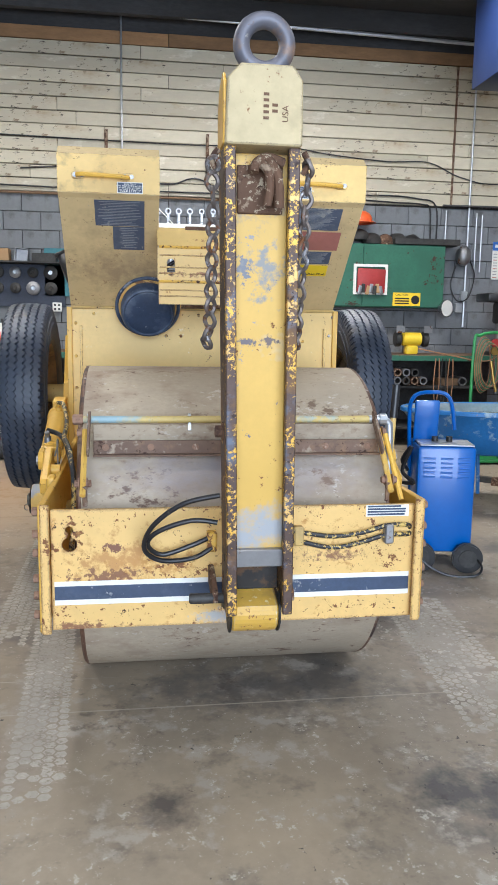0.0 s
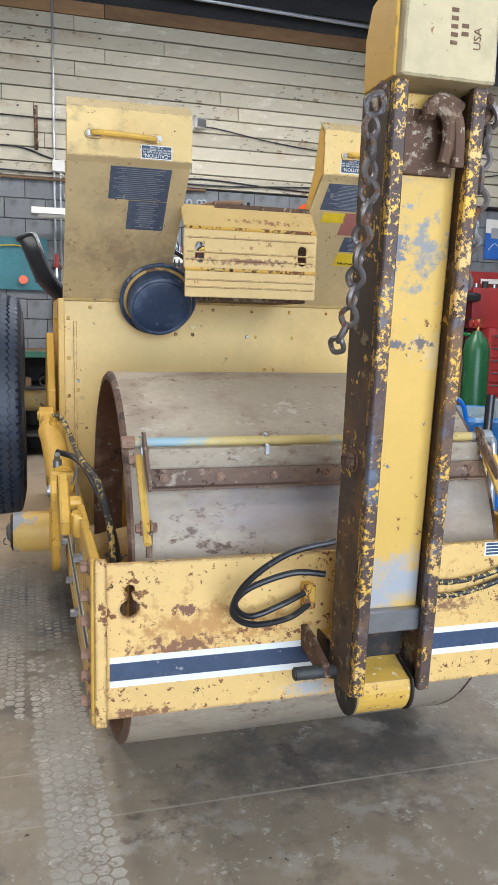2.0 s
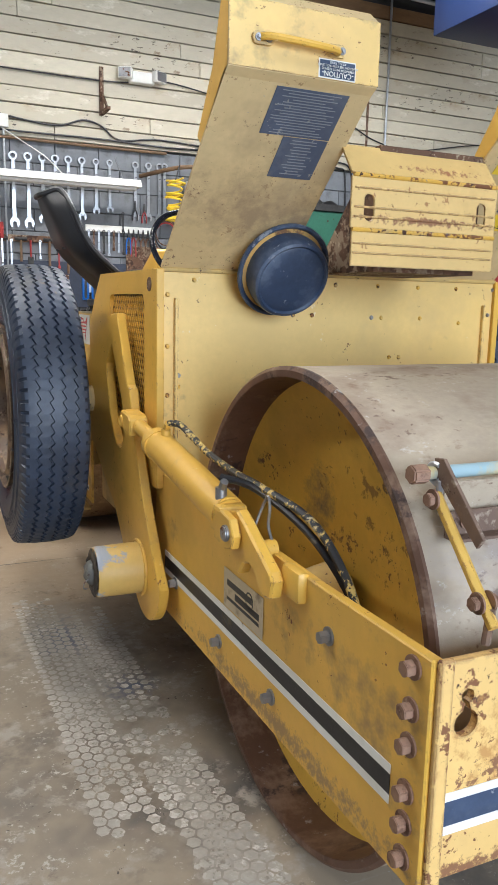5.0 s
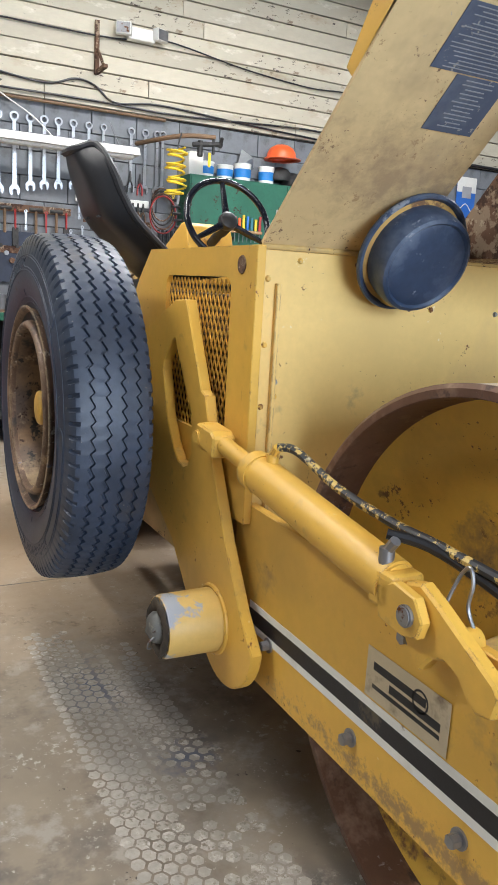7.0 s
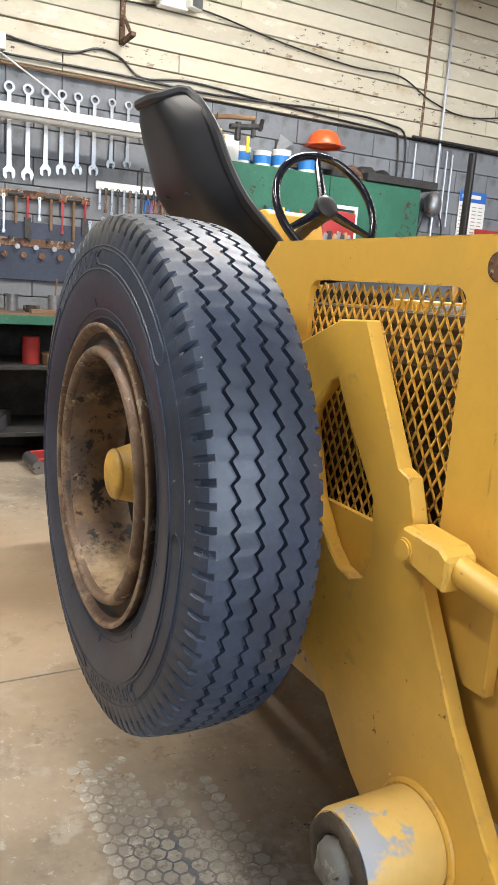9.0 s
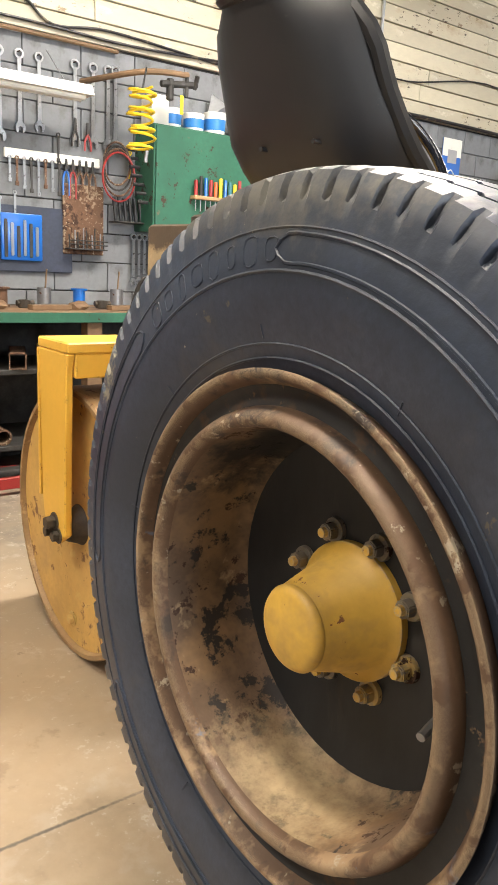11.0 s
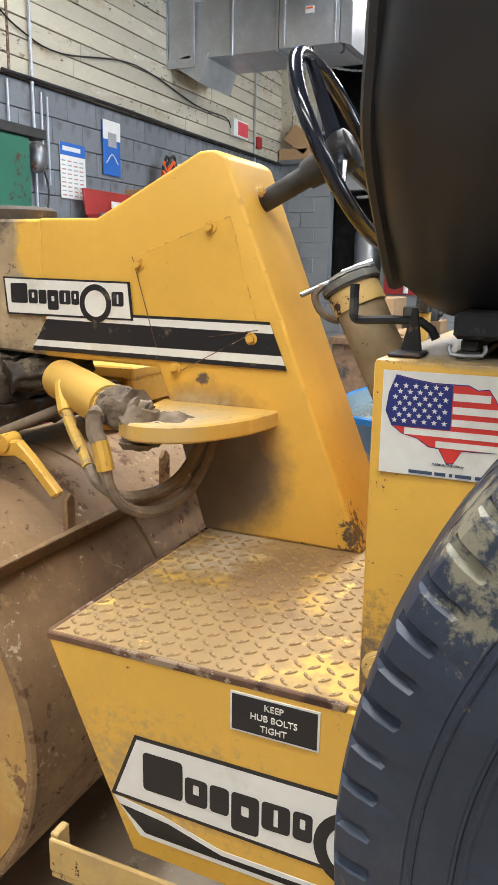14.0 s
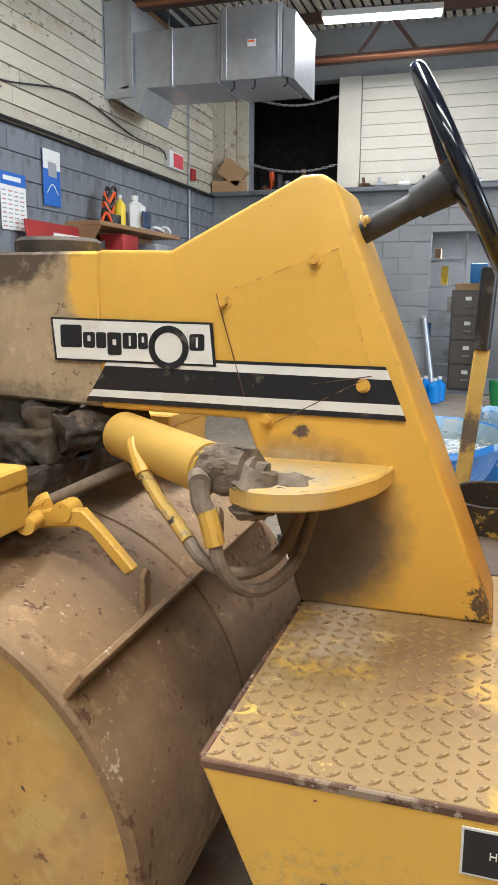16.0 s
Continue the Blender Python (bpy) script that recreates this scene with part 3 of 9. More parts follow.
M["tongue_flange"] = material("worn_dark_flange", (0.105, 0.068, 0.058), 0.55, 0.2, vary=0.25, spots=[((0.20, 0.115, 0.06), 12, 0.54, 0.2, 0.8), ((0.13, 0.15, 0.20), 7, 0.58, 0.15, 0.4), (YEL, 95, 0.60, 0.06, 0.5), (PALE, 26, 0.66, 0.05, 0.5), ((0.06, 0.04, 0.035), 60, 0.70, 0.05, 0.8)])
M["tongue_head"] = material("chalky_pale_yellow", (0.52, 0.42, 0.24), 0.6, vary=0.1, spots=[((0.43, 0.35, 0.21), 6, 0.52, 0.2, 0.8), ((0.34, 0.27, 0.17), 26, 0.70, 0.08, 0.9), (RUST, 60, 0.74, 0.05, 0.9), ((0.20, 0.20, 0.21), 22, 0.78, 0.06, 0.8)], wear=((0.20, 0.15, 0.10), 0.006, 0.46))
M["tongue_web"] = material("yellow_web_scuffed_blue", (0.67, 0.42, 0.095), 0.5, vary=0.06, spots=[((0.55, 0.50, 0.40), 3, 0.64, 0.2, 0.7), ((0.28, 0.28, 0.29), 34, 0.78, 0.05, 0.6), (RUST, 48, 0.74, 0.04, 0.9), ((0.12, 0.13, 0.2), 30, 0.78, 0.03, 0.6)], stains=[((0.37, 0.38, 0.40), R(0.02, 2.18, 0.75), (0.2, 0.2, 0.085), 0.7, 0.5), ((0.17, 0.18, 0.21), R(-0.045, 2.12, 1.50), (0.022, 0.1, 0.035), 0.3, 1.0), ((0.27, 0.26, 0.24), R(0.01, 2.12, 1.49), (0.055, 0.1, 0.07), 0.9, 1.2), ((0.30, 0.25, 0.19), R(0.0, 2.1, 1.72), (0.1, 0.1, 0.10), 0.7, 0.8), ((0.14, 0.12, 0.13), R(-0.03, 2.14, 1.305), (0.03, 0.1, 0.012), 0.4, 0.9), ((0.16, 0.12, 0.11), R(0.03, 2.14, 1.31), (0.022, 0.1, 0.014), 0.4, 0.9)])
M["hood_inner"] = material("hood_inside_tan", (0.64, 0.48, 0.245), 0.6, vary=0.08, spots=[((0.42, 0.31, 0.17), 2.5, 0.56, 0.3, 0.9), ((0.40, 0.26, 0.13), 80, 0.72, 0.06, 0.9), ((0.20, 0.12, 0.07), 90, 0.74, 0.04, 0.9), ((0.14, 0.18, 0.30), 30, 0.82, 0.03, 0.6)], stains=[((0.17, 0.125, 0.12), R(-0.27, 3.70, 1.52), (0.07, 0.3, 0.08), 0.9, 0.5), ((0.38, 0.27, 0.15), R(-0.40, 3.62, 1.58), (0.3, 0.3, 0.10), 1.0, 0.6)])
M["neck_dirty"] = material("neck_overspray_and_soot", (0.42, 0.32, 0.19), 0.65, vary=0.12, spots=[((0.33, 0.25, 0.155), 5, 0.54, 0.25, 0.9), ((0.52, 0.41, 0.26), 40, 0.66, 0.1, 0.9), ((0.18, 0.13, 0.08), 60, 0.72, 0.06, 0.9)], bump=0.3, stains=[(YEL, R(-0.115, 5.98, 1.42), (0.4, 0.12, 0.15), 0.2, 0.12), ((0.10, 0.072, 0.05), R(-0.11, 6.38, 1.48), (0.35, 0.30, 0.10), 0.25, 0.22), ((0.17, 0.125, 0.08), R(-0.11, 6.30, 1.19), (0.3, 0.3, 0.035), 0.8, 0.4)])


# ---- mesh helpers ----
def finish(bm, name, mat_, smooth=35):
    me = bpy.data.meshes.new(name)
    bmesh.ops.recalc_face_normals(bm, faces=bm.faces)
    bm.to_mesh(me)
    bm.free()
    me.materials.append(M[mat_] if isinstance(mat_, str) else mat_)
    if smooth:
        me.shade_smooth()
        me.set_sharp_from_angle(angle=radians(smooth))
    return me


def part(name, bm, mat_, parent=None, label="", smooth=35):
    ob = new(name, finish(bm, name, mat_, smooth))
    if parent is not None:
        ob.parent = parent
    if label:
        ob["label"] = label
    return ob


def thing(name, label, category, at=(0, 0, 0), group="", kind=""):
    ob = new(name)
    ob.location = at
    ob.empty_display_size = 0.1
    return tagged(ob, label, category, group, kind)


def join(*bms):
    out = bmesh.new()
    for b in bms:
        me = bpy.data.meshes.new("tmp")
        b.to_mesh(me)
        b.free()
        out.from_mesh(me)
        bpy.data.meshes.remove(me)
    return out


def bevel(bm, w, seg=2):
    if w:
        bmesh.ops.bevel(bm, geom=[e for e in bm.edges if e.is_manifold and e.calc_face_angle(0) > 0.5], offset=w, segments=seg, affect="EDGES", profile=0.5, clamp_overlap=True)
    return bm


def box(x0, x1, y0, y1, z0, z1, bev=0.004):
    bm = bmesh.new()
    bmesh.ops.create_cube(bm, size=1)
    for v in bm.verts:
        v.co = Vector(((x0 + x1) / 2 + v.co.x * (x1 - x0), (y0 + y1) / 2 + v.co.y * (y1 - y0), (z0 + z1) / 2 + v.co.z * (z1 - z0)))
    return bevel(bm, bev, 1 if bev < 0.006 else 2)


def place(axis, a, u, v):
    return {"x": (a, u, v), "y": (u, a, v), "z": (u, v, a)}[axis]


def plate(outer, axis, a, b, holes=(), bev=0.0):
    """A flat plate of outline outer (in the two other axes), with holes, between a and b along axis."""
    bm = bmesh.new()
    edges = []
    for loop in (outer, *holes):
        vs = [bm.verts.new(place(axis, a, *p)) for p in loop]
        edges += [bm.edges.new((vs[i], vs[(i + 1) % len(vs)])) for i in range(len(vs))]
    if holes:
        bmesh.ops.triangle_fill(bm, edges=edges, use_beauty=True)
    else:
        bm.faces.new(bm.verts)
    ext = bmesh.ops.extrude_face_region(bm, geom=list(bm.faces))
    d = Vector(place(axis, b - a, 0, 0))
    for g in ext["geom"]:
        if isinstance(g, bmesh.types.BMVert):
            g.co += d
    bmesh.ops.recalc_face_normals(bm, faces=bm.faces)
    if bev:
        bmesh.ops.bevel(bm, geom=[e for e in bm.edges if e.calc_face_angle(0) > 1.0], offset=bev, segments=1, affect="EDGES", clamp_overlap=True)
    return bm


def ring(cu, cv, r, n=24, start=0.0, sweep=360.0, rv=None):
    m = n if sweep >= 360 else n + 1
    return [(cu + r * math.cos(radians(start + sweep * i / n)), cv + (rv or r) * math.sin(radians(start + sweep * i / n))) for i in range(m)]


def rounded(u0, u1, v0, v1, r, n=5):
    out = []
    for cu, cv, s in ((u1 - r, v0 + r, 270), (u1 - r, v1 - r, 0), (u0 + r, v1 - r, 90), (u0 + r, v0 + r, 180)):
        out += ring(cu, cv, r, n, s, 90)
    return out


def rod(p0, p1, r, r1=None, n=16, bev=0.0):
    p0, p1 = Vector(p0), Vector(p1)
    bm = bmesh.new()
    bmesh.ops.create_cone(bm, cap_ends=True, segments=n, radius1=r, radius2=r if r1 is None else r1, depth=(p1 - p0).length)
    if bev:
        bmesh.ops.bevel(bm, geom=[e for e in bm.edges if e.calc_face_angle(0) > 1.0], offset=bev, segments=2, affect="EDGES", clamp_overlap=True)
    q = (p1 - p0).to_track_quat("Z", "Y").to_matrix().to_4x4()
    bmesh.ops.transform(bm, matrix=Matrix.Translation((p0 + p1) / 2) @ q, verts=bm.verts)
    return bm


def smooth_path(pts, k=6, closed=False):
    p = [Vector(q) for q in pts]
    out = []
    n = len(p)
    for i in range(n if closed else n - 1):
        a, b, c, d = (p[(i + j) % n] if closed else p[min(max(i + j, 0), n - 1)] for j in (-1, 0, 1, 2))
        for s in range(k):
            t = s / k
            out.append(0.5 * (2 * b + (c - a) * t + (2 * a - 5 * b + 4 * c - d) * t * t + (3 * b - a - 3 * c + d) * t**3))
    return out if closed else out + [p[-1]]


def tube(pts, r, n=8, k=6, closed=False):
    """A round bar along a smooth line through pts."""
    p = smooth_path(pts, k, closed) if k else [Vector(q) for q in pts]
    bm = bmesh.new()
    rows, up = [], None
    m = len(p)
    for i, q in enumerate(p):
        t = (p[(i + 1) % m] - p[i - 1]) if closed else (p[min(i + 1, m - 1)] - p[max(i - 1, 0)])
        t.normalize()
        if up is None:
            up = t.orthogonal().normalized()
        up = (up - t * up.dot(t)).normalized()
        side = t.cross(up)
        rows.append([bm.verts.new(q + r * (math.cos(2 * math.pi * j / n) * up + math.sin(2 * math.pi * j / n) * side)) for j in range(n)])
    for i in range(m if closed else m - 1):
        a, b = rows[i], rows[(i + 1) % m]
        for j in range(n):
            bm.faces.new((a[j], a[(j + 1) % n], b[(j + 1) % n], b[j]))
    if not closed:
        bm.faces.new(rows[0][::-1]), bm.faces.new(rows[-1])
    return bm


def lathe(profile, centre, axis="x", n=64, closed=False):
    """Turns a profile of (along, radius) about an axis through centre."""
    bm = bmesh.new()
    rows = []
    for a, r in profile:
        rows.append([bm.verts.new(Vector(centre) + Vector(place(axis, a, r * math.cos(2 * math.pi * j / n), r * math.sin(2 * math.pi * j / n)))) for j in range(n)] if r > 1e-5 else [bm.verts.new(Vector(centre) + Vector(place(axis, a, 0, 0)))])
    pairs = list(zip(rows, rows[1:])) + ([(rows[-1], rows[0])] if closed else [])
    for a, b in pairs:
        for j in range(n):
            k = (j + 1) % n
            f = [a[j % len(a)], a[k % len(a)], b[k % len(b)], b[j % len(b)]]
            f = list(dict.fromkeys(f))
            if len(f) > 2:
                bm.faces.new(f)
    return bm


def hexbolt(p, d, r=0.014, h=0.012):
    """A hexagonal head on a washer at p, standing out along d."""
    p, d = Vector(p), Vector(d).normalized()
    return join(rod(p, p + d * 0.004, r * 1.45, n=16), rod(p + d * 0.004, p + d * (0.004 + h), r, n=6, bev=0.0015))


def moved(bm, m):
    bmesh.ops.transform(bm, matrix=m, verts=bm.verts)
    return bm


def text_bm(s, size, m, depth=0.0008):
    cu = bpy.data.curves.new("t", "FONT")
    cu.body, cu.size, cu.extrude, cu.align_x, cu.align_y = s, size, depth, "CENTER", "CENTER"
    cu.resolution_u = 3
    ob = bpy.data.objects.new("t", cu)
    me = bpy.data.meshes.new_from_object(ob)
    bm = bmesh.new()
    bm.from_mesh(me)
    bpy.data.objects.remove(ob), bpy.data.curves.remove(cu), bpy.data.meshes.remove(me)
    return moved(bm, m)


# ---- the room ----
WALL_Y, FAR_X, CEIL = 9.02, 8.7, 4.75
tagged(part("floor", box(-6.2, FAR_X + 0.2, -4.2, WALL_Y + 0.2, -0.2, 0.0, 0), "concrete", smooth=0), "grey-brown stained concrete workshop floor with dusty tyre tracks, shade and warm light painted in", "floor", kind="structure")
wall_n = tagged(part("wall_north", box(-6.2, FAR_X + 0.2, WALL_Y + 0.03, WALL_Y + 0.25, 0, CEIL, 0), "joint", smooth=0), "wall of cream-painted boards above grey-painted block", "wall", kind="structure")
tagged(part("ceiling", box(-6.2, FAR_X + 0.2, -4.2, WALL_Y + 0.25, CEIL, CEIL + 0.15, 0), "dark_ceiling", smooth=0), "dark unlit workshop ceiling boards", "ceiling", kind="structure")
tagged(part("wall_west", box(-6.4, -6.2, -4.2, WALL_Y + 0.25, 0, CEIL, 0), "grey_wall", smooth=0), "plain grey-painted block side wall", "wall", kind="structure")
wall_s = tagged(part("wall_south", plate([(-6.2, 0), (FAR_X, 0), (FAR_X, CEIL), (-6.2, CEIL)], "y", -4.2, -4.0, [[(-2.4, 0.05), (2.8, 0.05), (2.8, 4.0), (-2.4, 4.0)]]), "grey_wall", smooth=0), "grey-painted block wall with an open vehicle door", "wall", kind="structure")

# ---- the roller ----
roller = thing("road_roller", "yellow tandem road roller with rust, open hoods and raised transport wheels", "road roller", (0, 4.3, 0))
INV = Matrix.Translation((0, -4.3, 0))


def rpart(name, bm, mat_, parent=None, label="", smooth=35):
    """A part of the roller, built in the workshop's coordinates."""
    ob = part(name, moved(bm, INV) if parent is None else moved(bm, INV), mat_, roller if parent is None else parent, label, smooth)
    return ob


# front drum
DC = (0, 3.147, 0.59)
drum = rpart("front_drum", lathe([(-0.535, 0.567), (-0.535, 0.583), (-0.528, 0.59), (0.528, 0.59), (0.535, 0.583), (0.535, 0.567), (0.38, 0.56), (-0.38, 0.56)], DC, "x", 96, True), "drum_steel", label="dusty steel front drum with rust stains")
for s in (-1, 1):
    rpart("drum_edge", lathe([(s * 0.5352, 0.566), (s * 0.5368, 0.5665), (s * 0.5368, 0.582), (s * 0.529, 0.5912), (s * 0.522, 0.5912), (s * 0.50, 0.5665), (s * 0.40, 0.561), (s * 0.40, 0.560), (s * 0.5352, 0.565)], DC, "x", 96, True), "drum_lip", drum, "worn rusty drum edge")
    rpart("end_plate", lathe([(s * 0.33, 0.0), (s * 0.34, 0.30), (s * 0.375, 0.45), (s * 0.41, 0.565), (s * 0.43, 0.567), (s * 0.39, 0.44), (s * 0.36, 0.30), (s * 0.345, 0.0)], DC, "x", 64), "yellow_mud", drum, "dished yellow end plate spattered with mud")
    rpart("axle_boss", lathe([(s * 0.385, 0.10), (s * 0.44, 0.09), (s * 0.62, 0.05), (s * 0.62, 0.0)], DC, "x", 24), "yellow_dirty", drum)

# front frame
keyhole = ring(-0.549, 0.655, 0.024, 18, 110, 320) + ring(-0.549, 0.703, 0.013, 12, -70, 320)
front_plate = rpart("front_plate", plate([(-0.606, 0.375), (0.584, 0.378), (0.584, 0.768), (-0.606, 0.768)], "y", 2.462, 2.478, [keyhole]), "yellow_rusty", label="pale yellow front plate blistered with rust", smooth=0)
for s in (-1, 1):
    xr = 0.62 if s < 0 else 0.588
    rpart("corner_strip", box(*sorted((s * (xr - 0.013), s * (xr + 0.016))), 2.428, 2.4405, 0.372, 0.792, 0.003), "yellow_rusty", label="rusty worn corner flange")
    side = rpart("side_rail", plate([(2.44, 0.374), (3.86, 0.36), (3.86, 0.80), (2.80, 0.785), (2.44, 0.79)], "x", s * xr, s * (xr + 0.023), bev=0.003), "yellow", label="yellow side rail with a black and white stripe", smooth=0)
    for z in (0.42, 0.484, 0.541, 0.625, 0.687, 0.760):
        rpart("bolt", hexbolt((s * (xr + 0.023), 2.485, z), (s, 0, 0), 0.0145, 0.018), "bolt_rust", side)
    for y, z in ((3.305, 0.45), (2.99, 0.452), (3.655, 0.487), (3.16, 0.735), (2.75, 0.70)):
        rpart("bolt", hexbolt((s * (xr + 0.023), y, z), (s, 0, 0), 0.013, 0.02), "grey_steel", side)
    for mt, z0, z1 in (("white", 0.488, 0.506), ("blackvinyl", 0.506, 0.544), ("white", 0.544, 0.562)):
        rpart("stripe", box(*sorted((s * (xr + 0.0235), s * (xr + 0.0245))), 2.53, 3.76, z0, z1, 0), mt, side, smooth=0)
for x0, x1 in ((-0.598, -0.06), (0.13, 0.572)):
    for mt, z0, z1 in (("white", 0.457, 0.474), ("navy", 0.474, 0.519), ("white", 0.519, 0.535)):
        rpart("stripe", box(x0, x1, 2.4605, 2.4618, z0, z1, 0), mt, front_plate, smooth=0)

# scraper over the front drum
rpart("scraper_pipe", tube([(-0.515, 2.655, 1.03), (0.475, 2.655, 1.03)], 0.0125, 12, 0), "pipe_paint", label="yellow scraper water pipe with blue paint showing")
rpart("pipe_end", rod((-0.548, 2.655, 1.03), (-0.513, 2.655, 1.03), 0.019, n=6, bev=0.003), "bolt_rust")
for x in (-0.495, 0.15, -0.16):
    rpart("pipe_clip", join(tube([(x, 2.641, 1.046), (x, 2.655, 1.047), (x, 2.669, 1.04), (x, 2.668, 1.022), (x, 2.65, 1.012), (x, 2.638, 1.02)], 0.005, 6), box(x - 0.006, x + 0.006, 2.632, 2.64, 0.995, 1.02, 0.001)), "galv")
angle = rpart("scraper_angle", join(box(-0.48, 0.50, 2.628, 2.636, 0.917, 0.962, 0.001), box(-0.48, 0.50, 2.598, 2.636, 0.912, 0.918, 0.001)), "scraper_rust", label="rusty scraper angle bar")
for k in range(7):
    rpart("bolt", hexbolt((-0.44 + 0.15 * k, 2.628, 0.94), (0, -1, 0), 0.008, 0.006), "bolt_rust", angle)
rpart("scraper_blade", moved(box(-0.48, 0.50, -0.004, 0.004, -0.034, 0.034, 0.001), Matrix.Translation((0, 2.648, 0.982)) @ Matrix.Rotation(radians(14), 4, "X")), "drum_steel")
for s, x in ((-1, -0.500), (1, 0.492)):
    brace = rpart("scraper_brace", plate([(2.655, 1.058), (2.63, 1.060), (2.515, 0.945), (2.53, 0.925), (2.655, 1.03)], "x", x - s * 0.012, x - s * 0.004, bev=0.001), "scraper_rust", smooth=0)
    arm = rpart("scraper_arm", rod((x + s * 0.006, 2.632, 0.998), (x + s * 0.006, 2.462, 0.812), 0.0105, n=6, bev=0.001), "yellow_dust", label="thin yellow scraper link")
    for y, z, d in ((2.625, 0.990, 1), (2.492, 0.846, 1), (2.492, 0.846, -1)):
        rpart("bolt", hexbolt((x + s * (0.006 + 0.010 * d), y, z), (s * d, 0, 0), 0.013, 0.012), "bolt_rust", arm)
    rpart("arm_pin", rod((x, 2.485, 0.775), (x, 2.478, 0.84), 0.008, n=8), "scraper_rust", arm)
rpart("pipe_elbow", tube([(0.470, 2.655, 1.03), (0.512, 2.655, 1.03), (0.540, 2.655, 1.018), (0.547, 2.655, 0.985), (0.549, 2.65, 0.80)], 0.0135, 12), "galv")
rpart("elbow_fitting", rod((0.505, 2.655, 1.03), (0.535, 2.655, 1.03), 0.0195, n=8, bev=0.003), "galv")
rpart("strut", rod((0.515, 2.60, 0.985), (0.548, 2.50, 0.775), 0.009, n=8), "yellow")

# tow tongue, folded upright


def tx(z):
    return 0.02 - 0.029 * (z - 0.6)


def ty(z):
    return 2.06 + 0.11 * (1.79 - z)


def tongue_bar(x0, x1, d0, d1, z0, z1, bev=0.003):
    bm = box(0, 1, 0, 1, 0, 1, 0)
    for v in bm.verts:
        z = z0 + v.co.z * (z1 - z0)
        v.co = Vector((tx(z) + x0 + v.co.x * (x1 - x0), ty(z) + d0 + v.co.y * (d1 - d0), z))
    return bevel(bm, bev, 1)


rpart("tongue_web", tongue_bar(-0.075, 0.075, 0.055, 0.07, 0.66, 1.79), "tongue_web", label="pale yellow tongue web with bare patches")
for s in (-1, 1):
    flange = rpart("tongue_flange", tongue_bar(min(s * 0.097, s * 0.068), max(s * 0.097, s * 0.068), 0.0, 0.022, 0.50, 1.80), "tongue_flange", label="tongue flange with paint worn down to rust")
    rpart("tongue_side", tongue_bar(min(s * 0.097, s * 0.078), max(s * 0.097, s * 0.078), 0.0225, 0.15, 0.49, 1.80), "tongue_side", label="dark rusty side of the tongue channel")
rpart("tongue_gusset", join(tongue_bar(-0.078, 0.078, 0.03, 0.055, 0.645, 0.70)), "grey_steel")
# Black bar across the open gap, added as the shade inside it.
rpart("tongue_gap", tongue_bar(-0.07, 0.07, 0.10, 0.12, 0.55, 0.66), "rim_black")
rpart("tongue_head", plate([(-0.112, 1.795), (0.082, 1.795), (0.080, 1.95), (0.055, 1.985), (-0.075, 1.985), (-0.108, 1.95)], "y", 2.035, 2.19, bev=0.004), "tongue_head", smooth=0)
for s in (-1, 1):
    xh = -0.0155 + s * 0.0965
    rpart("head_cheek", plate([(2.062, 1.80), (2.196, 1.80), (2.196, 1.90), (2.17, 1.955), (2.09, 1.975), (2.062, 1.95)], "x", xh - 0.004, xh + 0.004, bev=0.002), "yellow", label="yellow cheek of the tongue head", smooth=0)
for hz, hd in ((0.60, 0.105), (0.665, 0.075), (0.50, 0.10)):
    rpart("bolt_hole", rod((tx(hz) - 0.0985, ty(hz) + hd, hz), (tx(hz) - 0.0965, ty(hz) + hd, hz), 0.012, n=16), "rim_black")
rpart("tow_eye", lathe([(0.0 + 0.026 * math.cos(a), 0.058 + 0.021 * math.sin(a)) for a in [2 * math.pi * i / 14 for i in range(14)]], (-0.012, 2.085, 2.043), "y", 48, True), "eye_steel", label="rusty blue-painted steel tow eye")
rpart("casting_mark", text_bm("USA", 0.022, Matrix.Translation((0.037, 2.0345, 1.870)) @ Matrix.Rotation(radians(90), 4, "X") @ Matrix.Rotation(radians(90), 4, "Z")), "rust", smooth=0)
for x_, z0_, z1_ in ((-0.012, 1.855, 1.935), (0.010, 1.872, 1.905)):
    for k in range(int((z1_ - z0_) / 0.014)):
        rpart("cast_bar", box(x_ - 0.007, x_ + 0.007, 2.0338, 2.0346, z0_ + k * 0.014, z0_ + k * 0.014 + 0.007, 0), "rust", smooth=0)
rpart("hinge_pin", rod((-0.18, 2.31, 0.52), (0.13, 2.31, 0.518), 0.016, n=20, bev=0.003), "dark")
rpart("hinge_knuckle", plate(ring(2.275, 0.492, 0.062, 16, 150, 200) + [(2.47, 0.43), (2.47, 0.56), (2.33, 0.56)], "x", -0.058, 0.082, bev=0.006), "yellow_edge2", label="rounded yellow hinge block", smooth=0)
for x0_, x1_ in ((-0.064, -0.0585), (0.0825, 0.088)):
    rpart("hinge_cheek", plate(ring(2.275, 0.492, 0.066, 16, 150, 200) + [(2.47, 0.428), (2.47, 0.562), (2.33, 0.562)], "x", x0_, x1_, bev=0.001), "rim_black", label="dark worn cheek of the hinge block", smooth=0)
for y_, z_ in ((2.258, 0.472), (2.300, 0.462)):
    rpart("bolt_hole", rod((-0.0652, y_, z_), (-0.0642, y_, z_), 0.009, n=14), "blackvinyl")
rpart("bolt_hole", rod((-0.0595, 2.285, 0.455), (-0.0575, 2.285, 0.455), 0.012, n=16), "rim_black")
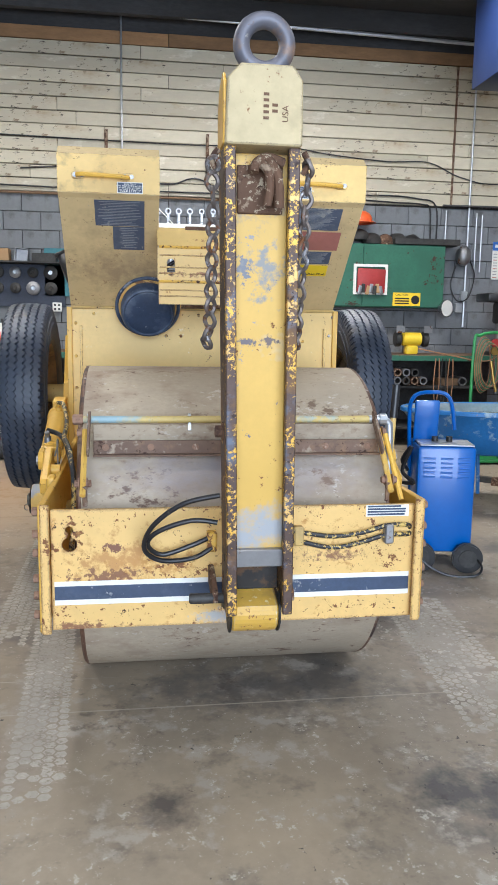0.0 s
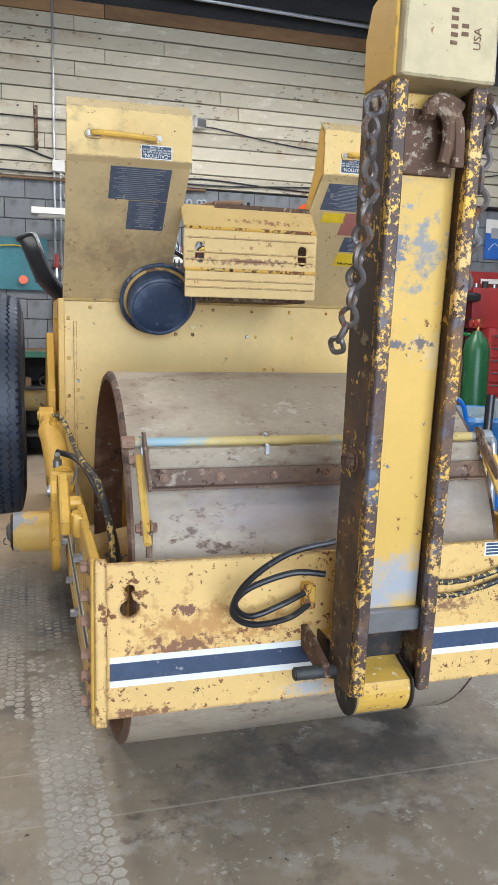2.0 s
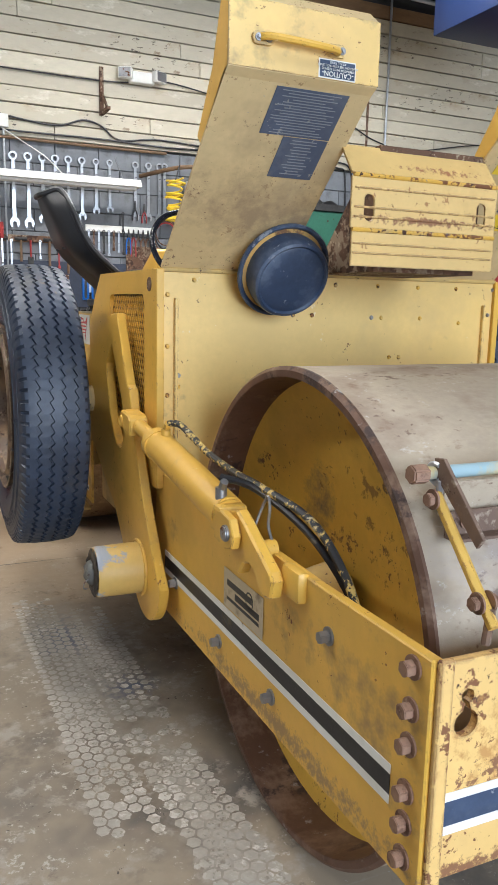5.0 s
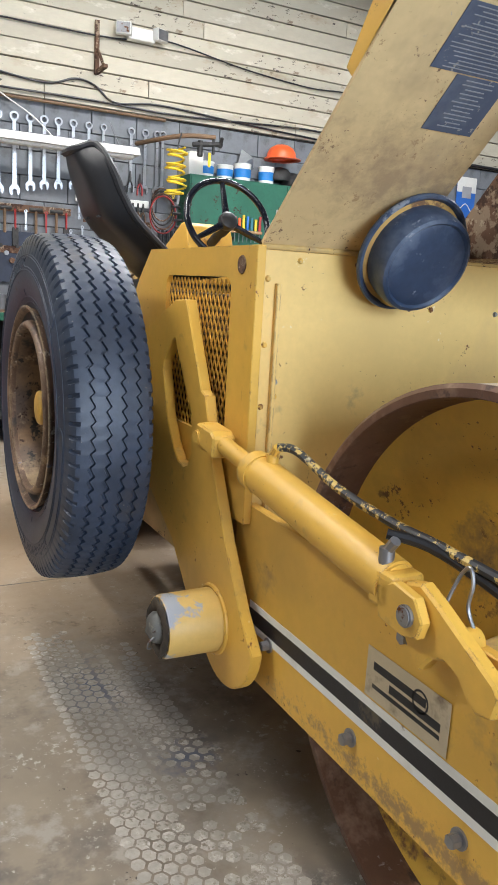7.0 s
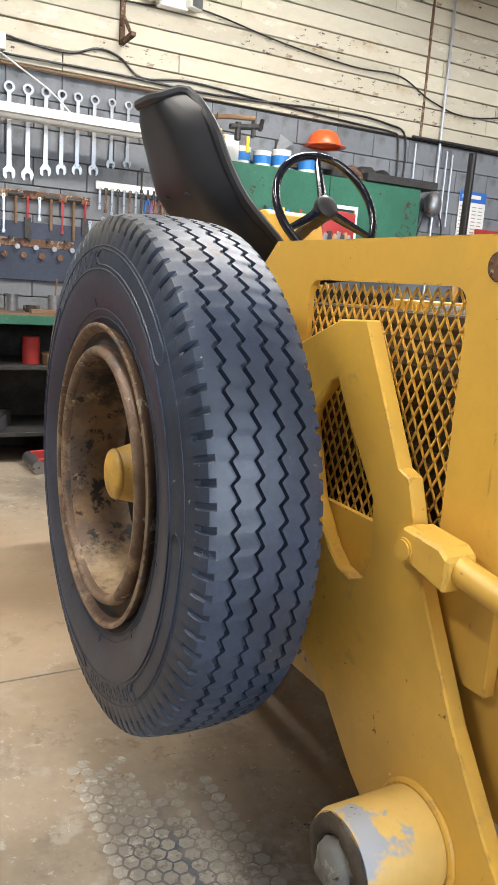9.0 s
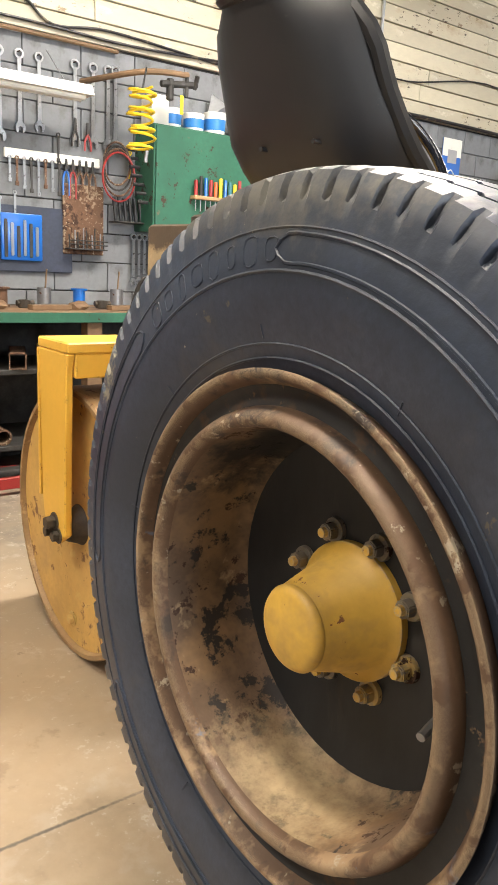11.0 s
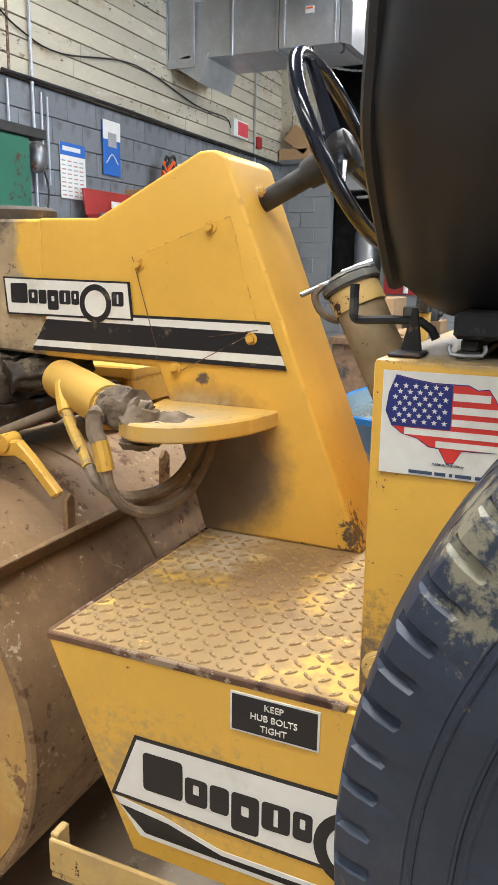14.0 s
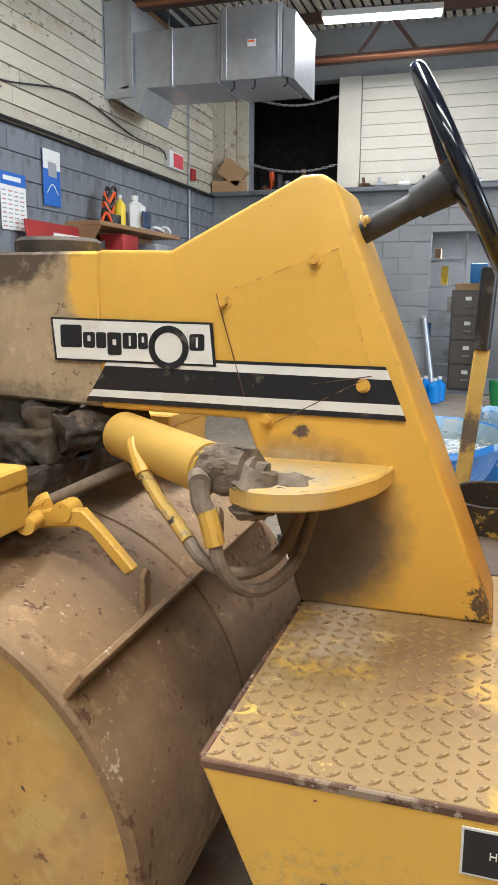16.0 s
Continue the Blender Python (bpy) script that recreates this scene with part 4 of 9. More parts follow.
for s in (-1, 1):
    x = 0.018 + s * 0.118
    rpart("hinge_lug", plate([(2.29, 0.51), (2.33, 0.50), (2.47, 0.52), (2.47, 0.58), (2.40, 0.57), (2.30, 0.54)], "x", x - 0.009, x + 0.009, bev=0.003), "rust", smooth=0)


def chain(name, pts, parent, mat_, pitch=0.056, wire=0.0064, width=0.0205):
    p = smooth_path(pts, 12)
    n = 0
    acc = 0.0
    for a, b in zip(p, p[1:]):
        acc += (b - a).length
        if acc >= pitch * 0.66:
            acc = 0.0
            d = (b - a).normalized()
            q = d.to_track_quat("X", "Z").to_matrix().to_4x4() @ Matrix.Rotation(radians(45 + 90 * (n % 2)), 4, "X")
            h = pitch / 2 - width
            pts2 = [(h, width * 0.72, 0), (h + width * 0.75, 0, 0), (h, -width * 0.72, 0), (-h, -width * 0.72, 0), (-h - width * 0.75, 0, 0), (-h, width * 0.72, 0)]
            bm = moved(tube(pts2, wire, 6, 3, True), Matrix.Translation(b) @ q)
            rpart(name, bm, mat_, parent)
            n += 1


for s in (-1, 1):
    c = rpart("chain", tube([(-0.015 + s * 0.11, 2.08, 1.79), (-0.015 + s * 0.125, 2.09, 1.765), (-0.015 + s * 0.11, 2.10, 1.74)], 0.008, 8), "rust", label="rusty tow chain hung from the tongue")
    x = -0.014 + s * 0.121
    chain("chain_link", [(x - s * 0.01, 2.058, 1.775), (x + s * 0.004, 2.095, 1.745), (x, 2.105, 1.663), (x, 2.108, 1.586), (x, 2.128, 1.519), (x, 2.150, 1.439), (x, 2.173, 1.366), (x + s * 0.004, 2.205, 1.318), (x + s * 0.004, 2.225, 1.30)], c, "chain_steel")
hook = rpart("grab_hook", join(tube([(0.045, 2.095, 1.765), (0.0, 2.085, 1.775), (-0.03, 2.075, 1.755), (-0.035, 2.07, 1.735)], 0.013, 10), tube([(0.0, 2.085, 1.775), (0.022, 2.07, 1.74), (0.03, 2.07, 1.70), (0.033, 2.075, 1.65)], 0.013, 10), tube([(-0.02, 2.08, 1.765), (0.002, 2.065, 1.735), (0.005, 2.065, 1.69), (0.0, 2.07, 1.655)], 0.012, 10)), "rust")
rpart("hook_plate", tongue_bar(-0.06, 0.06, 0.045, 0.058, 1.64, 1.76), "rust")
part_bolt = rpart("side_bolt", hexbolt((tx(1.05) - 0.097, ty(1.05) + 0.08, 1.05), (-1, 0, 0), 0.018, 0.02), "rust")

# hydraulic hoses on the front plate
rpart("hose", tube([(-0.09, 2.30, 0.845), (-0.20, 2.32, 0.815), (-0.29, 2.35, 0.74), (-0.315, 2.38, 0.66), (-0.26, 2.40, 0.615), (-0.16, 2.42, 0.615), (-0.10, 2.43, 0.645)], 0.0078, 10), "blackvinyl", label="blue-black hydraulic hose loop")
rpart("hose", tube([(-0.09, 2.36, 0.745), (-0.17, 2.37, 0.75), (-0.27, 2.385, 0.715), (-0.305, 2.40, 0.67), (-0.26, 2.415, 0.63), (-0.17, 2.42, 0.655), (-0.115, 2.43, 0.675)], 0.0078, 10), "blackvinyl", label="blue-black hydraulic hose loop")
rpart("hose_block", box(-0.115, -0.085, 2.425, 2.462, 0.63, 0.695, 0.004), "yellow_edge")
for dz in (0.0, 0.032):
    rpart("hose", tube([(0.13, 2.44, 0.695 - dz), (0.20, 2.445, 0.682 - dz), (0.30, 2.445, 0.668 - dz * 1.2), (0.40, 2.445, 0.678 - dz), (0.48, 2.445, 0.70 - dz), (0.555, 2.45, 0.70 - dz), (0.57, 2.47, 0.685 - dz * 0.5)], 0.008, 8), "taped_hose", label="hydraulic hose with peeling yellow overspray")
for x in (0.185, 0.49):
    rpart("hose_clamp", box(x - 0.016, x + 0.016, 2.432, 2.462, 0.64, 0.705, 0.005), "yellow_dirty" if x < 0.3 else "grey_steel")

# front engine panel
panel = rpart("engine_panel", plate([(-0.645, 0.75), (0.62, 0.75), (0.62, 1.415), (-0.645, 1.415)], "y", 3.80, 3.815), "yellow_front", label="pale yellow riveted engine bulkhead", smooth=0)
for x in (-0.60, 0.575):
    rpart("panel_strip", box(x - 0.006, x + 0.006, 3.786, 3.80, 0.78, 1.335, 0.002), "yellow_front", panel)
for x, z in [(-0.625, 1.345), (-0.625, 1.19), (-0.625, 1.04), (-0.59, 1.10), (-0.59, 1.065)] + [(-0.54 + 0.165 * i, 1.39) for i in range(8)] + [(-0.2, 1.29), (-0.13, 1.29), (0.10, 1.285), (0.14, 1.285), (0.30, 1.285), (0.18, 1.15), (0.22, 1.15), (0.60, 1.30), (0.60, 1.10), (0.47, 1.27)]:
    rpart("rivet", lathe([(-0.006, 0.0), (-0.006, 0.005), (0.0, 0.008)], (x, 3.80, z), "y", 10), "grey_steel" if random.random() < 0.4 else "yellow_edge", panel)
rpart("piano_hinge", rod((-0.645, 3.797, 1.418), (0.62, 3.797, 1.418), 0.007, n=8), "yellow_dirty", panel)
for s in (-1, 1):
    xs = -0.652 if s < 0 else 0.627
    rpart("bulkhead_edge", box(xs - 0.012, xs + 0.012, 3.785, 3.83, 0.75, 1.42, 0.002), "yellow", panel)

# engine side covers with expanded-metal windows
side_out = [(3.83, 0.75), (4.70, 0.75), (4.70, 1.22), (4.60, 1.335), (4.50, 1.42), (3.83, 1.42)]
win = rounded(3.92, 4.36, 0.93, 1.345, 0.03)
for s in (-1, 1):
    xs = -0.662 if s < 0 else 0.637
    cover = rpart("side_cover", plate(side_out, "x", xs, xs - s * 0.012, [win]), "yellow", label="yellow engine side cover with expanded-metal grille", smooth=0)
    bm = bmesh.new()
    grid = []
    dy, dz, wv = 0.0125, 0.042, 0.0021
    bms = []
    ny, nz = int(0.46 / dy) + 1, int(0.44 / dz) + 1
    for i in range(ny):
        for j in range(nz):
            cy, cz = 3.915 + i * dy, 0.92 + (j + (i % 2) * 0.5) * dz
            for (a, b) in (((-dy, 0), (0, dz / 2)), ((-dy, 0), (0, -dz / 2))):
                ya, za, yb, zb = cy + a[0], cz + a[1], cy + b[0], cz + b[1]
                if min(ya, yb) < 3.905 or max(ya, yb) > 4.375 or min(za, zb) < 0.915 or max(za, zb) > 1.36:
                    continue
                d = Vector((0, yb - ya, zb - za)).normalized()
                nrm = Vector((0, -d.z, d.y)) * wv * 0.8
                x_ = xs - s * 0.014
                ends = [[bm.verts.new((x_ + q * 0.0016, y_ + w_ * nrm.y, z_ + w_ * nrm.z)) for q, w_ in ((-1, -1), (1, -1), (1, 1), (-1, 1))] for y_, z_ in ((ya, za), (yb, zb))]
                for k in range(4):
                    bm.faces.new((ends[0][k], ends[0][(k + 1) % 4], ends[1][(k + 1) % 4], ends[1][k]))
    rpart("grille", bm, "yellow", cover, "expanded-metal grille", smooth=0)["kind"] = "stuff"
    rpart("rust_disc", lathe([(s * 0.002, 0.0), (s * 0.002, 0.021), (0, 0.022)], (xs, 3.865, 1.375), "x", 24), "rust", cover)
rpart("engine", join(box(-0.40, 0.38, 3.95, 4.65, 0.55, 1.25, 0.02), rod((-0.3, 4.2, 1.0), (-0.55, 4.2, 1.0), 0.12, n=20), rod((-0.2, 4.0, 1.25), (-0.2, 4.5, 1.25), 0.06, n=16)), "grease", label="dark greasy engine behind the grilles")
for s in (-1, 1):
    rad = rpart("radiator", box(*sorted((s * 0.575, s * 0.535)), 3.86, 4.62, 0.755, 1.30, 0.004), "radiator", label="dusty brown radiator core behind the grille")
    for k in range(22):
        rpart("fin", box(*sorted((s * 0.579, s * 0.5755)), 3.865, 4.615, 0.77 + 0.024 * k, 0.774 + 0.024 * k, 0), "radiator", rad, smooth=0)
rpart("engine_floor", box(-0.62, 0.60, 3.83, 4.70, 0.50, 0.75, 0.01), "yellow_dirty")

# hoods, folded open towards the front
HOOD = [(3.80, 1.422), (3.325, 1.845), (3.300, 1.86), (3.300, 2.01), (3.345, 2.045)]


def hood(x0, x1, label, side_x):
    prof = HOOD + [(3.350, 2.040), (3.307, 2.006), (3.307, 1.864), (3.331, 1.851), (3.806, 1.430)]
    return rpart("hood", plate(prof, "x", x0, x1), "hood_inner", label=label, smooth=0)


def sheet(x0, x1, y0, z0, y1, z1, off, mat_, parent, name="sticker", label=""):
    """A thin sheet on a sloping face, from (y0, z0) to (y1, z1)."""
    d = Vector((0, y1 - y0, z1 - z0)).normalized()
    nrm = Vector((0, -d.z, d.y))
    if nrm.y > 0:
        nrm = -nrm
    a, b = Vector((0, y0, z0)) + nrm * off, Vector((0, y1, z1)) + nrm * off
    bm = bmesh.new()
    vs = [bm.verts.new((x, p.y, p.z)) for x, p in ((x0, a), (x1, a), (x1, b), (x0, b))]
    f = bm.faces.new(vs)
    ext = bmesh.ops.extrude_face_region(bm, geom=[f])
    for g in ext["geom"]:
        if isinstance(g, bmesh.types.BMVert):
            g.co -= nrm * 0.0012
    return rpart(name, bm, mat_, parent, label, smooth=0)


def hood_at(k):
    """A point of the sloping hood face, k from the hinge (0) to the knee (1)."""
    return 3.80 + (3.325 - 3.80) * k, 1.422 + (1.845 - 1.422) * k


def sticker_bars(x0, x1, k0, k1, rows, mat_, parent, fill=0.75):
    """Unreadable lines of print on a hood sticker."""
    rows *= 2
    mat_ = "sticker_grey"
    for i in range(rows):
        kk = k0 + (k1 - k0) * (i + 0.5) / rows
        h = 0.12 * (k1 - k0) / rows
        w = (x1 - x0) * random.uniform(0.5, 1.0) * fill
        xm = (x0 + x1) / 2
        sheet(xm - w / 2, xm + w / 2, *hood_at(kk - h), *hood_at(kk + h), 0.0034, mat_, parent, "print_bar")


h1 = hood(-0.645, -0.243, "open yellow hood with dark safety stickers and paint blisters", -1)
h2 = hood(0.225, 0.615, "open yellow hood with safety stickers and flaking paint", 1)
for h, x0, x1 in ((h1, -0.645, -0.243), (h2, 0.225, 0.615)):
    rpart("hood_lip", box(x0 - 0.001, x1 + 0.001, 3.2965, 3.2995, 1.862, 2.01, 0), "yellow_front", h, smooth=0)
    for xe, dd in ((x0, 1), (x1, -1)):
        rpart("hood_flange", plate([(3.345, 2.03), (3.305, 2.0), (3.305, 1.862), (3.48, 1.72), (3.50, 1.74), (3.40, 1.88)], "x", xe, xe + dd * 0.004), "yellow", h, smooth=0)
    xm = x0 + 0.055 if h is h1 else x0 + 0.06
    xm2 = xm + 0.245
    rpart("handle", tube([(xm + 0.02, 3.297, 1.927), (xm + 0.045, 3.27, 1.927), (xm + 0.20, 3.27, 1.922), (xm + 0.225, 3.297, 1.922)], 0.009, 8), "yellow", h, "bent yellow grab handle")
    for xx in (xm, xm2 - 0.05):
        rpart("handle_bracket", plate(rounded(xx, xx + 0.055, 1.912, 1.94, 0.012), "y", 3.288, 3.2965), "yellow_front", h)
        for k in (0.014, 0.041):
            rpart("bolt", hexbolt((xx + k, 3.288, 1.926), (0, -1, 0), 0.006, 0.005), "grey_steel", h)

# stickers: left hood
sheet(-0.412, -0.309, 3.2965, 1.863, 3.2965, 1.907, 0.0012, "white", h1)
sheet(-0.409, -0.312, 3.2955, 1.866, 3.2955, 1.904, 0.0012, "navy", h1, label="navy caution sticker")
rpart("lettering", text_bm("-CAUTION-", 0.017, Matrix.Translation((-0.3605, 3.2925, 1.874)) @ Matrix.Rotation(radians(90), 4, "X") @ Matrix.Rotation(radians(180), 4, "Z"), 0.0006), "white", h1, smooth=0)
rpart("lettering", text_bm("OPERATOR MUST KEEP HIS\nHAND ON THE CONTROL LEVER\nAT ALL TIMES", 0.0075, Matrix.Translation((-0.3605, 3.2925, 1.892)) @ Matrix.Rotation(radians(90), 4, "X") @ Matrix.Rotation(radians(180), 4, "Z"), 0.0006), "white", h1, smooth=0)
sheet(-0.505, -0.303, *hood_at(0.78), *hood_at(0.99), 0.002, "navy_faded", h1, label="faded navy emergency towing sticker")
sticker_bars(-0.50, -0.31, 0.785, 0.985, 8, "white", h1, 0.95)
sheet(-0.435, -0.303, *hood_at(0.575), *hood_at(0.775), 0.002, "navy_faded", h1, label="faded navy diagram sticker")
sticker_bars(-0.42, -0.32, 0.59, 0.77, 6, "white", h1, 0.8)
# stickers: other hood
sheet(0.285, 0.385, 3.2965, 1.868, 3.2965, 1.918, 0.0012, "white", h2)
sheet(0.288, 0.382, 3.2955, 1.871, 3.2955, 1.915, 0.0012, "navy", h2, label="navy caution sticker")
rpart("lettering", text_bm("-CAUTION-", 0.017, Matrix.Translation((0.335, 3.2925, 1.881)) @ Matrix.Rotation(radians(90), 4, "X") @ Matrix.Rotation(radians(180), 4, "Z"), 0.0006), "white", h2, smooth=0)
rpart("lettering", text_bm("OPERATOR MUST KEEP HIS\nHAND ON THE CONTROL LEVER\nAT ALL TIMES", 0.0075, Matrix.Translation((0.335, 3.2925, 1.901)) @ Matrix.Rotation(radians(90), 4, "X") @ Matrix.Rotation(radians(180), 4, "Z"), 0.0006), "white", h2, smooth=0)
sheet(0.26, 0.53, *hood_at(0.80), *hood_at(0.985), 0.002, "navy_faded", h2, label="faded navy operating sticker")
sticker_bars(0.27, 0.52, 0.81, 0.98, 9, "white", h2, 0.95)
sheet(0.28, 0.37, *hood_at(0.71), *hood_at(0.78), 0.002, "bright_yellow", h2, label="small yellow warning sticker")
sheet(0.365, 0.55, *hood_at(0.62), *hood_at(0.785), 0.002, material("faded_red_vinyl", (0.42, 0.16, 0.13), 0.55, vary=0.15), h2, label="faded red sticker")
sheet(0.40, 0.53, *hood_at(0.49), *hood_at(0.605), 0.002, "navy_faded", h2, label="faded navy sticker")
sticker_bars(0.41, 0.52, 0.50, 0.60, 5, "white", h2, 0.9)
sheet(0.40, 0.53, *hood_at(0.37), *hood_at(0.475), 0.002, "bright_yellow", h2, label="yellow caution sticker")
cy_, cz_ = hood_at(0.40)
rpart("lettering", text_bm("CAUTION", 0.024, Matrix.Translation((0.465, cy_ - 0.004, cz_ - 0.003)) @ Matrix.Rotation(radians(90 - 48), 4, "X") @ Matrix.Rotation(radians(180), 4, "Z"), 0.0006), "blackvinyl", h2, smooth=0)

# folding gauge cover between the hoods
gc = rpart("gauge_cover", plate(rounded(-0.25, 0.24, 1.53, 1.665, 0.004), "y", 3.386, 3.392, [rounded(-0.209, -0.177, 1.55, 1.62, 0.015), rounded(0.17, 0.202, 1.55, 1.62, 0.015)]), "cover_yellow", label="pale yellow folding gauge cover with two slots", smooth=0)
rpart("cover_leaf", plate([(3.384, 1.672), (3.390, 1.670), (3.452, 1.750), (3.447, 1.753)], "x", -0.252, 0.237), "cover_yellow", gc, smooth=0)
rpart("cover_leaf", plate([(3.386, 1.43), (3.392, 1.43), (3.392, 1.522), (3.386, 1.522)], "x", -0.245, 0.24), "cover_yellow", gc, smooth=0)
rpart("cover_back", plate([(3.45, 1.42), (3.80, 1.42), (3.47, 1.76), (3.44, 1.76)], "x", -0.13, 0.225), "rust", gc, smooth=0)
for z in (1.526, 1.668):
    rpart("hinge", rod((-0.245, 3.386, z), (0.238, 3.386, z), 0.006, n=8), "yellow_edge", gc)
for z in (1.465, 1.49, 1.560, 1.585, 1.635):
    rpart("crease", rod((-0.24, 3.385, z), (0.23, 3.385, z), 0.0032, n=6), "cover_yellow", gc)

# air-cleaner cap
cap_m = Matrix.Translation((-0.288, 3.655, 1.400)) @ Matrix.Scale(1.03, 4) @ Matrix.Rotation(radians(27), 4, "X") @ Matrix.Rotation(radians(8), 4, "Y")
cap = rpart("air_cleaner_cap", moved(lathe([(0.052, 0.0), (0.052, 0.118), (0.03, 0.121), (-0.006, 0.119), (-0.016, 0.114), (-0.020, 0.106), (-0.014, 0.100), (-0.018, 0.092), (-0.020, 0.05), (-0.020, 0.0)], (0, 0, 0), "y", 56), cap_m), "blue_black", label="scuffed blue air-cleaner cap")
rpart("cap_flange", moved(lathe([(0.056, 0.13), (0.056, 0.144), (0.048, 0.146), (0.042, 0.143), (0.042, 0.137), (0.050, 0.130)], (0, 0, 0), "y", 56, True), cap_m), "blue_black", cap)
rpart("cap_band", moved(lathe([(0.062, 0.10), (0.056, 0.132), (0.052, 0.132), (0.050, 0.11)], (0, 0, 0), "y", 56, True), cap_m), "tan_plate", cap)
rpart("air_cleaner_neck", rod((-0.288, 3.71, 1.385), (-0.288, 3.80, 1.36), 0.075, n=24), "yellow_dirty")

# transport axle arms, cylinders and wheels
ARM = ring(3.785, 0.49, 0.155, 14, 185, 130) + [(4.03, 0.48), (4.15, 0.60), (4.34, 0.70), (4.62, 0.86), (4.64, 1.02), (4.52, 1.12), (4.40, 1.19), (4.185, 1.278), (4.108, 1.282), (3.985, 1.055), (3.958, 1.045), (3.90, 0.885), (3.80, 0.70), (3.705, 0.56)]
ARM_HOLE = [(4.055, 0.842), (4.085, 0.830), (4.125, 0.838), (4.16, 0.865), (4.215, 0.94), (4.262, 1.075), (4.258, 1.105), (4.20, 1.165), (4.178, 1.174), (4.165, 1.15), (4.10, 1.06), (4.045, 0.985), (4.034, 0.88)]
for s in (-1, 1):
    arm = rpart("axle_arm", plate(ARM, "x", s * 0.672, s * 0.702, [ARM_HOLE], bev=0.003), "yellow", label="thick yellow swing arm of the transport axle", smooth=0)
    rpart("pivot_tube", lathe([(s * 0.70, 0.082), (s * 0.84, 0.08), (s * 0.85, 0.076), (s * 0.85, 0.06), (s * 0.82, 0.056), (s * 0.82, 0.0)], (0, 3.848, 0.482), "x", 32), "scuffed", arm, "pivot tube with paint scuffed to grey")
    rpart("weld_bead", tube([(s * 0.704, 3.848 + 0.086 * math.cos(a), 0.482 + 0.086 * math.sin(a)) for a in [2 * math.pi * k / 20 for k in range(20)]], 0.0065, 8, 2, True), "yellow", arm)
    for nm, prof, mt, lab, amt in (("grease_ring", [(s * 0.842, 0.036), (s * 0.853, 0.042), (s * 0.859, 0.050), (s * 0.860, 0.058), (s * 0.858, 0.068), (s * 0.852, 0.0745)], "grease", "crusted black grease round the pivot end", 0.006), ("pivot_cap", [(s * 0.84, 0.042), (s * 0.856, 0.040), (s * 0.868, 0.034), (s * 0.876, 0.024), (s * 0.878, 0.0)], "cap_grey", "dull grey lump of a pivot cap", 0.005)):
        lump = lathe(prof, (0, 3.848, 0.482), "x", 32)
        for v in lump.verts:
            v.co += Vector((noise.noise(v.co * 60 + Vector((3, 0, 0))), noise.noise(v.co * 55), noise.noise(v.co * 55 + Vector((0, 9, 0))))) * amt
        rpart(nm, lump, mt, arm, lab, smooth=60)
    rpart("cotter_pin", tube([(s * 0.872, 3.822, 0.470), (s * 0.886, 3.818, 0.462), (s * 0.886, 3.828, 0.440), (s * 0.874, 3.834, 0.436)], 0.0022, 6, 2), "grey_steel", arm, "bright bent cotter pin")
    rpart("axle_stub", join(rod((s * 0.66, 4.5, 0.95), (s * 0.86, 4.5, 0.95), 0.05, n=20), box(*sorted((s * 0.64, s * 0.70)), 4.40, 4.60, 0.86, 1.04, 0.01)), "yellow_dirty", arm)
    cyl = rpart("hydraulic_cylinder", join(rod((s * 0.700, 3.665, 0.919), (s * 0.678, 3.17, 0.832), 0.044, n=32, bev=0.005), rod((s * 0.7005, 3.672, 0.920), (s * 0.700, 3.635, 0.914), 0.0465, n=32, bev=0.003)), "yellow", label="glossy yellow hydraulic lift cylinder")
    rpart("piston_rod", rod((s * 0.710, 3.84, 0.949), (s * 0.700, 3.66, 0.918), 0.022, n=16), "yellow", cyl)
    rpart("clevis", plate([(3.815, 0.912), (3.885, 0.928), (3.925, 0.95), (3.915, 0.985), (3.83, 0.978), (3.812, 0.965)], "x", s * 0.682, s * 0.742, bev=0.005), "yellow", cyl, smooth=0)
    rpart("clevis_pin", rod((s * 0.70, 3.905, 0.950), (s * 0.748, 3.905, 0.950), 0.019, n=18, bev=0.003), "yellow", cyl)
    rpart("pin_washer", rod((s * 0.700, 3.905, 0.950), (s * 0.730, 3.905, 0.950), 0.036, n=24, bev=0.003), "yellow", cyl)
    rpart("cylinder_eye", join(plate([(3.165, 0.782), (3.175, 0.835), (3.13, 0.858), (3.075, 0.850), (3.052, 0.815), (3.062, 0.785), (3.10, 0.775)], "x", s * 0.697, s * 0.718, bev=0.003), box(*sorted((s * 0.643, s * 0.718)), 3.135, 3.20, 0.795, 0.862, 0.010)), "yellow", cyl, smooth=0)
    rpart("eye_pin", rod((s * 0.665, 3.09, 0.815), (s * 0.727, 3.09, 0.815), 0.019, n=16, bev=0.003), "grey_steel", cyl)
    rpart("cylinder_lug", plate([(3.15, 0.80), (3.13, 0.855), (3.09, 0.866), (3.055, 0.850), (2.994, 0.818), (2.915, 0.777), (2.90, 0.76), (2.91, 0.720), (2.946, 0.712), (2.975, 0.735), (2.99, 0.752), (3.02, 0.762), (3.05, 0.752), (3.066, 0.733), (3.075, 0.718), (3.10, 0.73), (3.12, 0.76)], "x", s * 0.664, s * 0.694, bev=0.005), "yellow", cyl, "hooked yellow lever of the lift cylinder", smooth=0)
    rpart("lug_boss", box(*sorted((s * 0.632, s * 0.664)), 2.845, 2.925, 0.725, 0.795, 0.012), "yellow", cyl)
    rpart("lug_pin", rod((s * 0.63, 3.02, 0.79), (s * 0.664, 3.02, 0.79), 0.022, n=14), "yellow", cyl)
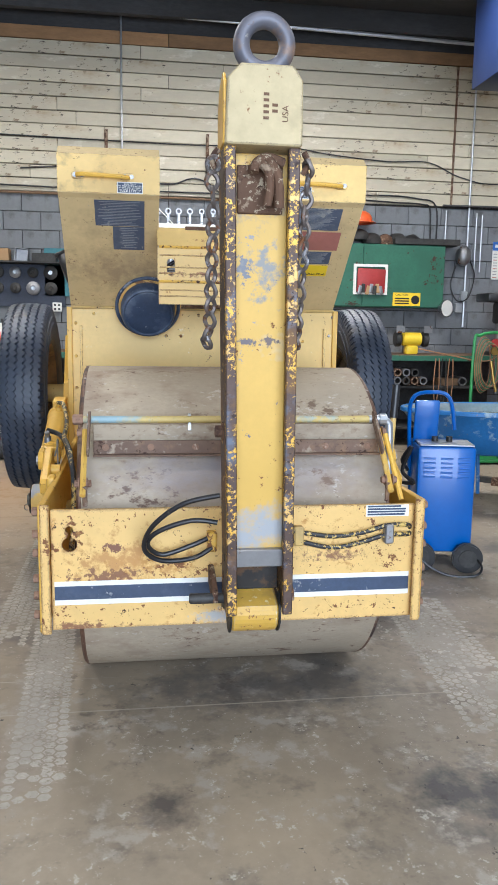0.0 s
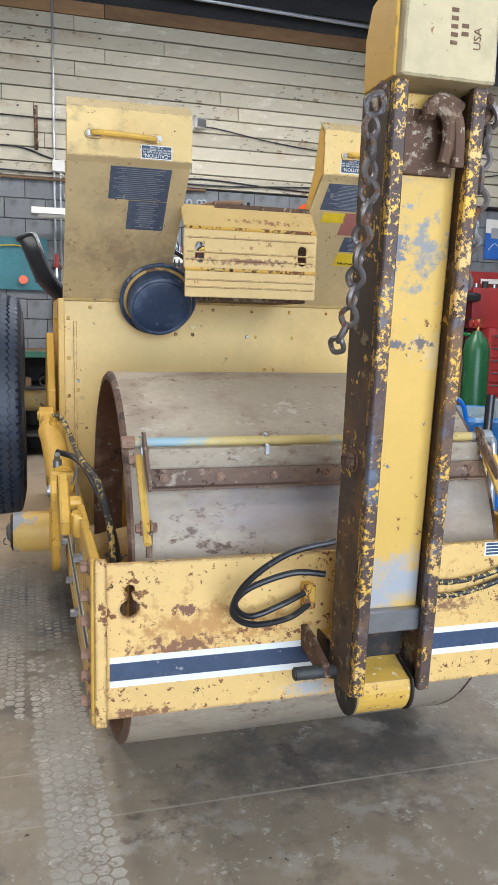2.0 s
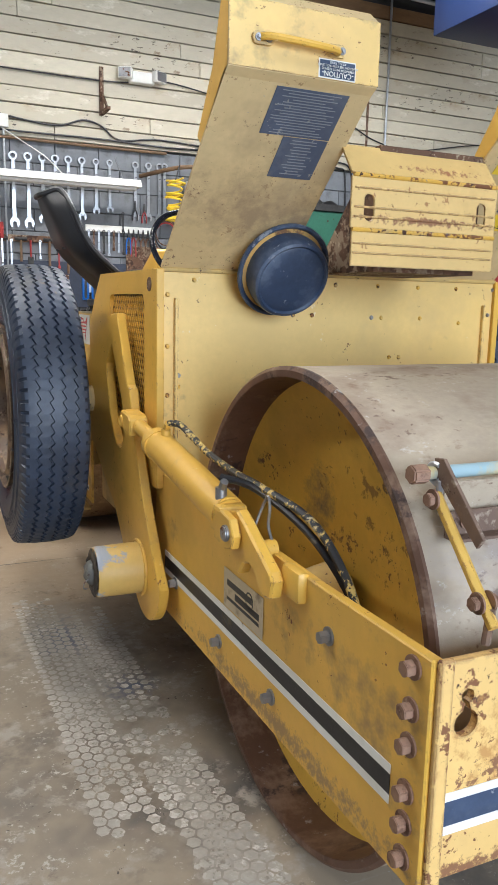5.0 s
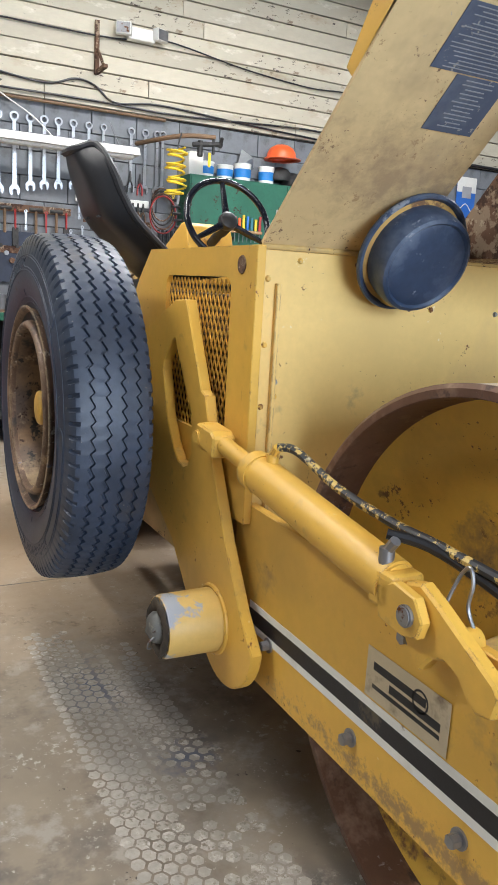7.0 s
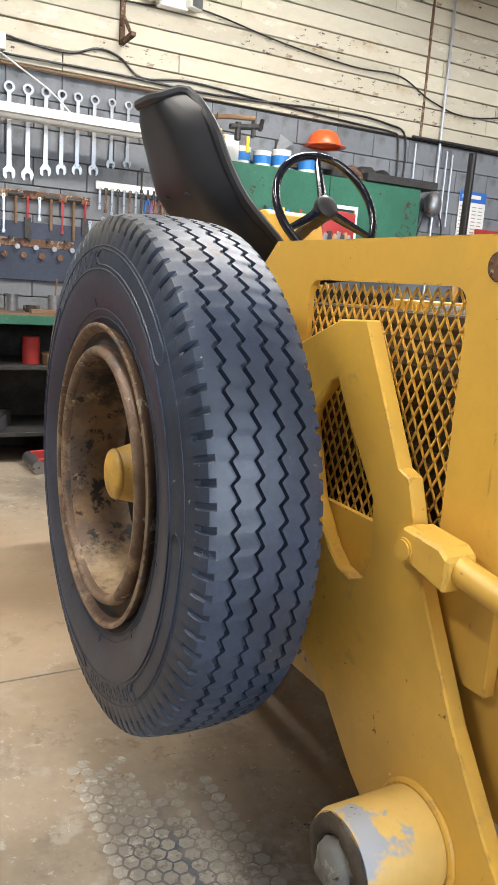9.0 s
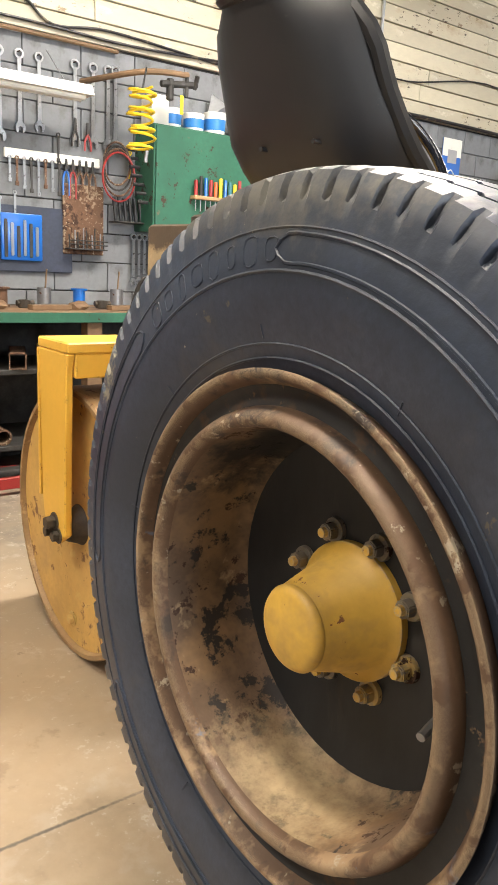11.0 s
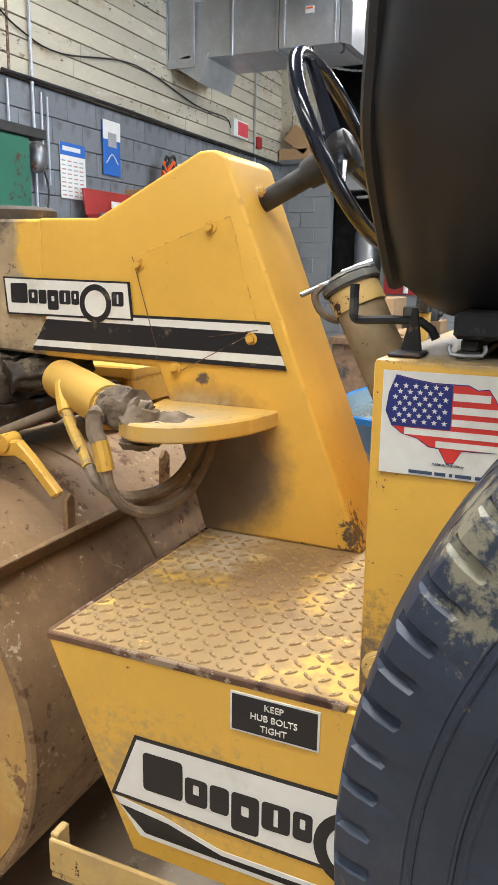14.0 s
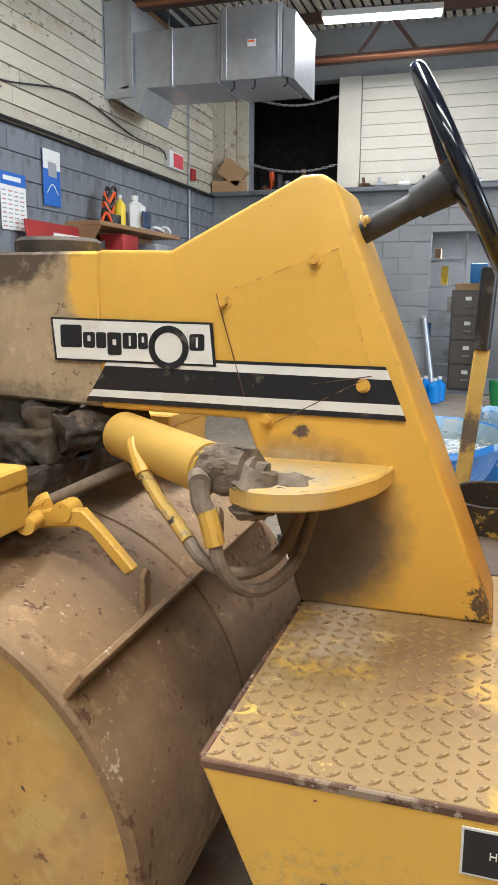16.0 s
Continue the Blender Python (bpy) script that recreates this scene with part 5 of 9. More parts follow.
    rpart("split_pin", tube([(s * 0.655, 3.07, 0.835), (s * 0.640, 3.06, 0.885), (s * 0.640, 3.04, 0.905), (s * 0.640, 3.03, 0.88), (s * 0.640, 3.035, 0.84), (s * 0.638, 3.02, 0.81)], 0.0035, 6), "grey_steel", cyl)
    for y, z in ((3.605, 0.958), (3.185, 0.885)):
        rpart("port_fitting", join(rod((s * 0.693, y, z - 0.03), (s * 0.693, y, z + 0.012), 0.014, n=12), rod((s * 0.693, y, z + 0.005), (s * 0.693, y - 0.02, z + 0.03), 0.01, n=8)), "yellow" if y > 3.5 else "grey_steel", cyl)
    rpart("hose", tube([(s * 0.693, 3.585, 0.988), (s * 0.665, 3.55, 0.985), (s * 0.640, 3.42, 0.935), (s * 0.628, 3.25, 0.912), (s * 0.62, 3.10, 0.905), (s * 0.58, 2.92, 0.86), (s * 0.56, 2.78, 0.72), (s * 0.57, 2.70, 0.52)], 0.0095, 8), "taped_hose", cyl, "overpainted hydraulic hose")
    rpart("hose", tube([(s * 0.693, 3.19, 0.92), (s * 0.628, 3.12, 0.90), (s * 0.58, 2.93, 0.83), (s * 0.545, 2.80, 0.70), (s * 0.55, 2.72, 0.52)], 0.0095, 8), "blackvinyl", cyl, "black hydraulic hose")

# wheels
TYRE = [(0.090, 0.292), (0.101, 0.304), (0.112, 0.345), (0.1205, 0.385), (0.1215, 0.405), (0.118, 0.435), (0.1125, 0.462)]


def wall_x(r):
    """Half width of the tyre's side at radius r."""
    for (x0, r0), (x1, r1) in zip(TYRE, TYRE[1:]):
        if r <= r1:
            return x0 + (x1 - x0) * (r - r0) / (r1 - r0)
    return TYRE[-1][0]


def tyre_mesh(c, periods=90):
    """A truck tyre: zigzag grooves cut into the tread, notched shoulders, bulging sides."""
    bm = bmesh.new()
    left = [(-x, r, 0.0, 0.0) for x, r in TYRE] + [(-0.1095, 0.480, 0.0, 0.25), (-0.106, 0.494, 0.0, 1.0), (-0.0985, 0.5075, 0.0, 0.55), (-0.088, 0.5115, 0.0, 0.0)]
    cols = list(left)
    for g in (-0.060, -0.020, 0.020, 0.060):
        top = 0.518 - 1.0 * g * g
        cols += [(g - 0.0048, top, 1.0, 0.0), (g - 0.0034, top - 0.010, 1.0, 0.0), (g + 0.0034, top - 0.010, 1.0, 0.0), (g + 0.0048, top, 1.0, 0.0)]
    cols += [(-x, r, z, k) for x, r, z, k in left[::-1]]
    rows = []
    for i in range(periods):
        for f, tri, cut in ((0.0, -1.0, 0), (0.30, -0.04, 0), (0.62, 1.0, 0), (0.72, 0.7, 1), (0.92, -0.75, 1)):
            a = 2 * math.pi * (i + f) / periods
            row = []
            for x, r, zig, notch in cols:
                deep = (0.0105 if i % 2 else 0.0075) * notch * cut
                lean = 0.0
                row.append(bm.verts.new(c + Vector((x + zig * 0.0058 * tri - math.copysign(deep * 0.55, x) * (1 if deep else 0), (r - deep) * math.cos(a + lean), (r - deep) * math.sin(a + lean)))))
            rows.append(row)
    n = len(cols)
    for p, q in zip(rows, rows[1:] + rows[:1]):
        for k in range(n):
            bm.faces.new((p[k], p[(k + 1) % n], q[(k + 1) % n], q[k]))
    return bm


def wheel(s):
    c = Vector((s * 0.922, 4.514, 0.929))
    w = rpart("transport_wheel", lathe([(s * 0.0, 0.0), (s * 0.012, 0.0), (s * 0.012, 0.235), (s * 0.0, 0.235)], c - Vector((s * 0.05, 0, 0)), "x", 48), "dark", label="transport wheel with a rusty rim and yellow hub")
    tyre = rpart("tyre", tyre_mesh(c), "rubber", w, "worn black truck tyre with zigzag grooves", smooth=28)
    for e in (-1, 1):
        for r_, rad_ in ((0.452, 0.0016), (0.408, 0.0024), (0.332, 0.0016), (0.316, 0.0020)):
            x_ = wall_x(r_)
            rpart("sidewall_rib", lathe([(e * x_ + rad_ * math.cos(t_), r_ + rad_ * math.sin(t_)) for t_ in [math.pi * k / 3 for k in range(6)]], c, "x", 96, True), "rubber", tyre)
        for a0 in (20, 115, 205, 300):
            path = [(0.445, a0 - 25 + 50 * k / 14) for k in range(15)] + [(0.430, a0 + 27.3)] + [(0.416, a0 + 25 - 50 * k / 14) for k in range(15)] + [(0.430, a0 - 27.3)]
            p3 = [c + Vector((e * (wall_x(r_) + 0.0004), r_ * math.cos(radians(a_)), r_ * math.sin(radians(a_)))) for r_, a_ in path]
            rpart("sidewall_panel", tube(p3, 0.0021, 6, 2, True), "rubber", tyre)
        if e == s:
            # raised moulded print that cannot be read: low plain bars between the panels
            for a0 in (70, 250):
                for k in range(8):
                    a_ = radians(a0 - 17 + 4.8 * k)
                    rr, tt = Vector((0, math.cos(a_), math.sin(a_))), Vector((0, -math.sin(a_), math.cos(a_)))
                    wide, tall = 0.010 - 0.002 * (k % 3), 0.013 - 0.003 * (k % 2)
                    out = [c + Vector((e * (wall_x(0.43 + v) + 0.0001), 0, 0)) + rr * (0.43 + v) + tt * u for u, v in ((-wide, -tall), (wide, -tall), (wide, tall), (-wide, tall))]
                    rpart("raised_bar", tube(out, 0.0011, 5, 3, True), "rubber", tyre)
            for k in range(10):
                a_ = radians(36 * k + 11)
                r0 = 0.325 + 0.006 * (k % 3)
                rr = Vector((0, math.cos(a_), math.sin(a_)))
                rpart("mould_line", tube([c + Vector((e * (wall_x(r_) + 0.0003), 0, 0)) + rr * r_ for r_ in (r0, r0 + 0.008, r0 + 0.016)], 0.0011, 5, 1), "rubber", tyre)
    flange = rpart("rim_flange", lathe([(s * 0.090, 0.296), (s * 0.106, 0.300), (s * 0.113, 0.305), (s * 0.118, 0.306), (s * 0.1205, 0.302), (s * 0.119, 0.297), (s * 0.111, 0.2925), (s * 0.104, 0.289), (s * 0.10, 0.286), (s * 0.08, 0.286)], c, "x", 80), "rim_lip", w, "rust-brown rim flange with worn edges", smooth=60)
    rpart("rim_gutter", lathe([(s * 0.1035, 0.2895), (s * 0.099, 0.284), (s * 0.0975, 0.272), (s * 0.100, 0.262), (s * 0.094, 0.262), (s * 0.090, 0.288)], c, "x", 80), "rim_black", flange, "blackened gutter of the rim", smooth=60)
    rpart("lock_ring", lathe([(s * 0.100, 0.2635), (s * 0.110, 0.2615), (s * 0.118, 0.2575), (s * 0.1225, 0.252), (s * 0.1225, 0.246), (s * 0.118, 0.2415), (s * 0.108, 0.239), (s * 0.09, 0.2385), (s * 0.09, 0.26)], c, "x", 80, True), "rim_lip", w, "rusty lock ring", smooth=60)
    rpart("rim", lathe([(s * 0.112, 0.240), (s * 0.09, 0.2365), (s * 0.055, 0.2325), (s * 0.01, 0.229), (s * -0.008, 0.226), (s * -0.016, 0.219), (s * -0.03, 0.214), (s * -0.03, 0.24), (s * -0.09, 0.288), (s * -0.10, 0.296)], c, "x", 80), "rim_rust", w, "rust-brown wheel rim dusted with dry mud", smooth=75)
    rpart("wheel_disc", lathe([(s * -0.040, 0.0), (s * -0.024, 0.0), (s * -0.022, 0.12), (s * -0.026, 0.17), (s * -0.020, 0.205), (s * -0.018, 0.2175), (s * -0.04, 0.2175)], c, "x", 56), "disc_black", w, "black dished wheel disc")
    rpart("hub", lathe([(s * -0.022, 0.088), (s * -0.012, 0.088), (s * -0.008, 0.083), (s * -0.004, 0.074), (s * 0.072, 0.052), (s * 0.0735, 0.0505)], c, "x", 40), "yellow_edge2", w, "yellow tapered hub", smooth=50)
    rpart("hub_cap", lathe([(s * 0.0735, 0.052), (s * 0.078, 0.0525), (s * 0.083, 0.049), (s * 0.086, 0.043), (s * 0.0895, 0.024), (s * 0.0905, 0.0)], c, "x", 40), "yellow_edge2", w, "domed hub cap with flaking paint", smooth=60)
    for i in range(8):
        a = radians(45 * i + 66)
        p = c + Vector((s * -0.022, 0.101 * math.cos(a), 0.101 * math.sin(a)))
        d = Vector((s, 0, 0))
        nut = rpart("wheel_nut", join(rod(p, p + d * 0.006, 0.0175, 0.0165, n=18), rod(p + d * 0.006, p + d * 0.021, 0.0125, 0.0118, n=6, bev=0.0016)), "nut_steel", w)
        rpart("stud", rod(p + d * 0.019, p + d * 0.027, 0.0072, 0.0062, n=10), "yellow_edge2", nut)
    rpart("valve_stem", rod(c + Vector((s * -0.01, -0.155, -0.06)), c + Vector((s * 0.035, -0.165, -0.066)), 0.0055, n=8), "grey_steel", w)
    return w


wheel(-1)
wheel(1)

# seat box, platform and seat
platform = rpart("platform", plate([(-0.645, 4.70), (0.62, 4.70), (0.62, 5.606), (-0.645, 5.606)], "z", 0.81, 0.82, bev=0.002), "tread_floor", label="dusty yellow tread-plate platform", smooth=0)
rpart("platform_edge", box(-0.6535, -0.6455, 5.12, 5.604, 0.809, 0.8215, 0.002), "rust", platform, "rusty worn platform edge")
rpart("platform_edge", box(-0.645, 0.62, 5.600, 5.609, 0.808, 0.8215, 0.002), "rust", platform)
SIDE = [(4.75, 0.812), (5.603, 0.812), (5.455, 0.48), (4.75, 0.46)]
for s in (-1, 1):
    sx = -0.652 if s < 0 else 0.627
    sp = rpart("platform_side", plate(SIDE, "x", sx, sx - s * 0.01, bev=0.002), "yellow", label="yellow platform side with a black lettered decal", smooth=0)
rpart("platform_front", plate([(5.455, 0.48), (5.603, 0.812), (5.593, 0.812), (5.445, 0.48)], "x", -0.645, 0.62), "yellow_dirty", smooth=0)
step = rpart("step", join(box(-0.6985, -0.645, 4.80, 5.58, 0.42, 0.4315, 0.002), box(-0.70, -0.692, 4.80, 5.582, 0.4325, 0.49, 0.002), box(-0.6915, -0.66, 5.57, 5.585, 0.4325, 0.495, 0.002)), "yellow_dirty", label="muddy yellow step bar")
seat_box = rpart("seat_box", join(box(-0.625, 0.58, 4.62, 5.115, 0.821, 1.272, 0.008), box(-0.10, 0.30, 4.75, 5.06, 1.272, 1.315, 0.008)), "yellow", label="yellow seat box with a flag sticker")
rpart("box_bolt", join(lathe([(-0.003, 0.0), (-0.003, 0.022), (0.0, 0.026)], (-0.6255, 5.085, 0.868), "x", 18), hexbolt((-0.628, 5.085, 0.868), (-1, 0, 0), 0.014, 0.012)), "yellow_dirty", seat_box)
rpart("lever", tube([(-0.53, 5.06, 1.29), (-0.535, 5.08, 1.312), (-0.545, 5.15, 1.311), (-0.552, 5.162, 1.314), (-0.553, 5.163, 1.324), (-0.553, 5.163, 1.357)], 0.006, 8, 2), "black", seat_box)


def seat_mesh():
    """A bucket shell seen from behind: back panel with a rolled rim, and the pan."""
    bm = bmesh.new()
    nu, nv = 16, 18
    rows = []
    for j in range(nv + 1):
        t = j / nv                      # 0 at the front of the pan, 1 at the top of the back
        if t < 0.4:
            k = t / 0.4
            x, z = -0.18 - 0.32 * k, 1.365 - 0.055 * k
        else:
            k = (t - 0.4) / 0.6
            x, z = -0.50 - 0.15 * min(1, k * 2.0) - 0.168 * k, 1.31 + 0.430 * k
        half = 0.208 - 0.058 * max(0.0, (t - 0.6) / 0.4) ** 1.3
        if t > 0.9:
            half -= 0.06 * ((t - 0.9) / 0.1) ** 2.2
        row = []
        for i in range(nu + 1):
            u = -1 + 2 * i / nu
            wing = 0.075 * abs(u) ** 5
            row.append(bm.verts.new((x + wing * (1 if t > 0.4 else 0.3), 4.925 + u * half, z + wing * (0.25 if t > 0.4 else 1.0))))
        rows.append(row)
    for a, b in zip(rows, rows[1:]):
        for i in range(nu):
            bm.faces.new((a[i], a[i + 1], b[i + 1], b[i]))
    bmesh.ops.recalc_face_normals(bm, faces=bm.faces)
    bmesh.ops.solidify(bm, geom=list(bm.faces), thickness=0.022)
    edge = [r[0].co for r in rows] + [v.co for v in rows[-1][1:-1]] + [r[-1].co for r in rows[::-1]]
    edge = [Vector(e) for e in edge]
    return bm, edge


bm, edge = seat_mesh()
seat = rpart("operator_seat", bm, "seat_black", label="black moulded operator seat turned sideways", smooth=60)
rpart("seat_rim", tube(edge[::2], 0.013, 8, 3), "seat_black", seat)
for y, z in ((4.96, 1.53), (4.83, 1.53)):
    rpart("seat_button", rod((-0.742, y, z), (-0.70, y, z), 0.004, n=10), "seat_black", seat)
rpart("seat_mount", box(-0.600, -0.20, 4.68, 5.028, 1.2965, 1.328, 0.005), "black", seat)
for y in (4.82, 5.01):
    rpart("slide_rail", join(box(-0.585, -0.28, y - 0.016, y + 0.016, 1.2725, 1.281, 0.002), box(-0.585, -0.28, y - 0.010, y + 0.010, 1.281, 1.2955, 0.002)), "dark", seat, "black steel slide rail")
rpart("rail_latch", tube([(-0.598, 5.030, 1.290), (-0.602, 5.028, 1.279), (-0.602, 4.992, 1.279), (-0.598, 4.990, 1.290)], 0.0028, 6, 2), "grey_steel", seat)
rpart("hold_bracket", plate([(5.068, 1.2725), (5.096, 1.2725), (5.082, 1.330), (5.076, 1.330)], "x", -0.575, -0.569, bev=0.001), "rim_black", seat, "dark triangular bracket")
rpart("bracket_foot", box(-0.612, -0.560, 5.062, 5.102, 1.2725, 1.278, 0.002), "rim_black", seat)

# steering pedestal and neck
PED = [(5.255, 0.82), (5.608, 0.82), (5.695, 1.10), (5.72, 1.165), (6.02, 1.172), (6.02, 1.477), (5.868, 1.474), (5.62, 1.598), (5.585, 1.60), (5.56, 1.585)]
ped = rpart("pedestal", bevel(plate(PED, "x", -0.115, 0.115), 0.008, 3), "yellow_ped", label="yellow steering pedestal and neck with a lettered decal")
rpart("neck", plate([(6.015, 1.174), (6.44, 1.19), (6.44, 1.476), (6.015, 1.475)], "x", -0.1145, 0.1145, bev=0.006), "neck_dirty", ped, "neck dulled by overspray and soot")
rpart("neck_end", lathe([(1.19, 0.0), (1.19, 0.10), (1.20, 0.112), (1.466, 0.112), (1.478, 0.10), (1.478, 0.0)], (0, 6.42, 0), "z", 36), "neck_dirty", ped)
rpart("neck_cap", lathe([(1.478, 0.09), (1.50, 0.09), (1.508, 0.08), (1.508, 0.0)], (0, 6.17, 0), "z", 32), "grease", ped, "greasy black cap on the neck")
XD = -0.1162
rpart("access_cover", plate([(5.60, 1.235), (5.485, 1.255), (5.55, 1.475), (5.775, 1.395), (5.72, 1.21)], "x", -0.115, -0.1185, bev=0.001), "yellow", ped, smooth=0)
for y, z in ((5.759, 1.38), (5.592, 1.453), (5.50, 1.237), (5.675, 1.168)):
    rpart("bolt", hexbolt((-0.117, y, z), (-1, 0, 0), 0.0088, 0.010), "yellow", ped)
for mt, e, z0, z1 in (("blackvinyl", 0.0, 1.178, 1.272), ("white", 0.0004, 1.188, 1.206), ("white", 0.0004, 1.249, 1.266)):
    bm = plate([(5.423 + (z0 - 1.18) * 0.42, z0), (6.05 - 0.6 * (z0 - 1.178), z0 + 0.008), (6.05 - 0.6 * (z1 - 1.178), z1 + 0.004), (5.423 + (z1 - 1.18) * 0.42, z1)], "x", -0.1186 - e, -0.1200 - e)
    rpart("stripe", bm, mt, ped, smooth=0)
for ya, za, yb, zb in ((5.60, 1.235, 5.485, 1.255), (5.72, 1.21, 5.775, 1.395), (5.50, 1.247, 5.66, 1.163)):
    rpart("scratch", rod((-0.1205, ya, za), (-0.1205, yb, zb), 0.0009, n=5), "rust", ped)
dec = rpart("decal", plate([(5.775, 1.262), (6.115, 1.265), (6.122, 1.349), (5.782, 1.343)], "x", -0.1205, -0.1215), "blackvinyl", ped, smooth=0)
rpart("decal_face", plate([(5.781, 1.266), (6.110, 1.269), (6.117, 1.345), (5.788, 1.339)], "x", -0.1216, -0.1222), "white", ped, "scuffed white brand decal", smooth=0)
TX = Matrix.Rotation(radians(-90), 4, "Z") @ Matrix.Rotation(radians(90), 4, "X")
# the brand's name is drawn as plain blocks and a ring


def brand_blocks(y0, z0, k, x, parent):
    """Heavy rounded blocks and a ring in place of the maker's mark; k scales it, y runs down from y0."""
    for ya, yb, lo, hi, slot in ((0.0, 0.066, 0.0, 0.062, 0), (0.070, 0.106, 0.0, 0.043, 1), (0.110, 0.140, 0.0, 0.043, 0), (0.144, 0.186, -0.018, 0.043, 1), (0.190, 0.232, 0.0, 0.043, 2), (0.236, 0.264, 0.0, 0.043, 1), (0.384, 0.426, 0.0, 0.043, 2)):
        a, b, c_, d = y0 - yb * k, y0 - ya * k, z0 + lo * k, z0 + hi * k
        wide, mid = b - a, (c_ + d) / 2
        holes = {0: [], 1: [rounded(a + 0.36 * wide, b - 0.36 * wide, mid - 0.004 * k, mid + 0.012 * k, 0.002 * k, 2)], 2: [rounded(a + 0.42 * wide, b - 0.42 * wide, c_ + 0.008 * k, d - 0.008 * k, 0.001 * k, 2)]}[slot]
        rpart("decal_block", plate(rounded(a, b, c_, d, 0.006 * k, 3), "x", x, x - 0.0008, holes), "blackvinyl", parent, smooth=0)
    rpart("decal_ring", lathe([(x, 0.058 * k), (x - 0.0008, 0.058 * k), (x - 0.0008, 0.040 * k), (x, 0.040 * k)], (0, y0 - 0.324 * k, z0 + 0.006 * k), "x", 36, True), "blackvinyl", parent)


brand_blocks(6.100, 1.291, 0.71, -0.1223, ped)
outline = smooth_path([(-0.217, 5.458, 0), (-0.283, 5.489, 0), (-0.332, 5.524, 0), (-0.362, 5.575, 0), (-0.366, 5.63, 0), (-0.335, 5.675, 0)], 6)
rpart("disc_plate", plate([(-0.10, 5.44), (-0.155, 5.445)] + [(p.x, p.y) for p in outline] + [(-0.10, 5.715)], "z", 1.062, 1.096, bev=0.004), "yellow_dust", label="rounded yellow cylinder bracket plate under dried mud", smooth=0)


def lumpy(bm, amount, seed, cuts=2):
    """Mud and grease caked on: split the faces and push them about unevenly."""
    for k in range(5):
        bmesh.ops.triangulate(bm, faces=bm.faces)
        long_ = [e for e in bm.edges if e.calc_length() > 0.013]
        if not long_:
            break
        bmesh.ops.subdivide_edges(bm, edges=long_, cuts=1)
    bmesh.ops.triangulate(bm, faces=bm.faces)
    bm.normal_update()
    for v in bm.verts:
        q = v.co * 22 + Vector((seed, seed * 0.7, 0))
        v.co += v.normal * amount * (noise.noise(q) + 0.6 * noise.noise(q * 2.7))
    return bm


rpart("steering_knuckle", lumpy(join(rod((-0.318, 5.64, 1.080), (-0.315, 5.625, 1.132), 0.050, 0.024, n=18, bev=0.012), rod((-0.285, 5.595, 1.090), (-0.285, 5.595, 1.108), 0.062, 0.020, n=18), rod((-0.325, 5.63, 1.118), (-0.272, 5.745, 1.104), 0.036, 0.042, n=16, bev=0.012), rod((-0.32, 5.64, 1.062), (-0.32, 5.64, 1.035), 0.045, 0.03, n=14, bev=0.01)), 0.010, 3), "dry_mud", label="ball joint caked in dried mud", smooth=60)
st_cyl = rpart("steering_cylinder", rod((-0.282, 5.725, 1.103), (-0.115, 5.975, 1.122), 0.046, n=32, bev=0.006), "yellow_dust", label="yellow steering cylinder dulled by dust")
rpart("cylinder_port", rod((-0.150, 5.920, 1.118), (-0.198, 5.900, 1.118), 0.015, n=10), "yellow", st_cyl)
rpart("cylinder_port", rod((-0.290, 5.745, 1.098), (-0.345, 5.722, 1.092), 0.019, n=10), "dry_mud", st_cyl)
rpart("tie_rod", rod((-0.10, 5.93, 1.075), (-0.235, 6.105, 0.990), 0.0125, n=14), "dry_mud", label="muddy tie rod")
rpart("rod_nut", rod((-0.215, 6.078, 1.003), (-0.245, 6.118, 0.984), 0.021, n=6, bev=0.002), "yellow")
for pts, mt, rr in ((((-0.200, 5.905, 1.128), (-0.215, 5.895, 1.108), (-0.240, 5.868, 1.075)), "yellow", 0.0165), (((-0.240, 5.868, 1.075), (-0.272, 5.825, 1.04), (-0.305, 5.780, 1.012), (-0.335, 5.745, 0.992)), "taped_yellow", 0.0125), (((-0.345, 5.722, 1.100), (-0.352, 5.718, 1.070), (-0.352, 5.708, 1.050)), "dry_mud", 0.0165), (((-0.352, 5.708, 1.052), (-0.355, 5.698, 1.022), (-0.356, 5.692, 0.998)), "yellow", 0.0170), (((-0.335, 5.745, 0.992), (-0.348, 5.715, 0.968), (-0.335, 5.675, 0.945), (-0.285, 5.640, 0.940), (-0.215, 5.615, 0.958), (-0.155, 5.600, 1.010), (-0.120, 5.590, 1.060)), "dry_mud", 0.0115), (((-0.356, 5.692, 0.998), (-0.358, 5.682, 0.965), (-0.340, 5.660, 0.925), (-0.285, 5.630, 0.905), (-0.210, 5.600, 0.925), (-0.150, 5.585, 0.985), (-0.118, 5.575, 1.040)), "dry_mud", 0.0115), (((-0.06, 6.43, 1.30), (-0.10, 6.52, 1.26), (-0.14, 6.52, 1.12), (-0.16, 6.42, 1.05)), "dark", 0.012)):
    rpart("steering_hose", tube(pts, rr, 10), mt)
col = rpart("steering_column", join(rod((0, 5.575, 1.485), (0, 5.40, 1.575), 0.021, 0.023, n=20), rod((0, 5.44, 1.555), (0, 5.375, 1.59), 0.028, 0.036, n=20, bev=0.005)), "dark", label="dark grey steering column")
for dx, dz in ((-0.035, 0.03), (0.035, 0.03), (-0.03, -0.035), (0.035, -0.03)):
    rpart("bolt", hexbolt((dx, 5.538 - dz * 0.42, 1.495 + dz), (0, -0.9, 0.42), 0.008, 0.01), "yellow_edge", col)
SWM = Matrix.Translation((0, 5.355, 1.602)) @ Matrix.Rotation(radians(64.5), 4, "X")
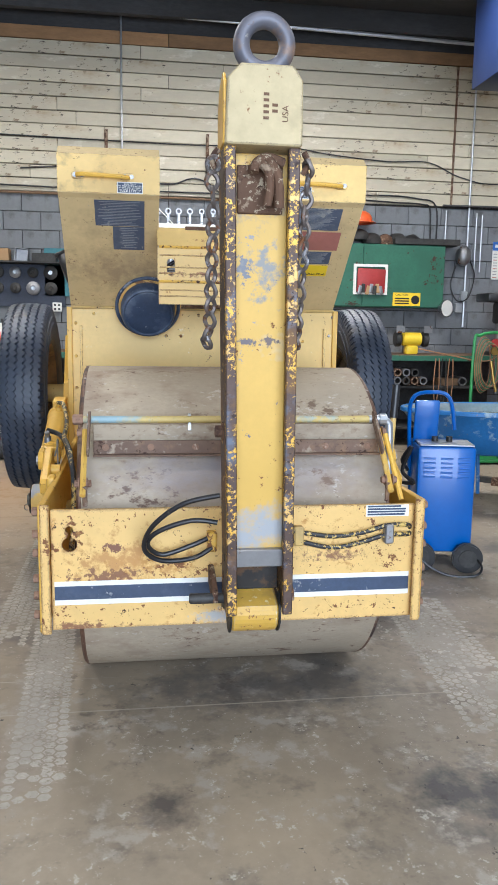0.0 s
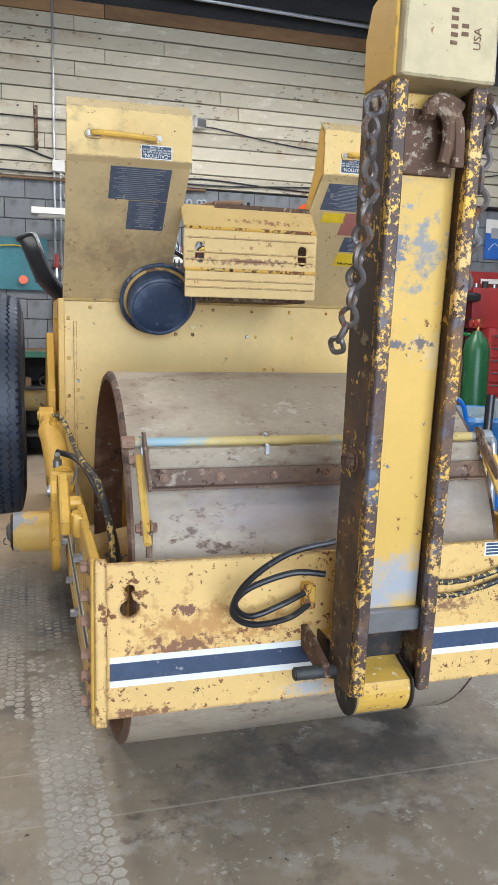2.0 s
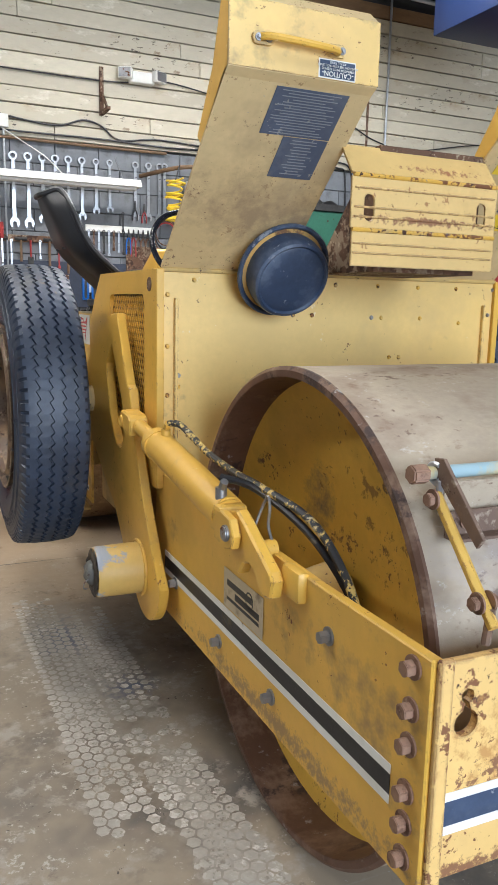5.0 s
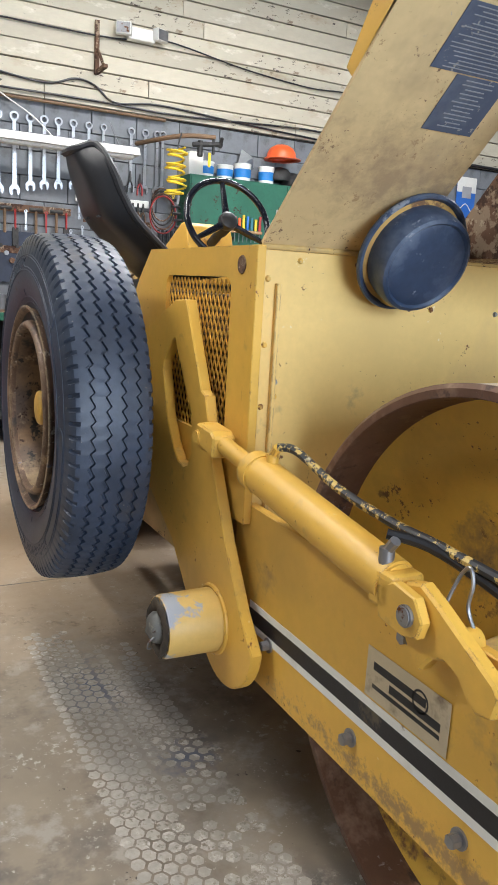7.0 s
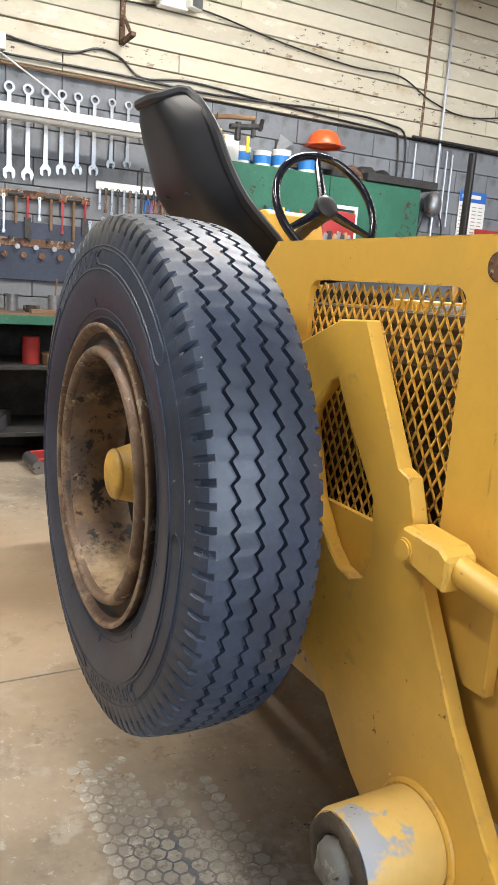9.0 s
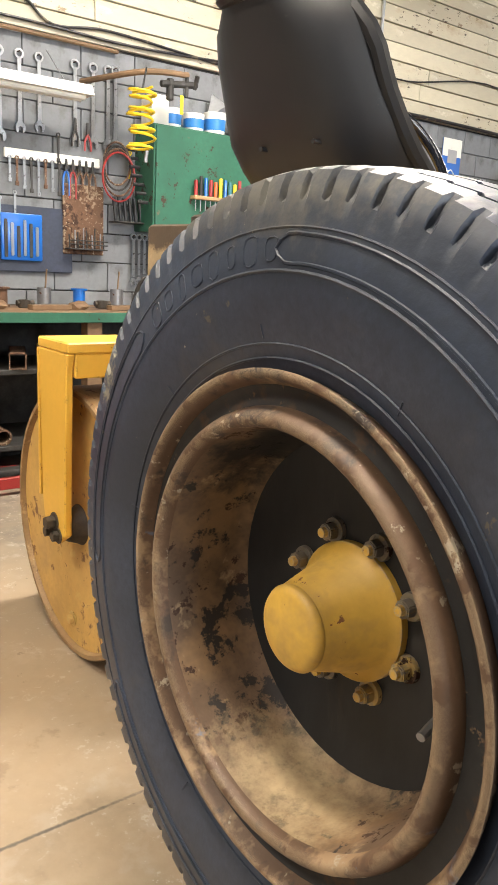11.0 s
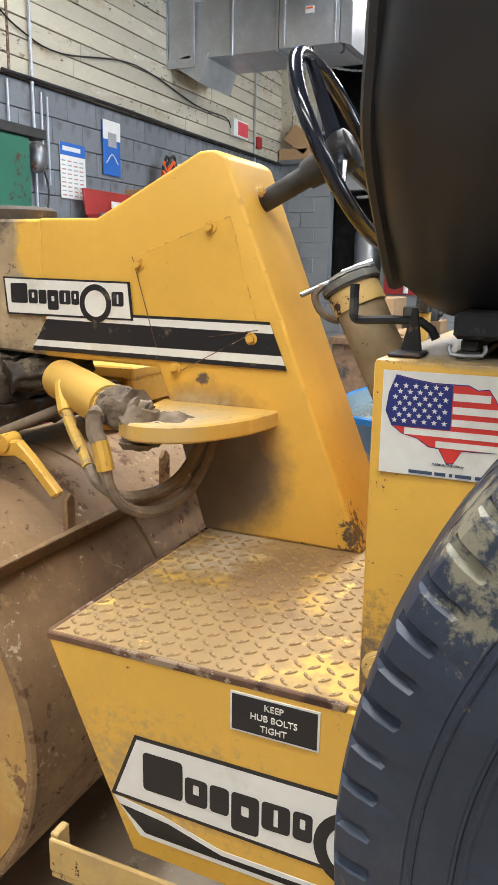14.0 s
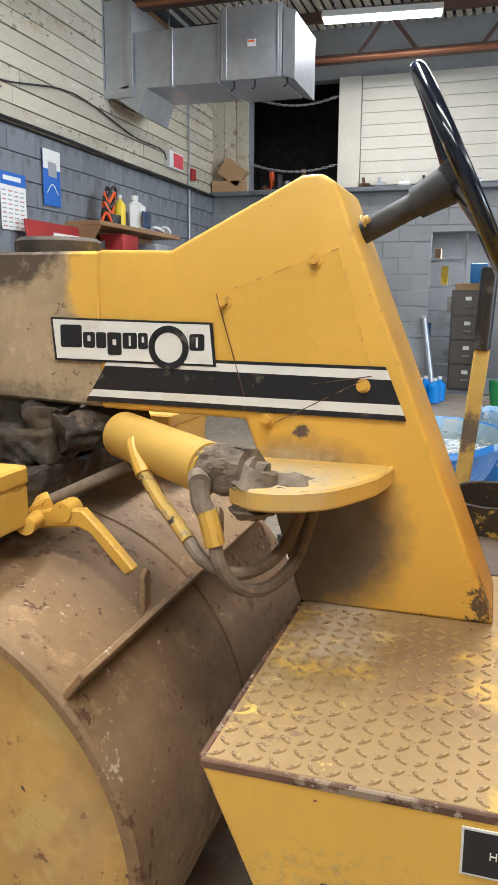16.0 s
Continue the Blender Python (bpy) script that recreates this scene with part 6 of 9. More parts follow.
sw = rpart("steering_wheel", moved(tube([(0.195 * math.cos(a), 0.195 * math.sin(a), 0) for a in [2 * math.pi * i / 24 for i in range(24)]], 0.0145, 12, 3, True), SWM), "gloss_black", label="glossy black three-spoke steering wheel")
for a in (90, 210, 330):
    ca, sa = math.cos(radians(a)), math.sin(radians(a))
    rpart("spoke", moved(join(rod((0.03 * ca, 0.03 * sa, -0.012), (0.19 * ca, 0.19 * sa, 0), 0.017, 0.011, n=10)), SWM), "gloss_black", sw)
rpart("wheel_boss", moved(lathe([(-0.035, 0.0), (-0.035, 0.032), (-0.01, 0.043), (0.012, 0.04), (0.018, 0.03), (0.018, 0.0)], (0, 0, 0), "z", 24), SWM), "black", sw)

# filler tube and tank beyond the pedestal
FT, FB = Vector((-0.440, 5.198, 1.345)), Vector((-0.475, 4.98, 0.93))
FD = (FT - FB).normalized()
rpart("filler_tube", rod(FB, FT, 0.0355, n=28), "muddy_tube", label="filler tube brown with dried mud")
rpart("tube_collar", rod(FT - FD * 0.030, FT + FD * 0.004, 0.0385, n=28, bev=0.003), "yellow_dirty", label="yellow tube collar")
cap = rpart("filler_cap", join(rod(FT + FD * 0.004, FT + FD * 0.018, 0.043, n=28, bev=0.003), rod(FT + FD * 0.018, FT + FD * 0.027, 0.038, 0.033, n=28, bev=0.003)), "cap_grey", label="dull grey clamped filler cap")
rpart("cap_bar", join(rod((-0.425, 5.176, 1.384), (-0.488, 5.261, 1.338), 0.0038, n=8), rod((-0.425, 5.176, 1.384), (-0.452, 5.212, 1.367), 0.007, n=8)), "grey_steel", cap)
rpart("cap_ring", tube([(-0.470, 5.236, 1.352), (-0.476, 5.244, 1.338), (-0.470, 5.238, 1.318), (-0.458, 5.226, 1.306), (-0.450, 5.216, 1.304), (-0.447, 5.212, 1.318)], 0.0055, 7), "dry_mud", cap)
coll = rpart("oil_filler", moved(lathe([(-0.10, 0.097), (0.0, 0.097), (0.003, 0.094), (0.0, 0.089), (-0.085, 0.089), (-0.085, 0)], (0, 0, 0), "z", 36), Matrix.Translation((0.50, 5.27, 0.908)) @ Matrix.Rotation(radians(-7), 4, "Y")), "collar_black", label="sooty filler collar with patches of yellow paint")
rpart("collar_peg", rod((0.47, 5.365, 0.89), (0.47, 5.365, 0.925), 0.006, n=10), "grey_steel", coll)

rpart("lever_grip", rod((0.30, 5.00, 1.50), (0.305, 5.0, 1.78), 0.013, n=12), "black")
rpart("grip_stem", rod((0.295, 5.0, 1.27), (0.30, 5.0, 1.52), 0.009, n=10), "yellow_dirty")

# rear drum and its yoke
RC = (0, 6.215, 0.466)
rdrum = rpart("rear_drum", lathe([(-0.505, 0.44), (-0.53, 0.446), (-0.53, 0.46), (-0.524, 0.466), (-0.006, 0.466), (-0.003, 0.458), (0.003, 0.458), (0.006, 0.466), (0.524, 0.466), (0.53, 0.46), (0.53, 0.446), (0.505, 0.44)], RC, "x", 96), "drum_rust", label="rust-brown rear drum with a split between its halves")
for s in (-1, 1):
    rpart("end_plate", lathe([(s * 0.512, 0.0), (s * 0.512, 0.44), (s * 0.50, 0.44), (s * 0.50, 0.0)], RC, "x", 64), "tan_plate", rdrum, "dusty tan end plate")
    rpart("hub_hole", lathe([(s * 0.513, 0.07), (s * 0.53, 0.06), (s * 0.56, 0.05), (s * 0.56, 0.0)], (0, 6.17, 0.475), "x", 24), "grease", rdrum)
    rpart("drain_plug", hexbolt((s * 0.513, 6.225, 0.113), (s, 0, 0), 0.018, 0.014), "yellow_dirty", rdrum)
    rpart("yoke_arm", plate([(6.06, 1.06), (6.29, 1.06), (6.285, 1.04), (6.27, 0.56), (6.25, 0.47), (6.17, 0.42), (6.09, 0.47), (6.09, 0.56), (6.075, 1.0)], "x", s * 0.575, s * 0.60, bev=0.004), "yellow", label="yellow rear yoke arm", smooth=0)
    rpart("yoke_flange", box(*sorted((s * 0.548, s * 0.60)), 6.2905, 6.305, 0.56, 1.059, 0.003), "yellow")
    rpart("axle_bolts", join(hexbolt((s * 0.60, 6.17, 0.50), (s, 0, 0), 0.022, 0.03), hexbolt((s * 0.60, 6.14, 0.46), (s, 0, 0), 0.018, 0.02), hexbolt((s * 0.60, 6.20, 0.46), (s, 0, 0), 0.018, 0.02)), "grease")
for s in (-1, 1):
    beam = rpart("yoke_beam", box(*sorted((s * 0.601, s * 0.315)), 6.058, 6.292, 1.0605, 1.095, 0.005), "yellow", label="yellow rear yoke beam")
    for y0_ in (6.06, 6.27):
        rpart("beam_web", box(*sorted((s * 0.5745, s * 0.316)), y0_, y0_ + 0.02, 0.985, 1.06, 0.004), "yellow", beam)
rpart("kingpin", lumpy(join(rod((0, 6.25, 1.08), (0, 6.25, 1.20), 0.10, n=24, bev=0.01), box(-0.312, 0.312, 6.10, 6.27, 0.99, 1.06, 0.01), box(-0.18, 0.18, 6.10, 6.40, 1.06, 1.13, 0.01), rod((-0.12, 6.14, 1.11), (-0.12, 6.14, 1.17), 0.045, n=14), rod((0.02, 6.0, 1.15), (-0.15, 6.1, 1.12), 0.04, n=12)), 0.013, 8), "grease", label="greasy kingpin assembly under the neck", smooth=60)
rpart("scraper_beam", moved(box(-0.52, 0.50, -0.006, 0.006, -0.035, 0.035, 0.002), Matrix.Translation((0, 5.866, 0.80)) @ Matrix.Rotation(radians(38), 4, "X")), "drum_rust", label="rusty rear scraper bar")
rpart("scraper_bracket", plate([(6.10, 0.985), (6.05, 1.000), (5.99, 1.003), (5.952, 0.968), (5.885, 0.898), (5.905, 0.884), (5.975, 0.958), (6.0, 0.968), (6.055, 0.962), (6.10, 0.955)], "x", -0.256, -0.232, bev=0.004), "yellow", label="bent yellow scraper lever", smooth=0)
rpart("bracket_stub", join(rod((-0.24, 6.09, 0.975), (-0.33, 6.06, 0.985), 0.016, n=12), rod((-0.215, 6.03, 0.995), (-0.262, 6.03, 0.995), 0.020, n=14)), "yellow")
rpart("scraper_upright", plate([(-0.252, 0.815), (-0.222, 0.82), (-0.222, 0.885), (-0.232, 0.897), (-0.252, 0.885)], "y", 5.868, 5.880, bev=0.002), "drum_rust")
rpart("scraper_upright", plate([(0.15, 0.815), (0.19, 0.82), (0.19, 0.89), (0.17, 0.91), (0.15, 0.89)], "y", 5.868, 5.880, bev=0.002), "drum_rust")

# stickers and tread plate
flag = rpart("flag_sticker", box(-0.6275, -0.6262, 4.86, 5.101, 1.134, 1.259, 0), "white", seat_box, "white sticker with a flag in the outline of a country", smooth=0)
FL = [(5.084, 1.253), (5.062, 1.249), (5.040, 1.246), (5.0, 1.246), (4.990, 1.241), (4.978, 1.243), (4.970, 1.232), (4.965, 1.222), (4.955, 1.232), (4.945, 1.226), (4.925, 1.236), (4.905, 1.250), (4.897, 1.246), (4.905, 1.232), (4.918, 1.214), (4.915, 1.200), (4.932, 1.184), (4.934, 1.168), (4.926, 1.150), (4.930, 1.147), (4.942, 1.162), (4.960, 1.172), (4.985, 1.170), (5.003, 1.170), (5.012, 1.154), (5.020, 1.153), (5.030, 1.170), (5.042, 1.171), (5.056, 1.180), (5.074, 1.184), (5.087, 1.193), (5.095, 1.210), (5.092, 1.232)]
FLS = [(5.0 + (y - 5.0) * 1.012, 1.203 + (z - 1.203) * 1.03) for y, z in FL]
rpart("flag_edge", plate(FLS, "x", -0.6276, -0.6279), M["flag_blue"], seat_box, smooth=0)
rpart("flag_field", plate(FL, "x", -0.6280, -0.6283), M["flag_red"], seat_box, smooth=0)
for y0_, y1_, z0_, z1_ in ((4.975, 5.017, 1.2280, 1.2368), (4.920, 5.017, 1.2125, 1.2211), (4.916, 5.017, 1.1978, 1.2062), (4.935, 5.072, 1.1838, 1.1918), (4.938, 5.034, 1.1710, 1.1786)):
    rpart("flag_stripe", box(-0.6288, -0.6284, y0_, y1_, z0_, z1_, 0), "white", seat_box, smooth=0)
rpart("flag_canton", plate([(5.084, 1.253), (5.062, 1.249), (5.040, 1.246), (5.018, 1.246), (5.018, 1.193), (5.087, 1.193), (5.095, 1.210), (5.092, 1.232)], "x", -0.6289, -0.6293), M["flag_blue"], seat_box, smooth=0)
stars = []
for j in range(7):
    for i in range(6):
        y, z = 5.0845 - i * 0.0118 - (j % 2) * 0.0055, 1.2420 - j * 0.0070
        if y < 5.021:
            continue
        stars.append(plate([(y + (0.0036 if k % 2 == 0 else 0.0016) * math.sin(k * math.pi / 5), z + (0.0036 if k % 2 == 0 else 0.0016) * math.cos(k * math.pi / 5)) for k in range(10)], "x", -0.6294, -0.6298))
rpart("flag_stars", join(*stars), "white", seat_box, smooth=0)["kind"] = "stuff"
MX = Matrix.Rotation(radians(-90), 4, "Z") @ Matrix.Rotation(radians(90), 4, "X")
rpart("lettering", text_bm("MADE IN THE USA by", 0.0040, Matrix.Translation((-0.6279, 5.018, 1.1500)) @ MX), "navy", seat_box, smooth=0)
for y0_, y1_ in ((5.036, 5.064), (5.020, 5.033), (5.012, 5.016), (4.990, 5.009), (4.976, 4.986)):
    rpart("print_bar", box(-0.6282, -0.6276, y0_, y1_, 1.1365, 1.1405, 0), "navy", seat_box, smooth=0)
keep = rpart("warning_plate", box(-0.6545, -0.6525, 5.155, 5.287, 0.742, 0.802, 0), "white", sp, smooth=0)
SPX = [o for o in roller.children if o.name.startswith("platform_side")][0]
keep.parent = SPX
rpart("warning_face", box(-0.6552, -0.6545, 5.158, 5.284, 0.745, 0.799, 0), "blackvinyl", SPX, "black warning plate", smooth=0)
for i, w in enumerate(("KEEP", "HUB BOLTS", "TIGHT")):
    rpart("lettering", text_bm(w, 0.0135, Matrix.Translation((-0.6556, 5.221, 0.788 - i * 0.0165)) @ MX), "white", SPX, smooth=0)
d2 = rpart("decal", plate([(5.00, 0.56), (5.492, 0.572), (5.447, 0.685), (5.00, 0.685)], "x", -0.6525, -0.6535), "blackvinyl", SPX, smooth=0)
rpart("decal_face", plate([(5.00, 0.566), (5.483, 0.578), (5.443, 0.679), (5.00, 0.679)], "x", -0.6536, -0.6540), "white", SPX, "scuffed white brand decal", smooth=0)
rpart("decal_band", plate([(4.80, 0.505), (5.44, 0.512), (5.487, 0.571), (5.40, 0.56), (5.30, 0.535), (4.80, 0.53)], "x", -0.6525, -0.6536), "white", SPX, smooth=0)
rpart("decal_band", plate([(4.80, 0.512), (5.43, 0.52), (5.475, 0.558), (5.39, 0.55), (5.30, 0.527), (4.80, 0.523)], "x", -0.6537, -0.6541), "blackvinyl", SPX, smooth=0)
brand_blocks(5.432, 0.598, 1.03, -0.6541, SPX)
bs = rpart("service_sticker", box(-0.6458, -0.6448, 3.04, 3.272, 0.567, 0.668, 0), M["parchment"], [o for o in roller.children if o.name.startswith("side_rail")][0], "beige service sticker with printed lines", smooth=0)
RAIL = bs.parent
for y0, y1, z, h in ((3.10, 3.25, 0.635, 0.016), (3.06, 3.20, 0.612, 0.016), (3.06, 3.25, 0.594, 0.008)):
    rpart("print_bar", box(-0.6464, -0.6458, y0, y1, z - h / 2, z + h / 2, 0), "blackvinyl", RAIL, smooth=0)
rpart("print_wheel", lathe([(-0.6458, 0.022), (-0.6464, 0.022), (-0.6464, 0.018), (-0.6458, 0.018)], (0, 3.115, 0.632), "x", 20, True), "blackvinyl", RAIL)
fs = rpart("notice", box(0.415, 0.562, 2.4606, 2.4619, 0.728, 0.767, 0), "white", front_plate, "torn blue and white notice", smooth=0)
for i in range(4):
    rpart("print_bar", box(0.42, 0.42 + random.uniform(0.09, 0.135), 2.4598, 2.4606, 0.732 + i * 0.009, 0.738 + i * 0.009, 0), "navy", front_plate, smooth=0)
# raised lozenges of the tread plate
protos = []
for a in (48, -42):
    bm = bmesh.new()
    n = 8
    top, bot = [], []
    for k in range(n):
        t = 2 * math.pi * k / n
        u, v = 0.0112 * math.cos(t), 0.0040 * math.sin(t)
        bot.append(bm.verts.new((u, v, 0)))
        top.append(bm.verts.new((u * 0.85, v * 0.6, 0.0024)))
    bm.faces.new(top)
    for k in range(n):
        bm.faces.new((bot[k], bot[(k + 1) % n], top[(k + 1) % n], top[k]))
    bmesh.ops.rotate(bm, cent=(0, 0, 0), matrix=Matrix.Rotation(radians(a), 3, "Z"), verts=bm.verts)
    protos.append(finish(bm, "lozenge", "lozenge_edge", 0))
rest = bmesh.new()
count = 0
for i in range(46):
    for j in range(36):
        x, y = -0.632 + i * 0.0272, 4.72 + j * 0.0248
        if y > 5.595 or x > 0.13 or (-0.12 < x < 0.12 and y > 5.25) or y < 5.13 - 0.02:
            continue
        k = (i + j) % 2
        if count < 300 and x < -0.2:
            o = new("lozenge", protos[k])
            o.location, o.parent = (x, y - 4.3, 0.82), platform
            count += 1
        else:
            me = protos[k].copy()
            me.transform(Matrix.Translation((x, y - 4.3, 0.82)))
            rest.from_mesh(me)
            bpy.data.meshes.remove(me)
rpart("floor_plate", box(0.145, 0.618, 5.117, 5.603, 0.8205, 0.8235, 0.001), "oily_floor", platform, "plain floor plate dark with trodden dirt", smooth=0)
part("lozenges", rest, "lozenge_edge", platform, smooth=0)["kind"] = "stuff"
rpart("shift_lever", moved(box(-0.008, 0.008, -0.020, 0.020, 0.0, 0.47, 0.004), Matrix.Translation((0.63, 5.352, 0.80)) @ Matrix.Rotation(radians(5), 4, "X")), "lever_paint", label="flat yellow lever scorched halfway up")
rpart("shift_grip", rod((0.63, 5.314, 1.26), (0.63, 5.304, 1.47), 0.022, n=12, bev=0.004), "black")

# ---- wall surfaces ----
rng = random.Random(7)


BH = 0.142
rows_z = [2.745 + BH * i for i in range(12)]
cache = {}


def wall_board(x0, x1, z, mat_name, parent, y=WALL_Y, h=BH):
    w = round(x1 - x0, 2)
    key = (w, mat_name, h)
    if key not in cache:
        cache[key] = finish(box(-w / 2 + 0.0025, w / 2 - 0.0025, -0.015, 0.03, -h / 2 + 0.0052, h / 2 - 0.0052, 0.003), "board", mat_name, 0)
    o = new("board", cache[key])
    o.parent = parent
    o.location = ((x0 + x1) / 2, y + rng.uniform(-0.004, 0.004), z + h / 2)
    o.rotation_euler = (0, rng.uniform(-0.0012, 0.0012), 0)
    return o


for i, z in enumerate(rows_z):
    x = -3.6 - 0.3 * (i % 3)
    while x < FAR_X:
        w = rng.choice((2.4, 3.2, 3.6, 4.2, 4.8))
        x1 = min(x + w, FAR_X)
        wall_board(x, x1, z, "cream_wood" if i < 11 else "bare_wood", wall_n)
        x = x1
part("upper_wall", box(-6.2, FAR_X, WALL_Y + 0.01, WALL_Y + 0.03, rows_z[-1] + BH, CEIL, 0), "dark_ceiling", wall_n, smooth=0)

# grey courses below
blocks = bmesh.new()
count = 0
proto = finish(box(-0.197, 0.197, -0.012, 0.03, -0.097, 0.097, 0.004), "block", "grey_wall", 0)
for j in range(14):
    z = 2.73 - 0.1 - 0.2 * j
    if z < 0.05:
        break
    for i in range(38):
        x = -3.4 + 0.4 * i + (0.2 if j % 2 else 0)
        if x > FAR_X - 0.1:
            continue
        if j < 8:
            o = new("block", proto)
            o.parent, o.location = wall_n, (x, WALL_Y + rng.uniform(-0.002, 0.002), z)
        else:
            me = proto.copy()
            me.transform(Matrix.Translation((x, WALL_Y, z)))
            blocks.from_mesh(me)
            bpy.data.meshes.remove(me)
part("lower_blocks", blocks, "grey_wall", wall_n, smooth=0)["kind"] = "stuff"

# end wall: cut the door and the loft, board the upper part
wall_e = tagged(part("wall_east", plate([(-4.2, 0), (WALL_Y + 0.03, 0), (WALL_Y + 0.03, CEIL), (-4.2, CEIL)], "x", FAR_X, FAR_X + 0.2, [[(5.15, 0.12), (6.10, 0.12), (6.10, 2.24), (5.15, 2.24)], [(7.32, 2.82), (8.50, 2.82), (8.50, 4.12), (7.32, 4.12)], [(7.55, 1.15), (8.30, 1.15), (8.30, 2.40), (7.55, 2.40)]]), "grey_pale", smooth=0), "grey-painted block end wall with a doorway, a loft opening and cream boards above", "wall", kind="structure")
blk = bmesh.new()
for j in range(13):
    z = 2.72 - 0.1 - 0.2 * j
    for i in range(34):
        y = 2.3 + 0.2 * i * 1.0 * 2 + (0.2 if j % 2 else 0)
        if y > 8.9 or (4.98 < y < 6.27 and z < 2.35) or (7.37 < y < 8.48 and 1.05 < z < 2.5):
            continue
        me = proto.copy()
        me.transform(Matrix.Translation((FAR_X, y, z)) @ Matrix.Rotation(radians(-90), 4, "Z"))
        blk.from_mesh(me)
        bpy.data.meshes.remove(me)
part("end_blocks", blk, "grey_pale", wall_e, smooth=0)["kind"] = "stuff"
part("ledge", box(FAR_X - 0.16, FAR_X, -4.0, WALL_Y, 2.735, 2.79, 0.006), "grey_wall", wall_e)
for j in range(9):
    z = 2.82 + 0.145 * j
    o = part("siding_board", box(FAR_X - 0.03, FAR_X, 3.0, 7.02, z + 0.002, z + 0.143, 0.003), "cream_clean", wall_e, smooth=0)
part("corner_board", box(FAR_X - 0.045, FAR_X, 7.03, 7.31, 2.80, 4.13, 0.004), "cream_clean", wall_e)
for k in range(3):
    part("upright_board", box(FAR_X - 0.03, FAR_X, 8.51 + k * 0.17, 8.675 + k * 0.17, 2.80, 4.5, 0.004), "cream_wood", wall_e)
# Loft walls are near black: the shade inside is put into their colour.
loft = tagged(part("loft_room", join(box(FAR_X + 1.8, FAR_X + 1.9, 6.8, 9.0, 2.6, 4.4, 0), box(FAR_X + 0.2, FAR_X + 1.9, 6.8, 9.0, 2.74, 2.8, 0), box(FAR_X + 0.2, FAR_X + 1.9, 6.8, 6.9, 2.6, 4.4, 0), box(FAR_X + 0.2, FAR_X + 1.9, 8.9, 9.0, 2.6, 4.4, 0), box(FAR_X + 0.2, FAR_X + 1.9, 6.8, 9.0, 4.35, 4.45, 0)), "dark", smooth=0), "storage loft behind the end wall, its shade painted near black", "loft", kind="structure")
tagged(part("store_room", join(box(FAR_X + 2.4, FAR_X + 2.5, 4.0, 7.0, 0, 2.6, 0), box(FAR_X + 0.2, FAR_X + 2.5, 3.9, 4.0, 0, 2.6, 0), box(FAR_X + 0.2, FAR_X + 2.5, 7.0, 7.1, 0, 2.6, 0), box(FAR_X + 0.2, FAR_X + 2.5, 3.9, 7.1, 2.5, 2.6, 0), box(FAR_X + 0.2, FAR_X + 2.5, 3.9, 7.1, 0.0, 0.2, 0)), "grey_wall", smooth=0), "grey store room behind the doorway", "store room", kind="structure")
# The recess gets the same near-black walls in place of its shade.
tagged(part("alcove", join(box(FAR_X + 0.9, FAR_X + 1.0, 7.2, 8.6, 1.0, 2.5, 0), box(FAR_X + 0.2, FAR_X + 1.0, 7.2, 7.3, 1.0, 2.5, 0), box(FAR_X + 0.2, FAR_X + 1.0, 8.5, 8.6, 1.0, 2.5, 0), box(FAR_X + 0.2, FAR_X + 1.0, 7.2, 8.6, 1.05, 1.15, 0), box(FAR_X + 0.2, FAR_X + 1.0, 7.2, 8.6, 2.4, 2.5, 0)), "dark", smooth=0), "recess in the end wall, its shade painted near black", "recess", kind="structure")
tagged(part("floor_rise", plate([(5.2, -0.02), (FAR_X + 0.1, -0.02), (FAR_X + 0.1, 0.19), (5.2, 0.004)], "y", 2.0, WALL_Y), "concrete", smooth=0), "gently rising concrete floor towards the end wall", "floor", kind="structure")

# ceiling: joists, trusses and corrugated deck towards the end wall
for i in range(9):
    y = -3.2 + 1.5 * i
    tagged(part("joist", box(-6.2, 4.4, y - 0.04, y + 0.04, CEIL - 0.22, CEIL, 0.004), "dark_ceiling", smooth=0), "dark timber ceiling joist", "joist", group="ceiling joists", kind="structure")
deck = bmesh.new()
for i in range(56):
    y = 3.0 + 0.11 * i
    deck_b = box(4.5, FAR_X, y, y + 0.07, CEIL - 0.04, CEIL - 0.002, 0.004)
    me = bpy.data.meshes.new("d")
    deck_b.to_mesh(me)
    deck_b.free()
    deck.from_mesh(me)
    bpy.data.meshes.remove(me)
tagged(part("corrugated_deck", deck, "cream_clean", smooth=0), "pale corrugated metal roof deck", "ceiling", kind="structure")
for xt in (5.9, 8.1):
    tr = thing("roof_truss", "brown steel roof truss under the deck", "roof truss", (xt, 6.0, 4.2), "roof trusses")
    part("lower_chord", box(-0.05, 0.05, -3.4, 3.0, -0.07, 0.02, 0.004), "truss", tr)
    part("upper_chord", box(-0.05, 0.05, -3.4, 3.0, 0.40, 0.50, 0.004), "truss", tr)
    for k in range(9):
        y = -3.2 + 0.7 * k
        part("web", rod((0, y, 0.0), (0, y + 0.35 * (1 if k % 2 else -1), 0.44), 0.022, n=8), "truss", tr)
    part("conduit", rod((-0.09, -3.4, -0.05), (-0.09, 3.0, -0.05), 0.03, n=10), "copper", tr)

# ---- lamps that the place has ----
lampm = bpy.data.materials.new("fluorescent_tube")
lampm.use_nodes = True
lampm.node_tree.nodes["Principled BSDF"].inputs["Emission Color"].default_value = (1, 0.93, 0.8, 1)
lampm.node_tree.nodes["Principled BSDF"].inputs["Emission Strength"].default_value = 14.0
M["tube"] = lampm


